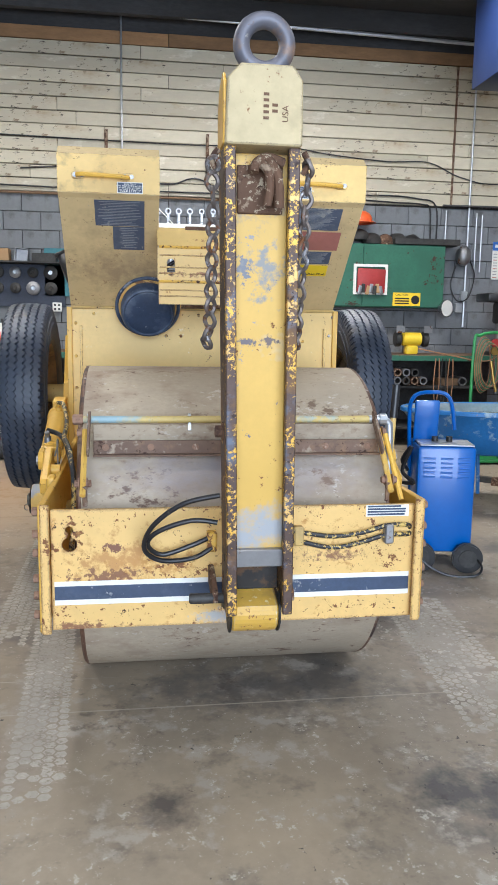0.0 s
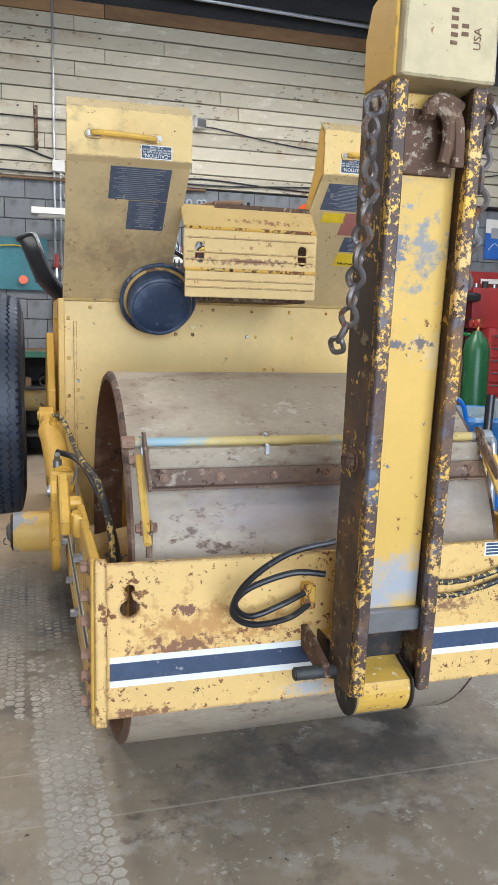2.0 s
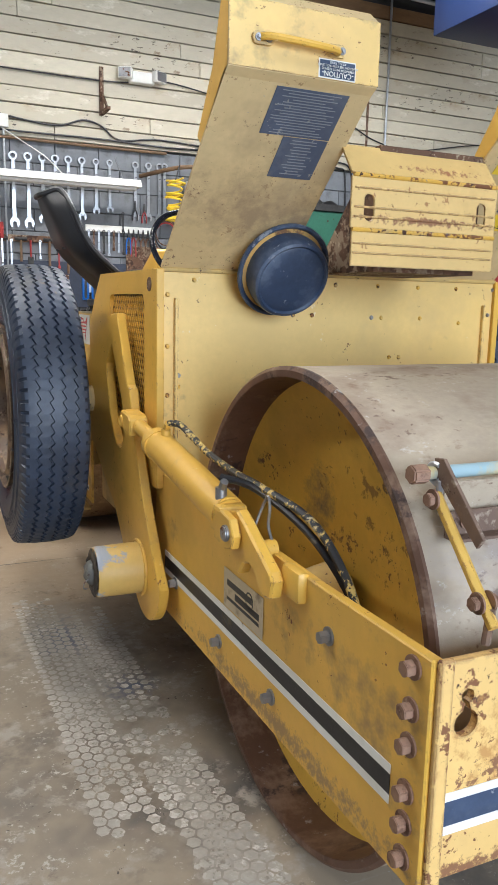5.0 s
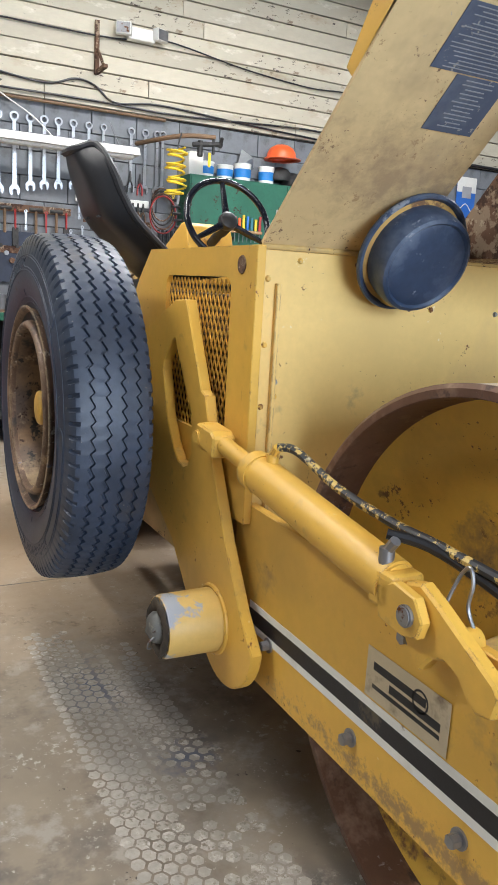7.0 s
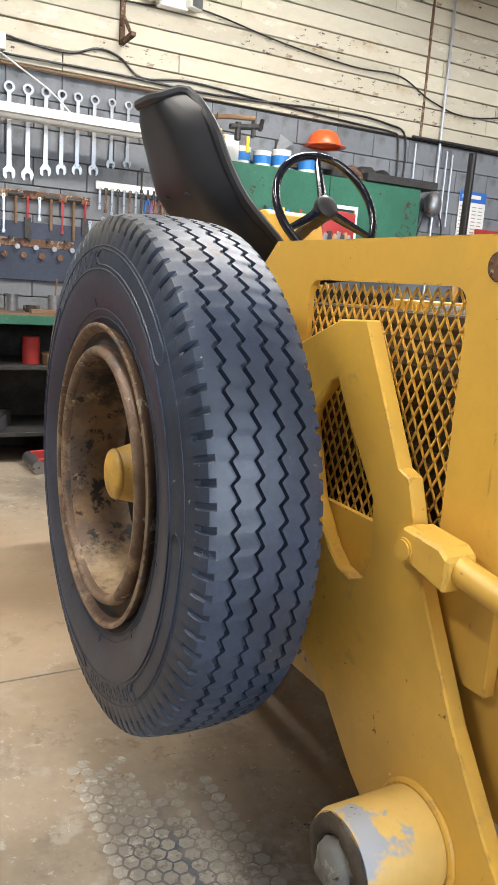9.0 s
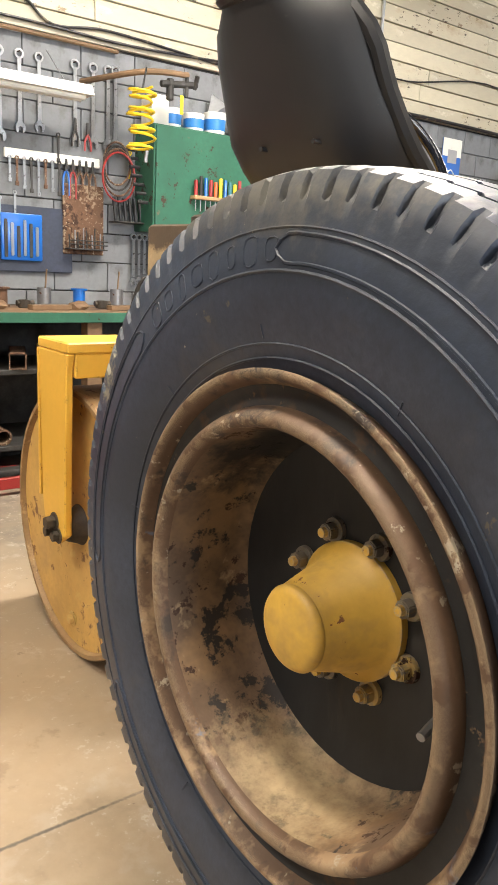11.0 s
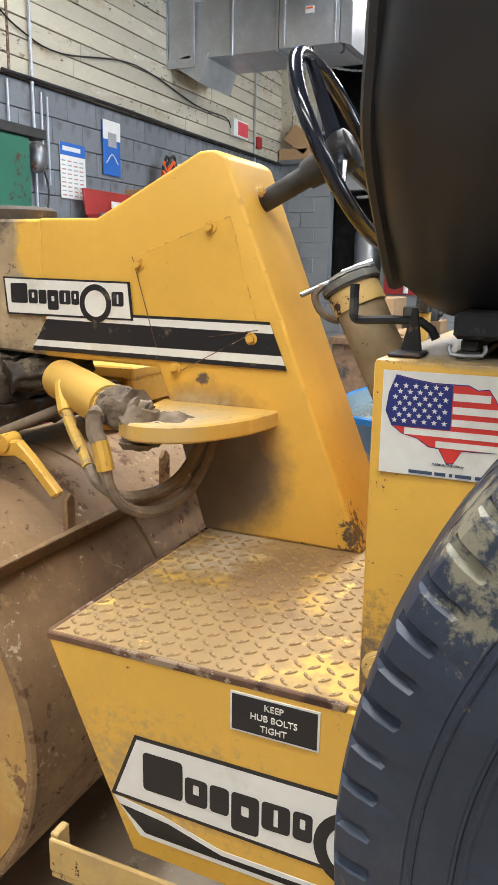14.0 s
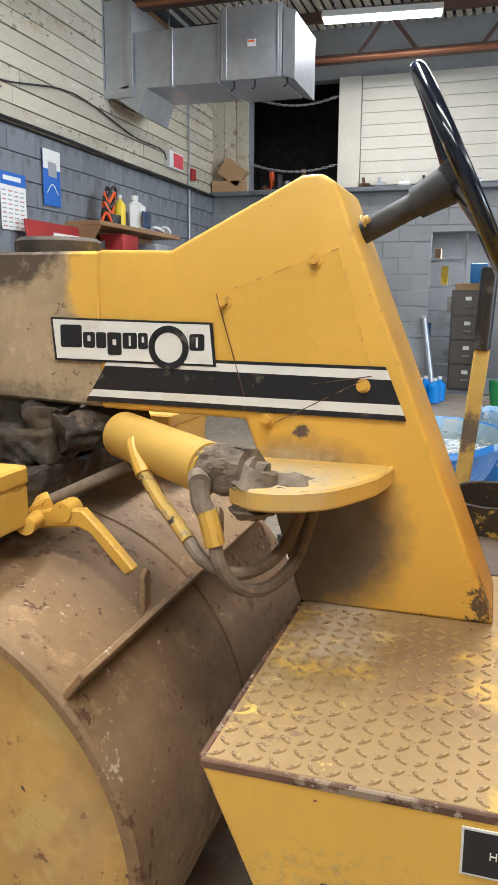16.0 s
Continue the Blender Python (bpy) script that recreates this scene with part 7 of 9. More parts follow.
def ceiling_light(x, y, z, length=2.4, turn=0):
    t = thing("ceiling_light", "long white fluorescent ceiling fixture, lit", "ceiling light", (x, y, z), "ceiling lights")
    t.rotation_euler = (0, 0, radians(turn))
    part("housing", plate([(-0.09, 0.0), (0.09, 0.0), (0.06, 0.07), (-0.06, 0.07)], "x", -length / 2, length / 2), "white", t)
    part("tube", join(rod((-length / 2 + 0.02, -0.035, -0.02), (length / 2 - 0.02, -0.035, -0.02), 0.018, n=10), rod((-length / 2 + 0.02, 0.035, -0.02), (length / 2 - 0.02, 0.035, -0.02), 0.018, n=10)), "tube", t)
    for e in (-0.4, 0.4):
        part("hanger", rod((e * length, 0, 0.07), (e * length, 0, CEIL - z), 0.004, n=6), "grey_steel", t)
    return t


ceiling_light(7.25, 6.6, 4.32, 1.25, 95)
for x, y, turn in LIGHTS:
    ceiling_light(x, y, 4.3, 2.4, turn)


# ---- small makers ----
def at(x, y, z):
    return Matrix.Translation((x, y, z))


def cable(name, pts, r, mat_, label, cat="cable"):
    o = part(name, tube(pts, r, 7), mat_)
    return tagged(o, label, cat)


def wrench(x, z, length, y=8.985):
    t = thing("wrench", "chrome combination wrench hung on the tool wall", "wrench", (x, y, z), "hung wrenches")
    k = length / 0.6
    r = 0.030 * k + 0.008
    part("ring_end", lathe([(-0.008, r), (0.008, r), (0.008, r * 0.6), (-0.008, r * 0.6)], (0, 0, 0), "y", 20, True), "chrome", t)
    part("shank", plate([(-0.011 * k - 0.003, -r * 0.9), (0.011 * k + 0.003, -r * 0.9), (0.014 * k + 0.003, -length + 0.06), (-0.014 * k - 0.003, -length + 0.06)], "y", -0.005, 0.005), "chrome", t)
    j = 0.042 * k
    c = -length + 0.02
    jaw = [(-0.4 * j, c + 1.25 * j), (-1.05 * j, c + 0.4 * j), (-1.0 * j, c - 0.45 * j), (-0.62 * j, c - 0.95 * j), (-0.38 * j, c - 0.8 * j), (-0.45 * j, c + 0.1 * j), (0.0, c + 0.35 * j), (0.42 * j, c + 0.15 * j), (0.5 * j, c - 0.85 * j), (0.8 * j, c - 0.75 * j), (1.05 * j, c - 0.2 * j), (1.0 * j, c + 0.5 * j), (0.4 * j, c + 1.25 * j)]
    part("jaw", plate(jaw, "y", -0.008, 0.008), "chrome", t)
    part("nail", rod((0, -0.02, r * 0.45), (0, 0.03, r * 0.45), 0.003, n=6), "rust", t)
    return t


def jar(x, y, z, r, h, mat_="white", lab="white plastic tub with a printed label", lid="white"):
    t = thing("tub", lab, "tub", (x, y, z))
    part("body", lathe([(0, 0), (0, r * 0.92), (h * 0.92, r), (h, r), (h, 0)], (0, 0, 0), "z", 24), mat_, t)
    part("rim", lathe([(h * 0.93, r * 1.05), (h * 1.0, r * 1.05), (h * 1.02, r), (h * 1.0, r * 0.9)], (0, 0, 0), "z", 24), lid, t)
    part("label_band", lathe([(h * 0.2, r * 0.965), (h * 0.2, r * 0.975), (h * 0.7, r * 1.0), (h * 0.7, r * 0.985)], (0, 0, 0), "z", 24), "bluetub", t)
    return t


def bottle(x, y, z, r, h, mat_, lab, capm="white", square=False):
    t = thing("bottle", lab, "bottle", (x, y, z))
    part("body", lathe([(0, 0), (0, r), (h * 0.68, r), (h * 0.8, r * 0.55), (h * 0.84, r * 0.3), (h * 0.9, r * 0.3)], (0, 0, 0), "z", 6 if square else 18), mat_, t)
    part("cap", rod((0, 0, h * 0.88), (0, 0, h), r * 0.36, n=12), capm, t)
    return t


def crate(name, lab, cat, x0, x1, y0, y1, z0, z1, mat_, bev=0.004, group=""):
    t = thing(name, lab, cat, ((x0 + x1) / 2, (y0 + y1) / 2, z0), group)
    part("body", box(-(x1 - x0) / 2, (x1 - x0) / 2, -(y1 - y0) / 2, (y1 - y0) / 2, 0, z1 - z0, bev), mat_, t)
    return t


# ---- north wall: conduits, cables, fixtures ----
for x, z0, z1, r in ((-0.51, 1.3, CEIL, 0.012), (-0.45, 1.3, 2.85, 0.010), (3.53, 1.35, 4.7, 0.013), (3.63, 2.0, 2.68, 0.009), (3.70, 2.0, 2.66, 0.009), (7.74, 2.0, 4.5, 0.012), (3.25, 1.9, 2.7, 0.01)):
    tagged(part("conduit", tube([(x, 8.975, z0), (x, 8.975, z1)], r, 8, 0), "galv"), "thin galvanised conduit on the wall", "conduit", group="wall conduits")
tagged(part("ceiling_pipe", tube([(-4, 8.8, 4.62), (-1.7, 8.8, 4.59), (3.5, 8.8, 4.48), (8.6, 8.8, 4.40)], 0.022, 8, 0), "galv"), "long pale pipe under the ceiling", "pipe")
cable("cable", [(-1.6, 8.985, 2.98), (-0.9, 8.985, 3.02), (-0.5, 8.985, 2.92), (0.0, 8.985, 2.87), (0.25, 8.985, 2.94), (0.42, 8.985, 2.91), (0.6, 8.985, 2.80), (1.0, 8.985, 2.84), (1.8, 8.985, 2.80), (2.6, 8.985, 2.77), (2.95, 8.985, 2.76), (3.05, 8.985, 2.70), (3.07, 8.985, 2.3)], 0.009, "blackvinyl", "black cable sagging along the boards")
cable("cable", [(-1.9, 8.98, 2.80), (-0.6, 8.98, 2.785), (0.4, 8.98, 2.79), (1.2, 8.98, 2.78), (2.4, 8.98, 2.84), (2.9, 8.98, 2.82), (3.12, 8.98, 2.74), (3.14, 8.98, 2.3)], 0.009, "blackvinyl", "black cable run above the block courses")
cable("cable", [(-1.9, 8.98, 3.32), (0.4, 8.98, 3.30), (1.0, 8.98, 3.37), (1.8, 8.98, 3.27), (2.5, 8.98, 3.22), (3.0, 8.98, 3.23), (3.4, 8.98, 3.08), (3.9, 8.98, 3.02), (5.0, 8.98, 3.18), (6.2, 8.98, 3.05), (6.9, 8.98, 3.05), (7.05, 8.98, 2.96)], 0.007, "blackvinyl", "thin dark cable across the cream boards")
cable("cable", [(-0.47, 8.97, 2.80), (-0.30, 8.95, 2.70), (-0.1, 8.93, 2.58), (0.05, 8.85, 2.42)], 0.006, "white", "thin white lamp cord on the wall")
cable("conduit_run", [(-1.9, 8.97, 2.725), (1.05, 8.97, 2.72)], 0.014, "wood", "brown pipe along the block top", "pipe")
cable("cable_run", [(3.2, 8.97, 2.75), (4.6, 8.96, 2.755), (5.8, 8.96, 2.745), (7.2, 8.96, 2.745), (8.6, 8.96, 2.74)], 0.016, "blackvinyl", "bundle of dark cables along the block top")
tagged(part("joint_strip", box(3.30, 3.325, WALL_Y - 0.021, WALL_Y - 0.008, 2.75, 4.3, 0), "rust"), "dark stained seam in the boards", "seam", kind="structure")
jb = crate("junction_box", "white electrical box on the wall conduit", "junction box", -0.53, -0.41, 8.93, 8.985, 2.80, 2.91, "white")
for x in (-0.68, 0.43):
    b = thing("shelf_bracket", "rusty steel angle bracket on the boards", "bracket", (x, 9.0, 3.0), "shelf brackets")
    part("upright", box(-0.018, 0.018, -0.03, 0.0, 0.0, 0.42, 0.002), "rust", b)
    part("arm", box(-0.018, 0.018, -0.28, -0.0, 0.0, 0.03, 0.002), "rust", b)
    part("brace", rod((0, -0.22, 0.03), (0, -0.03, 0.20), 0.013, n=6), "rust", b)
fl = thing("floodlight", "white twin-head emergency floodlight on the wall", "floodlight", (0.80, 8.97, 3.36))
part("body", box(-0.12, 0.12, -0.06, 0.03, -0.05, 0.05, 0.015), "white", fl)
for e in (-1, 1):
    hd = part("head", moved(box(-0.065, 0.065, -0.04, 0.03, -0.05, 0.05, 0.01), at(e * 0.16, -0.05, 0.02) @ Matrix.Rotation(radians(25 * e), 4, "Z")), "white", fl)
    part("lens", moved(box(-0.055, 0.055, -0.045, -0.041, -0.04, 0.04, 0.0), at(e * 0.16, -0.05, 0.02) @ Matrix.Rotation(radians(25 * e), 4, "Z")), "grey_steel", hd)
sl = thing("strip_light", "unlit white strip light hung over the bench", "strip light", (0.0, 8.68, 2.34))
part("housing", plate([(-0.09, 0.0), (0.09, 0.0), (0.05, 0.065), (-0.05, 0.065)], "x", -0.74, 0.70), "white", sl)
part("tube", rod((-0.68, -0.03, -0.012), (0.66, -0.03, -0.012), 0.016, n=8), "white", sl)
part("tube", rod((-0.68, 0.03, -0.012), (0.66, 0.03, -0.012), 0.016, n=8), "white", sl)
for e in (-0.6, 0.55):
    part("hanger", rod((e, 0.0, 0.06), (e, 0.30, 0.30), 0.003, n=6), "grey_steel", sl)

# hung wrenches, longest first
for i, x in enumerate((-0.377, -0.247, -0.119, -0.005, 0.113, 0.238, 0.37, 0.499, 0.746, 0.875, 0.985, 1.03)):
    wrench(x, 2.575 + 0.002 * i, (0.60, 0.60, 0.56, 0.54, 0.53, 0.52, 0.46, 0.44, 0.50, 0.50, 0.50, 0.50)[i], 8.985 - 0.02 * (i == 11))

# tool rails and hanging tools
tool_cols = ["chrome", "rust", "dark", "red", "chrome", "wood", "blue", "dark", "chrome", "rust", "orange"]


def hung_tool(x, z, length, mat_, kind, y=8.97):
    t = thing(kind, {"hammer": "hammer with a wooden handle hung on a rail", "pliers": "pair of pliers with coated handles hung on a rail", "small_wrench": "small wrench hung on the tool rail", "file": "old file hung on the tool rail", "brush": "paint brush hung on a nail"}[kind], kind.replace("_", " "), (x, y, z), "hung tools")
    if kind == "hammer":
        part("handle", rod((0, 0, -length), (0, 0, 0.0), 0.012, n=8), "wood", t)
        part("head", rod((-0.055, 0, 0.005), (0.055, 0, 0.005), 0.016, n=8), "dark", t)
    elif kind == "pliers":
        for e in (-1, 1):
            part("handle", tube([(0, 0, -0.05), (e * 0.02, 0, -0.1), (e * 0.022, 0, -length)], 0.007, 6, 3), mat_, t)
        part("jaws", plate([(-0.012, -0.06), (0.012, -0.06), (0.006, 0.02), (-0.006, 0.02)], "y", -0.006, 0.006), "dark", t)
    elif kind == "brush":
        part("handle", rod((0, 0, -length * 0.55), (0, 0, 0), 0.009, n=8), "red", t)
        part("bristles", box(-0.025, 0.025, -0.008, 0.008, -length, -length * 0.5, 0.003), "dark", t)
    else:
        part("bar", plate([(-0.006, -length), (0.006, -length), (0.008, -0.02), (-0.008, -0.02)], "y", -0.003, 0.003), mat_, t)
        part("eye", lathe([(-0.004, 0.014), (0.004, 0.014), (0.004, 0.007), (-0.004, 0.007)], (0, 0, -0.012), "y", 12, True), mat_, t)
        part("jaw", box(-0.013, 0.013, -0.004, 0.004, -length - 0.025, -length + 0.002, 0.003), mat_, t)


def rail(x0, x1, z, mat_="wood"):
    t = thing("tool_rail", "grimy timber tool rail with nails", "tool rail", ((x0 + x1) / 2, 8.985, z), "tool rails")
    part("board", box(-(x1 - x0) / 2, (x1 - x0) / 2, -0.012, 0.012, -0.03, 0.03, 0.003), mat_, t)


rail(-0.55, 0.22, 1.86, "rust")
rail(0.26, 0.92, 1.99, "white")
rail(-0.55, 0.1, 1.52, "rust")
for i in range(9):
    hung_tool(-0.5 + i * 0.085, 1.85, rng.uniform(0.14, 0.3), rng.choice(tool_cols), ("hammer", "file", "hammer", "brush", "small_wrench")[i % 5])
for i in range(13):
    hung_tool(0.29 + i * 0.048, 1.975, 0.14 + 0.014 * (i % 5) + 0.004 * i, ("chrome", "rust", "chrome", "dark")[i % 4] if i < 8 else ("blue", "red", "rust", "rust", "rust")[i - 8], "small_wrench" if i < 8 else "pliers")
for i, (x, z, m_, k) in enumerate(((0.74, 2.24, "dark", "pliers"), (0.83, 2.22, "red", "pliers"), (0.62, 2.15, "dark", "file"), (1.15, 2.1, "bright_yellow", "file"), (0.22, 1.72, "chrome", "small_wrench"), (0.32, 1.76, "chrome", "small_wrench"))):
    hung_tool(x, z, 0.16, m_, k)
bh = thing("tool_board", "dark blue tool board with hung sockets", "tool board", (0.0, 9.0, 1.25))
part("board", box(-0.55, 0.72, -0.02, 0.0, 0.0, 0.42, 0.003), "dark_blue", bh)
for i in range(14):
    part("socket", rod((-0.5 + 0.045 * i, -0.05, 0.30 - 0.06 * (i % 3)), (-0.5 + 0.045 * i, -0.02, 0.30 - 0.06 * (i % 3)), 0.015 + 0.004 * (i % 3), n=12), ("dark", "grey_steel", "rust")[i % 3], bh)
wb = thing("wrench_set", "bright blue holder with small tools", "tool holder", (0.36, 8.97, 1.32))
part("back", box(-0.14, 0.14, -0.012, 0.012, 0.0, 0.30, 0.01), "blue", wb)
for i in range(6):
    part("tool", plate(rounded(-0.12 + 0.042 * i, -0.10 + 0.042 * i, 0.02 + 0.01 * (i % 2), 0.26 - 0.02 * (i % 3), 0.008), "y", -0.022, -0.013), ("dark", "chrome")[i % 2], wb)
rk = thing("bit_rack", "rusty wire rack holding drill bits", "rack", (0.80, 8.94, 1.42))
part("board", box(-0.15, 0.15, 0.03, 0.05, -0.04, 0.42, 0.004), "rust", rk)
part("tray", join(box(-0.14, 0.14, -0.06, 0.03, -0.01, 0.0, 0.002), rod((-0.14, -0.06, 0.05), (0.14, -0.06, 0.05), 0.004, n=6), rod((-0.14, -0.06, 0.025), (0.14, -0.06, 0.025), 0.004, n=6)), "dark", rk)
for i in range(13):
    part("bit", rod((-0.125 + 0.021 * i, -0.02 + 0.01 * (i % 2), 0.0), (-0.125 + 0.021 * i, -0.01, 0.09 + 0.03 * ((i * 7) % 4) / 2), 0.005, n=6), ("dark", "rust", "grey_steel")[i % 3], rk)
hc = thing("hose_coil", "coil of brown welding hose hung on a hook", "hose", (1.03, 8.93, 2.0))
for i in range(4):
    part("loop", tube([(0.10 * math.cos(a) * (1 + 0.08 * i), -0.01 * i, 0.14 * math.sin(a) * (1 + 0.05 * i) - 0.03 * i) for a in [2 * math.pi * k / 10 for k in range(10)]], 0.007, 6, 3, True), ("rust", "dark", "rust", "red")[i], hc)
yc = thing("air_hose_arm", "wooden wall arm with fittings and a yellow coiled air hose", "air hose", (0.99, 8.52, 2.0))
pts = []
for i in range(11 * 10):
    a = 2 * math.pi * i / 10
    rr_ = 0.075 + 0.012 * math.sin(i * 0.37)
    pts.append((rr_ * math.cos(a) + 0.01 * math.sin(i * 0.1), rr_ * math.sin(a), 0.44 - 0.0036 * i - 0.02 * math.sin(i * 0.21)))
part("coil", tube(pts, 0.0085, 6, 1), M["bright_yellow"], yc)
part("strap", rod((0.0, 0.0, 0.40), (0.06, 0.05, 0.56), 0.006, n=6), "black", yc)
part("fitting", rod((0.0, -0.06, -0.03), (0.01, -0.06, 0.04), 0.013, n=8), "grey_steel", yc)
SH = Matrix.Translation((0.11, 0.08, 0.48))
part("arm", moved(tube([(-0.30, 0.42, 0.02), (-0.05, 0.0, 0.06), (0.25, -0.05, 0.08)], 0.020, 8), SH), "wood", yc)
for p, q, r in (((0.12, -0.04, 0.04), (0.12, -0.04, -0.09), 0.025), ((0.05, -0.04, 0.0), (0.32, -0.05, 0.03), 0.022), ((0.24, -0.05, 0.08), (0.24, -0.05, -0.06), 0.014), ((0.30, -0.05, 0.0), (0.30, -0.09, 0.08), 0.016)):
    part("pipe_fitting", moved(rod(p, q, r, n=10, bev=0.004), SH), "dark", yc)
part("tag", moved(box(0.19, 0.215, -0.06, -0.05, -0.17, -0.05, 0.003), SH), "bright_yellow", yc)
pb = thing("pegboard", "teal pegboard with saws and small tools", "pegboard", (-0.95, 8.97, 1.62))
part("board", box(-0.42, 0.36, 0.0, 0.02, 0.0, 0.52, 0.003), "teal", pb)
sw_ = thing("hacksaw", "hacksaw with a yellow handle hung on the pegboard", "hacksaw", (-0.78, 8.95, 1.98))
part("frame", tube([(-0.28, 0, -0.02), (-0.28, 0, 0.07), (0.0, 0, 0.07), (0.02, 0, 0.0)], 0.006, 6, 2), "bright_yellow", sw_)
part("handle", plate(rounded(0.0, 0.07, -0.10, 0.05, 0.02), "y", -0.012, 0.012, [rounded(0.02, 0.05, -0.07, 0.02, 0.012)]), "bright_yellow", sw_)
tm = thing("tape_reel", "small orange tape reel on the pegboard", "tape measure", (-0.83, 8.95, 1.72))
part("reel", rod((0, -0.03, 0), (0, 0.015, 0), 0.045, n=18, bev=0.006), "orange", tm)
lv = thing("clamp", "red-handled clamp hung beside the pegboard", "clamp", (-0.5, 8.93, 1.75))
part("bar", box(-0.01, 0.01, -0.01, 0.01, -0.3, 0.15, 0.002), "chrome", lv)
part("grip", rod((0, 0, 0.1), (0, 0, 0.24), 0.018, n=10), "red", lv)
part("foot", box(-0.04, 0.04, -0.02, 0.02, -0.34, -0.24, 0.006), "grey_steel", lv)

# left shelf with machine parts
sh = thing("parts_shelf", "dark shelf with gears, boxes and cans", "shelf", (-1.7, 8.85, 1.98))
part("board", box(-0.7, 0.52, -0.12, 0.14, -0.02, 0.0, 0.003), "dark", sh)
part("back", box(-0.7, 0.55, 0.12, 0.14, -0.48, -0.02, 0.003), "dark_blue", sh)
for i in range(10):
    gx, gz = -0.36 + 0.19 * (i % 5), -0.11 - 0.17 * (i // 5)
    g = thing("gear_wheel", "greasy steel gear hung on the board", "gear", (-1.7 + gx, 8.94, 1.98 + gz), "hung gears")
    rr_ = 0.075 - 0.006 * (i % 4)
    part("gear", lathe([(-0.02, rr_ * 0.3), (-0.035, rr_ * 0.35), (-0.03, rr_ * 0.7), (-0.02, rr_), (0.02, rr_), (0.02, rr_ * 0.3)], (0, 0, 0), "y", 28, True), ("dark", "dark", "grey_steel")[i % 3], g)
    part("bore", rod((0, -0.04, 0), (0, 0.02, 0), rr_ * 0.3, n=14), ("chrome", "grease")[i % 2], g)
crate("carton", "opened cardboard carton on the parts shelf", "carton", -1.95, -1.72, 8.78, 8.97, 1.98, 2.11, "card")
tr_ = thing("metal_tray", "dark open metal box on the parts shelf", "tray", (-1.35, 8.87, 1.98))
part("tray", join(box(-0.13, 0.13, -0.08, 0.08, 0.0, 0.008, 0), box(-0.13, 0.13, -0.08, -0.07, 0.0, 0.09, 0.002), box(-0.13, 0.13, 0.07, 0.08, 0.0, 0.09, 0.002), box(-0.13, -0.12, -0.08, 0.08, 0.0, 0.09, 0.002), box(0.12, 0.13, -0.08, 0.08, 0.0, 0.09, 0.002)), "dark", tr_)
b2 = thing("metal_box", "grey steel box lying open on the shelf", "box", (-1.60, 8.87, 1.98))
part("box", moved(join(box(-0.07, 0.07, -0.06, 0.06, 0, 0.006, 0), box(-0.07, -0.062, -0.06, 0.06, 0, 0.14, 0.001), box(0.062, 0.07, -0.06, 0.06, 0, 0.14, 0.001), box(-0.07, 0.07, 0.05, 0.06, 0, 0.14, 0.001), box(-0.07, 0.07, -0.06, 0.06, 0.132, 0.14, 0.001)), Matrix.Rotation(radians(6), 4, "Y")), "grey_steel", b2)
oc = thing("outlet", "white four-way socket on the wall", "outlet", (-1.24, 8.96, 1.50))
part("plate", box(-0.05, 0.05, -0.012, 0.02, -0.05, 0.05, 0.006), "white", oc)
for e in ((-0.022, -0.022), (0.022, -0.022), (-0.022, 0.022), (0.022, 0.022)):
    part("socket", rod((e[0], -0.014, e[1]), (e[0], -0.011, e[1]), 0.013, n=12), "black", oc)

# workbench
bench = thing("workbench", "cluttered grimy workbench with a green front edge", "workbench", (0, 8.62, 0))
part("top", box(-3.0, 3.9, -0.35, 0.38, 0.985, 1.035, 0.006), "wood", bench)
part("edge_strip", box(-3.0, 3.9, -0.356, -0.35, 0.97, 1.03, 0.002), "green", bench)
for x in (-2.8, -0.9, 0.56, 2.2, 3.8):
    part("leg", box(x - 0.05, x + 0.05, -0.33, -0.23, 0, 0.985, 0.004), "wood", bench)
part("lower_shelf", box(-3.0, 3.9, -0.30, 0.38, 0.66, 0.69, 0.003), "dark", bench)
part("floor_shelf", box(-3.0, 3.9, -0.30, 0.38, 0.20, 0.23, 0.003), "dark", bench)
part("back_panel", box(-3.0, 3.9, 0.36, 0.38, 0.0, 0.985, 0), "dark", bench)
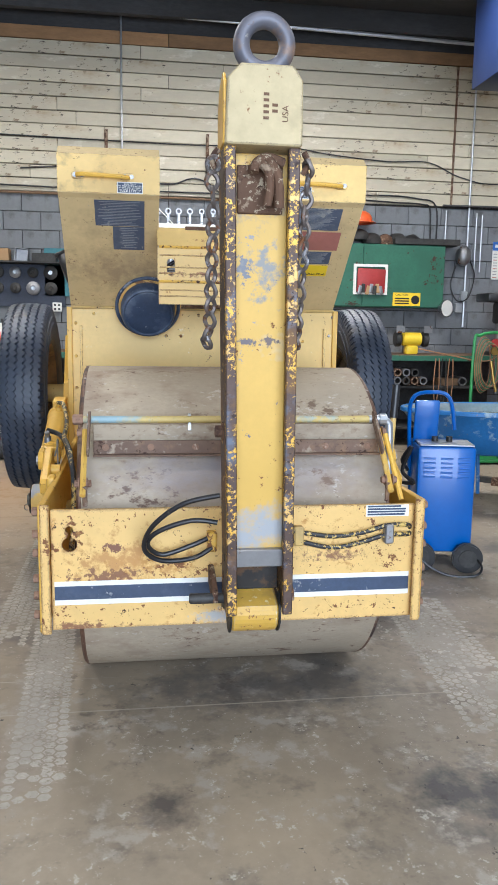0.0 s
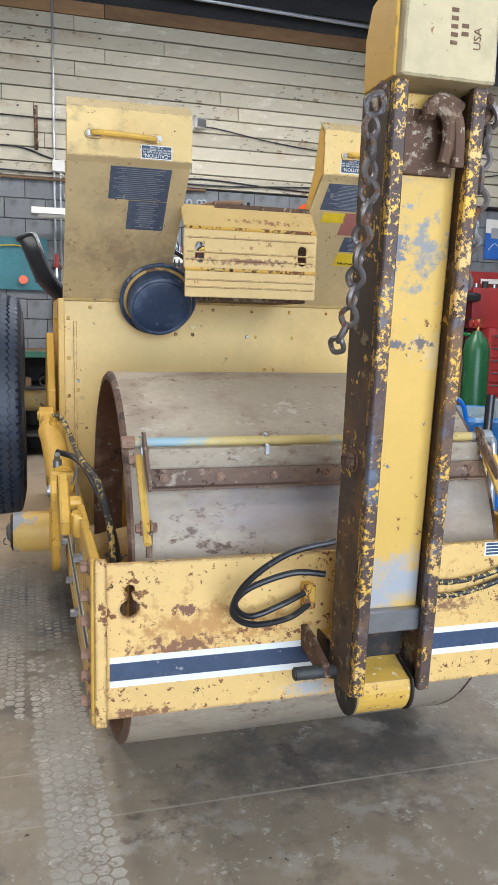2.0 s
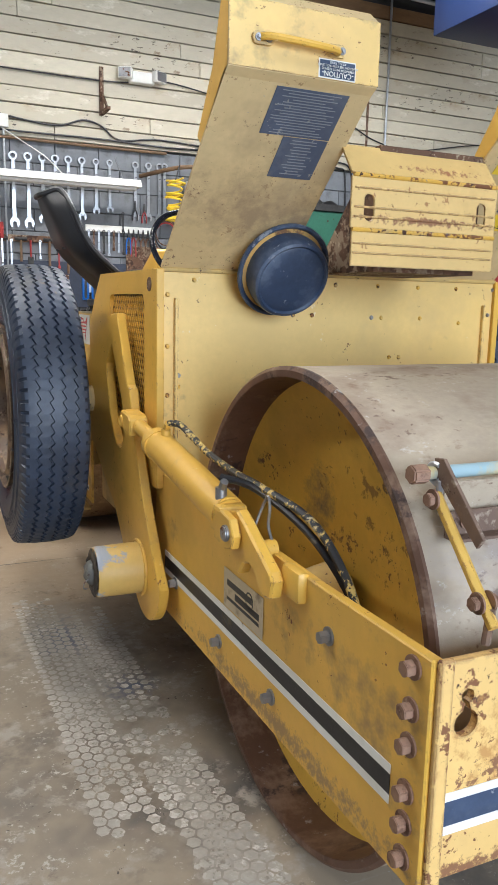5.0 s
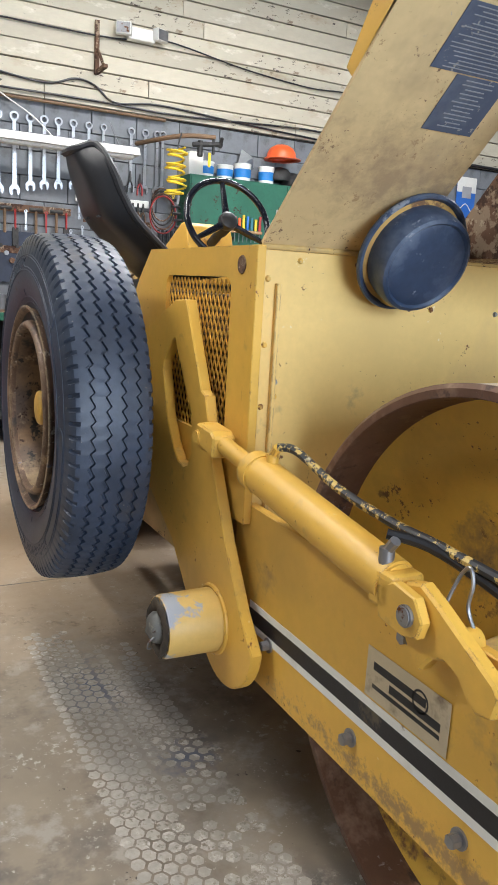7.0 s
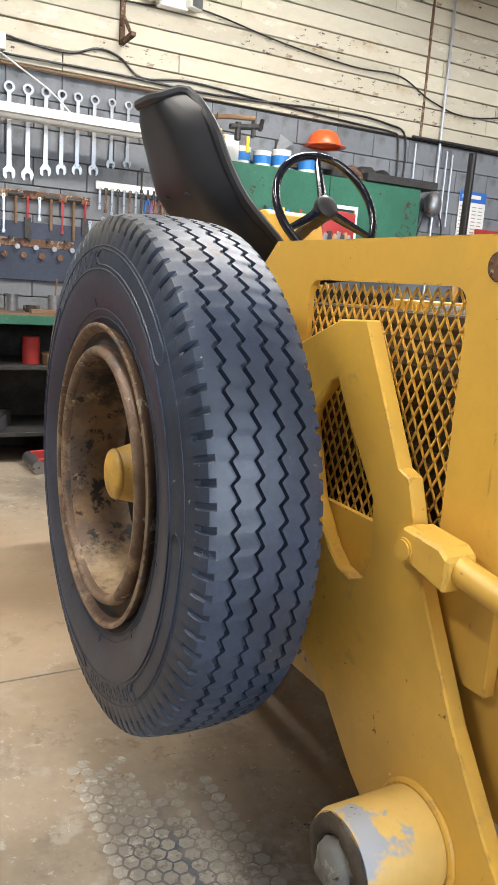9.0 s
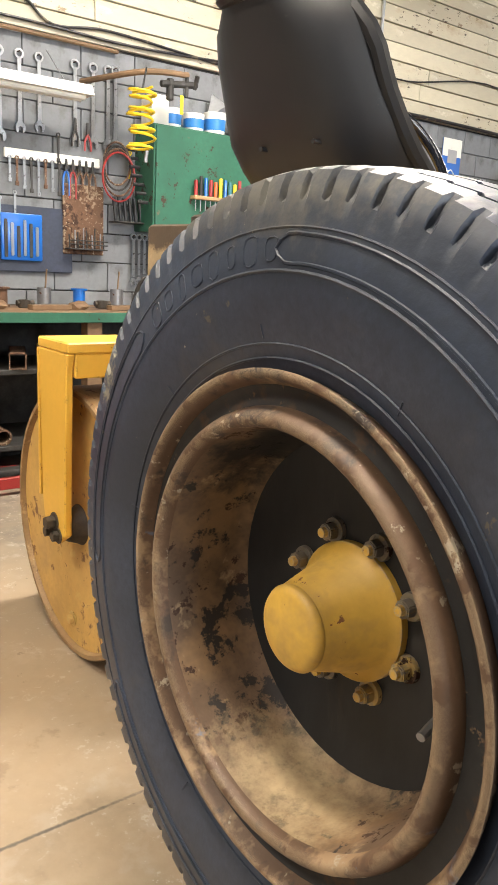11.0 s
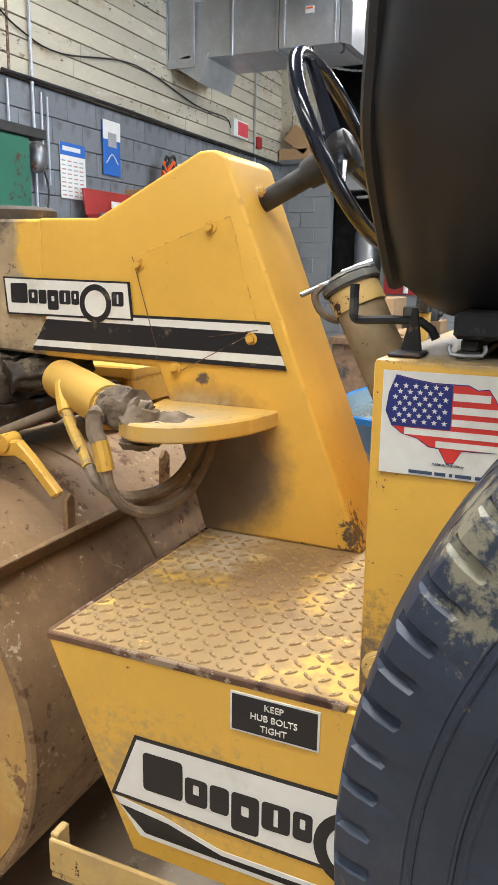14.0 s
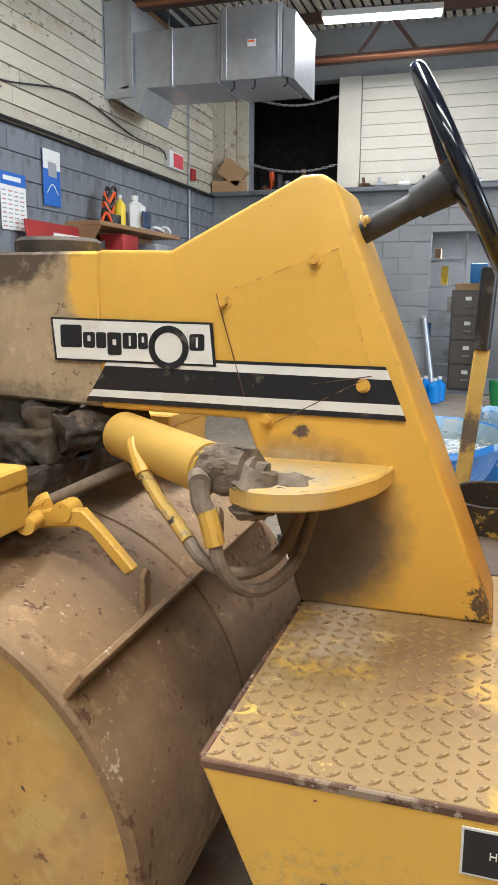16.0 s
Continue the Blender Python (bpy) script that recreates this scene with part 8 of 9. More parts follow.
for i in range(34):
    x = -2.0 + 0.165 * i + rng.uniform(-0.04, 0.04)
    zz = 0.69 if i % 3 else 0.23
    if i % 4 == 0:
        o = thing("pipe_offcut", "short rusty pipe offcut under the bench", "pipe", (x, 8.5, zz + 0.05), "bench clutter")
        part("pipe", lathe([(-0.15, 0.05), (0.15, 0.05), (0.15, 0.038), (-0.15, 0.038)], (0, 0, 0), "y", 16, True), rng.choice(("rust", "dark", "grey_steel")), o)
    elif i % 4 == 1:
        o = thing("steel_offcut", "square steel offcut under the bench", "steel bar", (x, 8.5, zz), "bench clutter")
        part("bar", moved(join(box(-0.05, 0.05, -0.2, 0.2, 0, 0.008, 0), box(-0.05, 0.05, -0.2, 0.2, 0.092, 0.1, 0), box(-0.05, -0.042, -0.2, 0.2, 0, 0.1, 0), box(0.042, 0.05, -0.2, 0.2, 0, 0.1, 0)), Matrix.Rotation(rng.uniform(-0.5, 0.5), 4, "Z")), "grey_steel" if i % 8 == 1 else "rust", o)
    elif i % 4 == 2:
        o = thing("metal_can", "grimy metal can under the bench", "can", (x, 8.45, zz), "bench clutter")
        part("can", rod((0, 0, 0), (0, 0, rng.uniform(0.12, 0.2)), 0.06, n=14, bev=0.004), rng.choice(("dark", "rust", "red")), o)
    else:
        o = thing("wood_block", "scrap timber block under the bench", "timber", (x, 8.45, zz), "bench clutter")
        part("block", moved(box(-0.1, 0.1, -0.09, 0.09, 0, 0.08, 0.004), Matrix.Rotation(rng.uniform(-0.6, 0.6), 4, "Z")), "wood", o)
for i in range(16):
    x = -0.4 + 0.105 * i
    k = i % 5
    if k == 0:
        o = thing("wire_spool", "spool of silver wire on the bench", "spool", (x, 8.72, 1.035), "bench top things")
        part("spool", lathe([(0, 0), (0, 0.055), (0.012, 0.055), (0.012, 0.04), (0.11, 0.04), (0.11, 0.055), (0.122, 0.055), (0.122, 0)], (0, 0, 0), "z", 20), ("grey_steel", "blue", "rust")[i % 3], o)
    elif k == 1:
        o = thing("small_part", "greasy machine part on the bench", "machine part", (x, 8.6, 1.035), "bench top things")
        part("part", join(rod((0, 0, 0), (0, 0, 0.05), 0.04, n=12, bev=0.004), rod((-0.05, 0, 0.03), (0.06, 0, 0.03), 0.018, n=8)), "grease", o)
    elif k == 2:
        o = thing("timber_strip", "short timber strip on the bench", "timber", (x, 8.45, 1.035), "bench top things")
        part("strip", moved(box(-0.14, 0.14, -0.03, 0.03, 0, 0.03, 0.003), Matrix.Rotation(rng.uniform(-0.3, 0.3), 4, "Z")), "wood", o)
    elif k == 3:
        o = thing("tin_can", "tin can with brushes on the bench", "can", (x, 8.8, 1.035), "bench top things")
        part("can", lathe([(0, 0), (0, 0.045), (0.12, 0.045), (0.12, 0.041), (0.01, 0.041), (0.01, 0)], (0, 0, 0), "z", 18), "grey_steel", o)
        part("brush", rod((0, 0, 0.02), (0.02, 0, 0.24), 0.006, n=6), "wood", o)
    else:
        o = thing("rag", "crumpled dirty rag on the bench", "rag", (x, 8.5, 1.035), "bench top things")
        bm = bmesh.new()
        bmesh.ops.create_icosphere(bm, subdivisions=2, radius=0.07)
        for v in bm.verts:
            v.co *= 1 + 0.4 * noise.noise(v.co * 30)
            v.co.z = max(0, v.co.z * 0.5 + 0.02)
        part("cloth", bm, "wood", o, smooth=0)

wm = thing("welding_machine", "red welding machine with a white top case", "welding machine", (-2.0, 7.95, 0))
part("base", box(-0.46, 0.43, -0.28, 0.28, 0.07, 0.20, 0.01), "black", wm)
part("body", box(-0.45, 0.42, -0.27, 0.27, 0.20, 0.98, 0.02), "red", wm)
part("top_case", box(-0.44, 0.41, -0.26, 0.26, 0.98, 1.32, 0.015), "white", wm)
part("badge", box(0.22, 0.36, -0.266, -0.26, 1.06, 1.24, 0), "orange", wm, smooth=0)
part("lead", tube([(0.38, -0.28, 1.36), (0.40, -0.30, 1.20), (0.33, -0.30, 1.06), (0.22, -0.30, 0.70), (0.40, -0.30, 0.62)], 0.012, 8), "black", wm)
for x in (-0.36, 0.33):
    part("wheel", rod((x - 0.02, -0.22, 0.07), (x + 0.02, -0.22, 0.07), 0.07, n=18), "black", wm)
    part("wheel", rod((x - 0.02, 0.22, 0.07), (x + 0.02, 0.22, 0.07), 0.07, n=18), "black", wm)
fj = thing("floor_jack", "low red trolley jack parked in front of the bench", "floor jack", (-0.05, 8.20, 0))
for y in (-0.12, 0.12):
    part("side_plate", plate([(-0.34, 0.04), (0.30, 0.04), (0.33, 0.07), (0.10, 0.11), (-0.30, 0.10)], "y", y - 0.012, y + 0.012, bev=0.004), "red", fj, smooth=0)
part("lift_arm", box(-0.10, 0.36, -0.05, 0.05, 0.09, 0.13, 0.01), "dark", fj)
part("saddle", rod((0.33, 0, 0.12), (0.33, 0, 0.145), 0.06, n=18, bev=0.005), "dark", fj)
for x in (-0.30, 0.27):
    part("wheel", rod((x, -0.16, 0.045), (x, 0.16, 0.045), 0.045, n=16), "grey_steel", fj)

# green cabinet and what stands on it
cab = thing("wall_cabinet", "green steel wall cabinet with two doors", "cabinet", (2.19, 8.74, 1.56))
part("body", box(-0.98, 0.98, 0.0, 0.275, 0.0, 0.71, 0.004), "green", cab)
for e in (-1, 1):
    d = part("door", box(-0.97 if e < 0 else 0.005, -0.005 if e < 0 else 0.97, -0.018, 0.0, 0.01, 0.70, 0.003), "green", cab)
    part("knob", rod((0.03 * e, -0.018, 0.30), (0.03 * e, -0.04, 0.30), 0.012, n=12), "green", d)
cs = thing("caution_sign", "yellow caution sign on the green cabinet", "sign", (2.72, 8.715, 1.58))
part("panel", box(-0.165, 0.165, 0, 0.004, 0, 0.15, 0), "bright_yellow", cs)
part("word", text_bm("CAUTION", 0.035, at(-0.06, -0.001, 0.125) @ Matrix.Rotation(radians(90), 4, "X")), "black", cs, smooth=0)
for i in range(3):
    part("print_bar", box(-0.14, 0.03, -0.001, 0, 0.02 + 0.028 * i, 0.035 + 0.028 * i, 0), "black", cs, smooth=0)
part("symbol", lathe([(0, 0.05), (-0.001, 0.05), (-0.001, 0.0)], (0.105, 0, 0.07), "y", 20), "black", cs)
rbag = thing("parts_display", "red bag of parts in a white frame on the cabinet", "parts display", (2.28, 8.70, 1.70))
part("frame", plate([(-0.20, 0), (0.20, 0), (0.20, 0.34), (-0.20, 0.34)], "y", 0.0, 0.018, [[(-0.17, 0.02), (0.17, 0.02), (0.17, 0.31), (-0.17, 0.31)]]), "white", rbag, smooth=0)
part("bag", moved(box(-0.165, 0.165, -0.02, 0.015, 0.02, 0.29, 0.015), Matrix.Rotation(radians(2), 4, "Y")), "red", rbag)
for i in range(7):
    part("packet", moved(box(-0.022, 0.022, -0.03, -0.018, 0, 0.1, 0.006), at(-0.14 + 0.045 * i, -0.003, 0.0 + 0.02 * (i % 2)) @ Matrix.Rotation(rng.uniform(-0.3, 0.3), 4, "Y")), ("grey_steel", "dark", "card")[i % 3], rbag)
sr = thing("screwdriver_rack", "rack of coloured screwdrivers on the cabinet", "screwdriver rack", (1.70, 8.68, 1.80))
part("rail", box(-0.20, 0.22, -0.02, 0.05, 0, 0.025, 0.003), "card", sr)
for i in range(10):
    x = -0.18 + 0.042 * i
    d = part("screwdriver", rod((x, 0.0, 0.025), (x, 0.0, 0.13 + 0.02 * ((i * 3) % 4) / 2), 0.013, n=8, bev=0.003), (M["red"], M["dark"], M["blue"], M["red"], M["orange"], M["bright_yellow"], M["blue"], M["teal"], M["bright_yellow"], M["red"])[i], sr)
    part("blade", rod((x, 0, -0.08), (x, 0, 0.025), 0.004, n=6), "chrome", d)
for i, (x, r, h) in enumerate(((1.42, 0.065, 0.13), (1.60, 0.075, 0.12), (1.78, 0.08, 0.15), (2.03, 0.075, 0.15))):
    jar(x, 8.86, 2.272, r, h)
crate("white_box", "white plastic carton on the green cabinet", "carton", 1.22, 1.36, 8.80, 8.95, 2.272, 2.47, "white", 0.01)
fn = thing("funnel", "grey steel funnel propped on the cabinet", "funnel", (1.78, 8.93, 2.42))
part("cone", moved(lathe([(0, 0.025), (0.10, 0.10), (0.11, 0.10), (0.10, 0.095), (0, 0.02)], (0, 0, 0), "z", 4), Matrix.Rotation(radians(50), 4, "Y")), "galv", fn)
hh = thing("hard_hat", "bright orange hard hat on the cabinet clutter", "hard hat", (2.17, 8.84, 2.50))
part("shell", lathe([(0.0, 0.155), (0.008, 0.158), (0.02, 0.142), (0.07, 0.132), (0.11, 0.105), (0.135, 0.06), (0.142, 0.0)], (0, 0, 0), "z", 32), "orange", hh)
part("brim", moved(lathe([(0.0, 0.14), (0.0, 0.175), (0.006, 0.175), (0.008, 0.14)], (0, -0.02, 0.002), "z", 32), Matrix.Identity(4)), "orange", hh)
for i, (x, z, m_) in enumerate(((2.33, 2.34, "dark"), (2.48, 2.33, "rust"), (2.62, 2.35, "dark"), (2.80, 2.34, "black"), (2.17, 2.38, "dark"))):
    o = thing("headgear", "old dusty welding headgear piled on the cabinet", "headgear", (x, 8.86, z - 0.065), "cabinet clutter")
    bm = bmesh.new()
    bmesh.ops.create_uvsphere(bm, u_segments=16, v_segments=10, radius=0.12)
    for v in bm.verts:
        v.co.z = max(v.co.z, -0.02) * 0.9
        v.co *= 1 + 0.15 * noise.noise(v.co * 12 + Vector((i, 0, 0)))
    part("shell", moved(bm, at(0, 0, 0.02)), m_, o)
pk = crate("plank", "dark timber plank lying on the green cabinet", "plank", 2.55, 3.33, 8.70, 8.95, 2.272, 2.34, "dark")
for i in range(7):
    o = thing("side_tool", "dark hand tool clipped to the cabinet side", "hand tool", (1.19, 8.78 + 0.03 * i, 1.75 + 0.06 * i), "cabinet side tools")
    part("tool", rod((-0.08, 0, 0), (0.0, 0, 0), 0.012, n=8), "black", o)
kr = thing("knife_rack", "small shelf of black-handled tools", "rack", (1.12, 8.92, 1.62))
part("shelf", box(-0.12, 0.14, -0.06, 0.07, -0.01, 0.0, 0.002), "dark", kr)
for i in range(6):
    part("handle", rod((-0.1 + 0.04 * i, 0, 0.0), (-0.12 + 0.04 * i, 0.0, 0.16), 0.014, n=8), "black", kr)
for i in range(8):
    wrench(1.18 + 0.045 * i, 1.52, 0.34 - 0.012 * i, 8.96)

# ---- bench end, gas and machines ----
gr = thing("bench_grinder", "yellow bench grinder bolted to the bench", "bench grinder", (2.72, 8.50, 1.035))
part("base", box(-0.07, 0.07, -0.06, 0.06, 0.0, 0.10, 0.02), "bright_yellow", gr)
part("motor", rod((-0.11, 0, 0.17), (0.11, 0, 0.17), 0.075, n=24, bev=0.012), "bright_yellow", gr)
for e in (-1, 1):
    part("guard", rod((e * 0.13, 0, 0.17), (e * 0.19, 0, 0.17), 0.085, n=24, bev=0.008), "dark", gr)
    part("shield", box(e * 0.16 - 0.05, e * 0.16 + 0.05, -0.10, -0.095, 0.24, 0.32, 0.002), "grey_steel", gr)
wl = thing("work_lamp", "chrome reflector work lamp clipped to the cabinet", "work lamp", (3.18, 8.62, 1.56))
part("reflector", moved(lathe([(0.0, 0.10), (0.03, 0.095), (0.09, 0.045), (0.12, 0.03), (0.12, 0.0)], (0, 0, 0), "y", 24), Matrix.Rotation(radians(25), 4, "Z")), "chrome", wl)
part("lens", moved(lathe([(0.004, 0.0), (0.004, 0.092)], (0, 0, 0), "y", 24), Matrix.Rotation(radians(25), 4, "Z")), "white", wl)
part("stem", tube([(0, 0.1, 0.03), (-0.02, 0.15, 0.12), (0.0, 0.2, 0.2)], 0.012, 8), "rust", wl)
for z, x in ((1.66, 3.52), (1.52, 3.46)):
    crate("switch_box", "grey electrical switch box on the wall", "switch", x - 0.04, x + 0.04, 8.95, 9.0, z, z + 0.11, "galv")
hl = thing("helmet", "grey welding helmet hung on the conduit", "helmet", (3.46, 8.9, 2.18))
bm = bmesh.new()
bmesh.ops.create_uvsphere(bm, u_segments=16, v_segments=10, radius=0.11)
part("shell", moved(bm, Matrix.Diagonal((0.8, 0.7, 1.1, 1))), "grey_steel", hl)
cable("lead", [(3.40, 8.93, 2.1), (3.33, 8.93, 1.85), (3.42, 8.93, 1.66), (3.56, 8.93, 1.70), (3.62, 8.93, 1.95), (3.56, 8.93, 2.12)], 0.008, "black", "black lead looped on the wall")
for i in range(9):
    o = thing("pipe_end", "greasy pipe stacked under the bench", "pipe", (2.40 + 0.10 * (i % 5), 8.40, 0.75 + 0.09 * (i // 5)), "stacked pipes")
    part("pipe", lathe([(-0.14, 0.045), (0.2, 0.045), (0.2, 0.03), (-0.14, 0.03)], (0, 0, 0), "y", 16, True), ("rust", "grey_steel", "dark")[i % 3], o)
hs = thing("gas_hose", "red and green gas hoses coiled on a hook", "gas hose", (3.05, 7.33, 0.98))
for i in range(7):
    part("loop", tube([((0.08 + 0.005 * i) * math.cos(a) + 0.01 * i, -0.012 * i, (0.28 - 0.012 * i) * math.sin(a)) for a in [2 * math.pi * k / 12 for k in range(12)]], 0.0055, 6, 3, True), ("hose_tan", "green_hose")[i % 2], hs)
for i in range(3):
    o = thing("jumper_cable", "red cable loop hanging under the bench", "cable", (2.95 + 0.08 * i, 8.258, 0.70), "hung cables")
    part("loop", tube([(-0.02, 0, 0.3), (-0.03, 0, 0.0), (0, 0, -0.22), (0.03, 0, 0.0), (0.02, 0, 0.3)], 0.006, 6), "hose_tan" if i != 1 else "dark", o)


def gas_cylinder(x, y, r, h, mat_, lab):
    t = thing("gas_cylinder", lab, "gas cylinder", (x, y, 0))
    part("shell", lathe([(0, 0), (0, r * 0.95), (0.02, r), (h * 0.86, r), (h * 0.93, r * 0.82), (h * 0.975, r * 0.45), (h, r * 0.3), (h, 0)], (0, 0, 0), "z", 32), mat_, t)
    part("valve", join(rod((0, 0, h), (0, 0, h + 0.09), 0.016, n=10), rod((-0.04, 0, h + 0.06), (0.03, 0, h + 0.06), 0.012, n=8), rod((0, 0, h + 0.09), (0, 0, h + 0.11), 0.03, n=12)), "brass", t)
    for e in (-1, 1):
        part("gauge", rod((-0.07 + 0.02, e * 0.045 - 0.03, h + 0.07), (-0.09 + 0.02, e * 0.045 - 0.03, h + 0.07), 0.035, n=18, bev=0.004), "red", t)
    return t


gas_cylinder(3.36, 7.25, 0.125, 1.32, "cyl_green", "tall green oxygen cylinder with brass regulator")
ct = thing("welding_cart", "green tubular welding cart", "welding cart", (3.12, 7.35, 0))
part("hoop", tube([(-0.16, 0, 0.05), (-0.16, 0, 1.15), (-0.10, 0, 1.27), (0.05, 0, 1.30), (0.22, 0, 1.28)], 0.016, 8), "cart_green", ct)
part("base", box(-0.2, 0.4, -0.2, 0.2, 0.02, 0.05, 0.005), "cart_green", ct)
part("torch", tube([(0.0, -0.06, 1.02), (0.03, -0.07, 0.85), (0.06, -0.08, 0.72)], 0.014, 8), "brass", ct)
part("hose_lead", tube([(-0.55, 0.5, 1.12), (-0.3, 0.2, 1.06), (-0.05, -0.05, 1.02), (0.15, -0.02, 1.12)], 0.007, 6), "hose_tan", ct)
for z in (1.12, 1.20):
    part("gauge", rod((0.03, -0.08, z), (0.03, -0.05, z), 0.04, n=18, bev=0.004), "red" if z > 1.15 else "brass", ct)
cn = thing("metal_can", "plain silver can standing on the barrow load", "can", (2.62, 5.72, 0.40))
part("can", rod((0, 0, 0.0), (0, 0, 0.42), 0.05, n=20, bev=0.003), "galv", cn)
dp = thing("drill_press", "dark drill press on the bench end", "drill press", (3.78, 8.45, 1.035))
part("column", rod((0, 0.08, 0), (0, 0.08, 0.75), 0.035, n=16), "grey_steel", dp)
part("head", box(-0.26, 0.26, -0.16, 0.2, 0.60, 0.70, 0.03), "black", dp)
part("body", box(-0.09, 0.09, -0.14, 0.1, 0.36, 0.60, 0.03), "dark", dp)
part("chuck", rod((0, -0.08, 0.20), (0, -0.08, 0.36), 0.022, n=12), "grey_steel", dp)
part("lever", rod((0.09, -0.05, 0.45), (0.30, -0.1, 0.35), 0.008, n=8), "black", dp)
part("table", box(-0.14, 0.14, -0.18, 0.1, 0.14, 0.17, 0.004), "dark", dp)
part("foot", box(-0.15, 0.15, -0.2, 0.16, 0, 0.04, 0.006), "dark", dp)

# posters
cal = thing("wall_chart", "white drill chart with a blue header on the wall", "poster", (4.03, 8.99, 1.92))
part("sheet", box(-0.17, 0.17, 0, 0.004, 0, 0.44, 0), "white", cal)
part("header", box(-0.17, 0.17, -0.002, 0.0, 0.34, 0.44, 0), "blue_print", cal, smooth=0)
part("header_bar", box(-0.14, 0.10, -0.004, -0.002, 0.375, 0.41, 0), "white", cal, smooth=0)
for i in range(9):
    for j in range(4):
        part("print_bar", box(-0.155 + 0.08 * j, -0.155 + 0.08 * j + 0.05, -0.002, 0.0, 0.02 + 0.034 * i, 0.03 + 0.034 * i, 0), "grey_print" if (i + j) % 3 else "red_print", cal, smooth=0)
ps = thing("product_poster", "tall blue and white product card on the wall", "poster", (4.60, 8.985, 2.17))
part("sheet", box(-0.135, 0.135, 0, 0.008, 0, 0.46, 0.002), "blue_print", ps)
part("header", box(-0.135, 0.135, -0.002, 0.0, 0.30, 0.46, 0), "white", ps, smooth=0)
part("pack", box(-0.06, 0.07, -0.004, -0.002, 0.24, 0.36, 0), "grey_print", ps, smooth=0)
part("swoosh", tube([(-0.09, -0.003, 0.10), (0.0, -0.003, 0.18), (0.09, -0.003, 0.10)], 0.005, 5), "white", ps)

# tool chest, red box, shelf
tc = thing("tool_chest", "red steel tool chest with drawers", "tool chest", (4.55, 8.62, 0))
part("body", box(-0.34, 0.34, -0.25, 0.25, 0.10, 1.35, 0.01), "red", tc)
for i in range(8):
    d = part("drawer", box(-0.31, 0.31, -0.262, -0.25, 0.18 + 0.14 * i, 0.30 + 0.14 * i, 0.004), "red", tc)
    part("handle", box(-0.29, 0.29, -0.272, -0.262, 0.275 + 0.14 * i, 0.292 + 0.14 * i, 0.002), "chrome", d)
for x in (-0.28, 0.28):
    for y in (-0.2, 0.2):
        part("caster", rod((x - 0.015, y, 0.05), (x + 0.015, y, 0.05), 0.05, n=16), "black", tc)
rb = thing("tool_case", "open red steel tool case with chrome sockets", "tool case", (4.45, 8.66, 1.35))
part("tray", box(-0.42, 0.46, -0.2, 0.2, 0.0, 0.45, 0.008), "red", rb)
part("lid", moved(box(-0.44, 0.48, -0.012, 0.012, 0.0, 0.22, 0.004), at(0, 0.2, 0.44) @ Matrix.Rotation(radians(-8), 4, "X")), "red", rb)
part("lid_mark", box(-0.10, 0.30, 0.172, 0.180, 0.52, 0.575, 0), "white", rb)
for i in range(6):
    part("socket", rod((-0.3 + 0.12 * i, -0.05, 0.45), (-0.3 + 0.12 * i, -0.05, 0.50 + 0.03 * (i % 2)), 0.035, n=12), ("chrome", "dark")[i % 2], rb)
s2 = thing("wall_shelf", "raw plywood wall shelf with an angled end", "shelf", (5.75, 8.83, 2.03))
part("board", box(-0.92, 0.92, -0.17, 0.19, 0.0, 0.04, 0.003), "ply", s2)
part("end", plate([(-0.17, 0.0), (0.19, 0.0), (0.19, -0.35), (0.05, -0.35)], "x", -0.92, -0.89), "ply", s2, smooth=0)
part("back", box(-0.92, 0.92, 0.17, 0.19, -0.35, 0.0, 0.002), "ply", s2)
bottle(5.50, 8.80, 2.07, 0.055, 0.30, "bright_yellow", "yellow lubricant bottle with a white cap")
bottle(5.64, 8.84, 2.07, 0.05, 0.22, "dark", "small dark blue bottle")
bottle(5.82, 8.80, 2.07, 0.11, 0.33, "white", "white oil jug with a blue label", "white", True)
jl = crate("jug_label", "dark blue printed carton on the shelf", "carton", 5.73, 5.90, 8.66, 8.68, 2.09, 2.24, "navy")
rs = thing("ratchet_strap", "orange and black strap tangle on the shelf", "strap", (5.22, 8.8, 2.07))
for i in range(6):
    part("loop", tube([(0.07 * math.cos(a) + 0.02 * i, 0.04 * math.sin(a), 0.05 + 0.05 * i + 0.05 * math.sin(a * 2 + i)) for a in [2 * math.pi * k / 8 for k in range(8)]], 0.014, 6, 3, True), ("orange", "dark")[i % 2], rs)
part("tin", rod((0.1, 0, 0), (0.1, 0, 0.09), 0.09, n=18), "dark", rs)
jr = thing("glass_jars", "clear plastic lids and jars on the shelf", "jars", (6.35, 8.8, 2.07))
for i in range(4):
    part("lid", moved(lathe([(0, 0), (0, 0.07), (0.03, 0.07), (0.035, 0.0)], (0, 0, 0), "z", 20), at(-0.15 + 0.12 * i, 0, 0.03 * (i % 2)) @ Matrix.Rotation(0.3 * i, 4, "Y")), ("grey_steel", "white")[i % 2], jr)
st = crate("storage_bin", "clear grey plastic storage bin under the shelf", "bin", 6.0, 6.7, 8.65, 8.98, 1.55, 1.95, "galv", 0.02)
rd2 = crate("red_case", "dark red case hung under the shelf", "case", 5.35, 5.7, 8.7, 8.95, 1.72, 2.0, "red", 0.02)
sb = thing("support_bench", "dark bench carrying cases below the wall shelf", "bench", (6.0, 8.7, 0))
part("top", box(-0.9, 0.9, -0.2, 0.3, 1.50, 1.55, 0.004), "dark", sb)
part("cabinet", box(-0.9, 0.9, -0.18, 0.3, 0.0, 1.5, 0.004), "dark", sb)
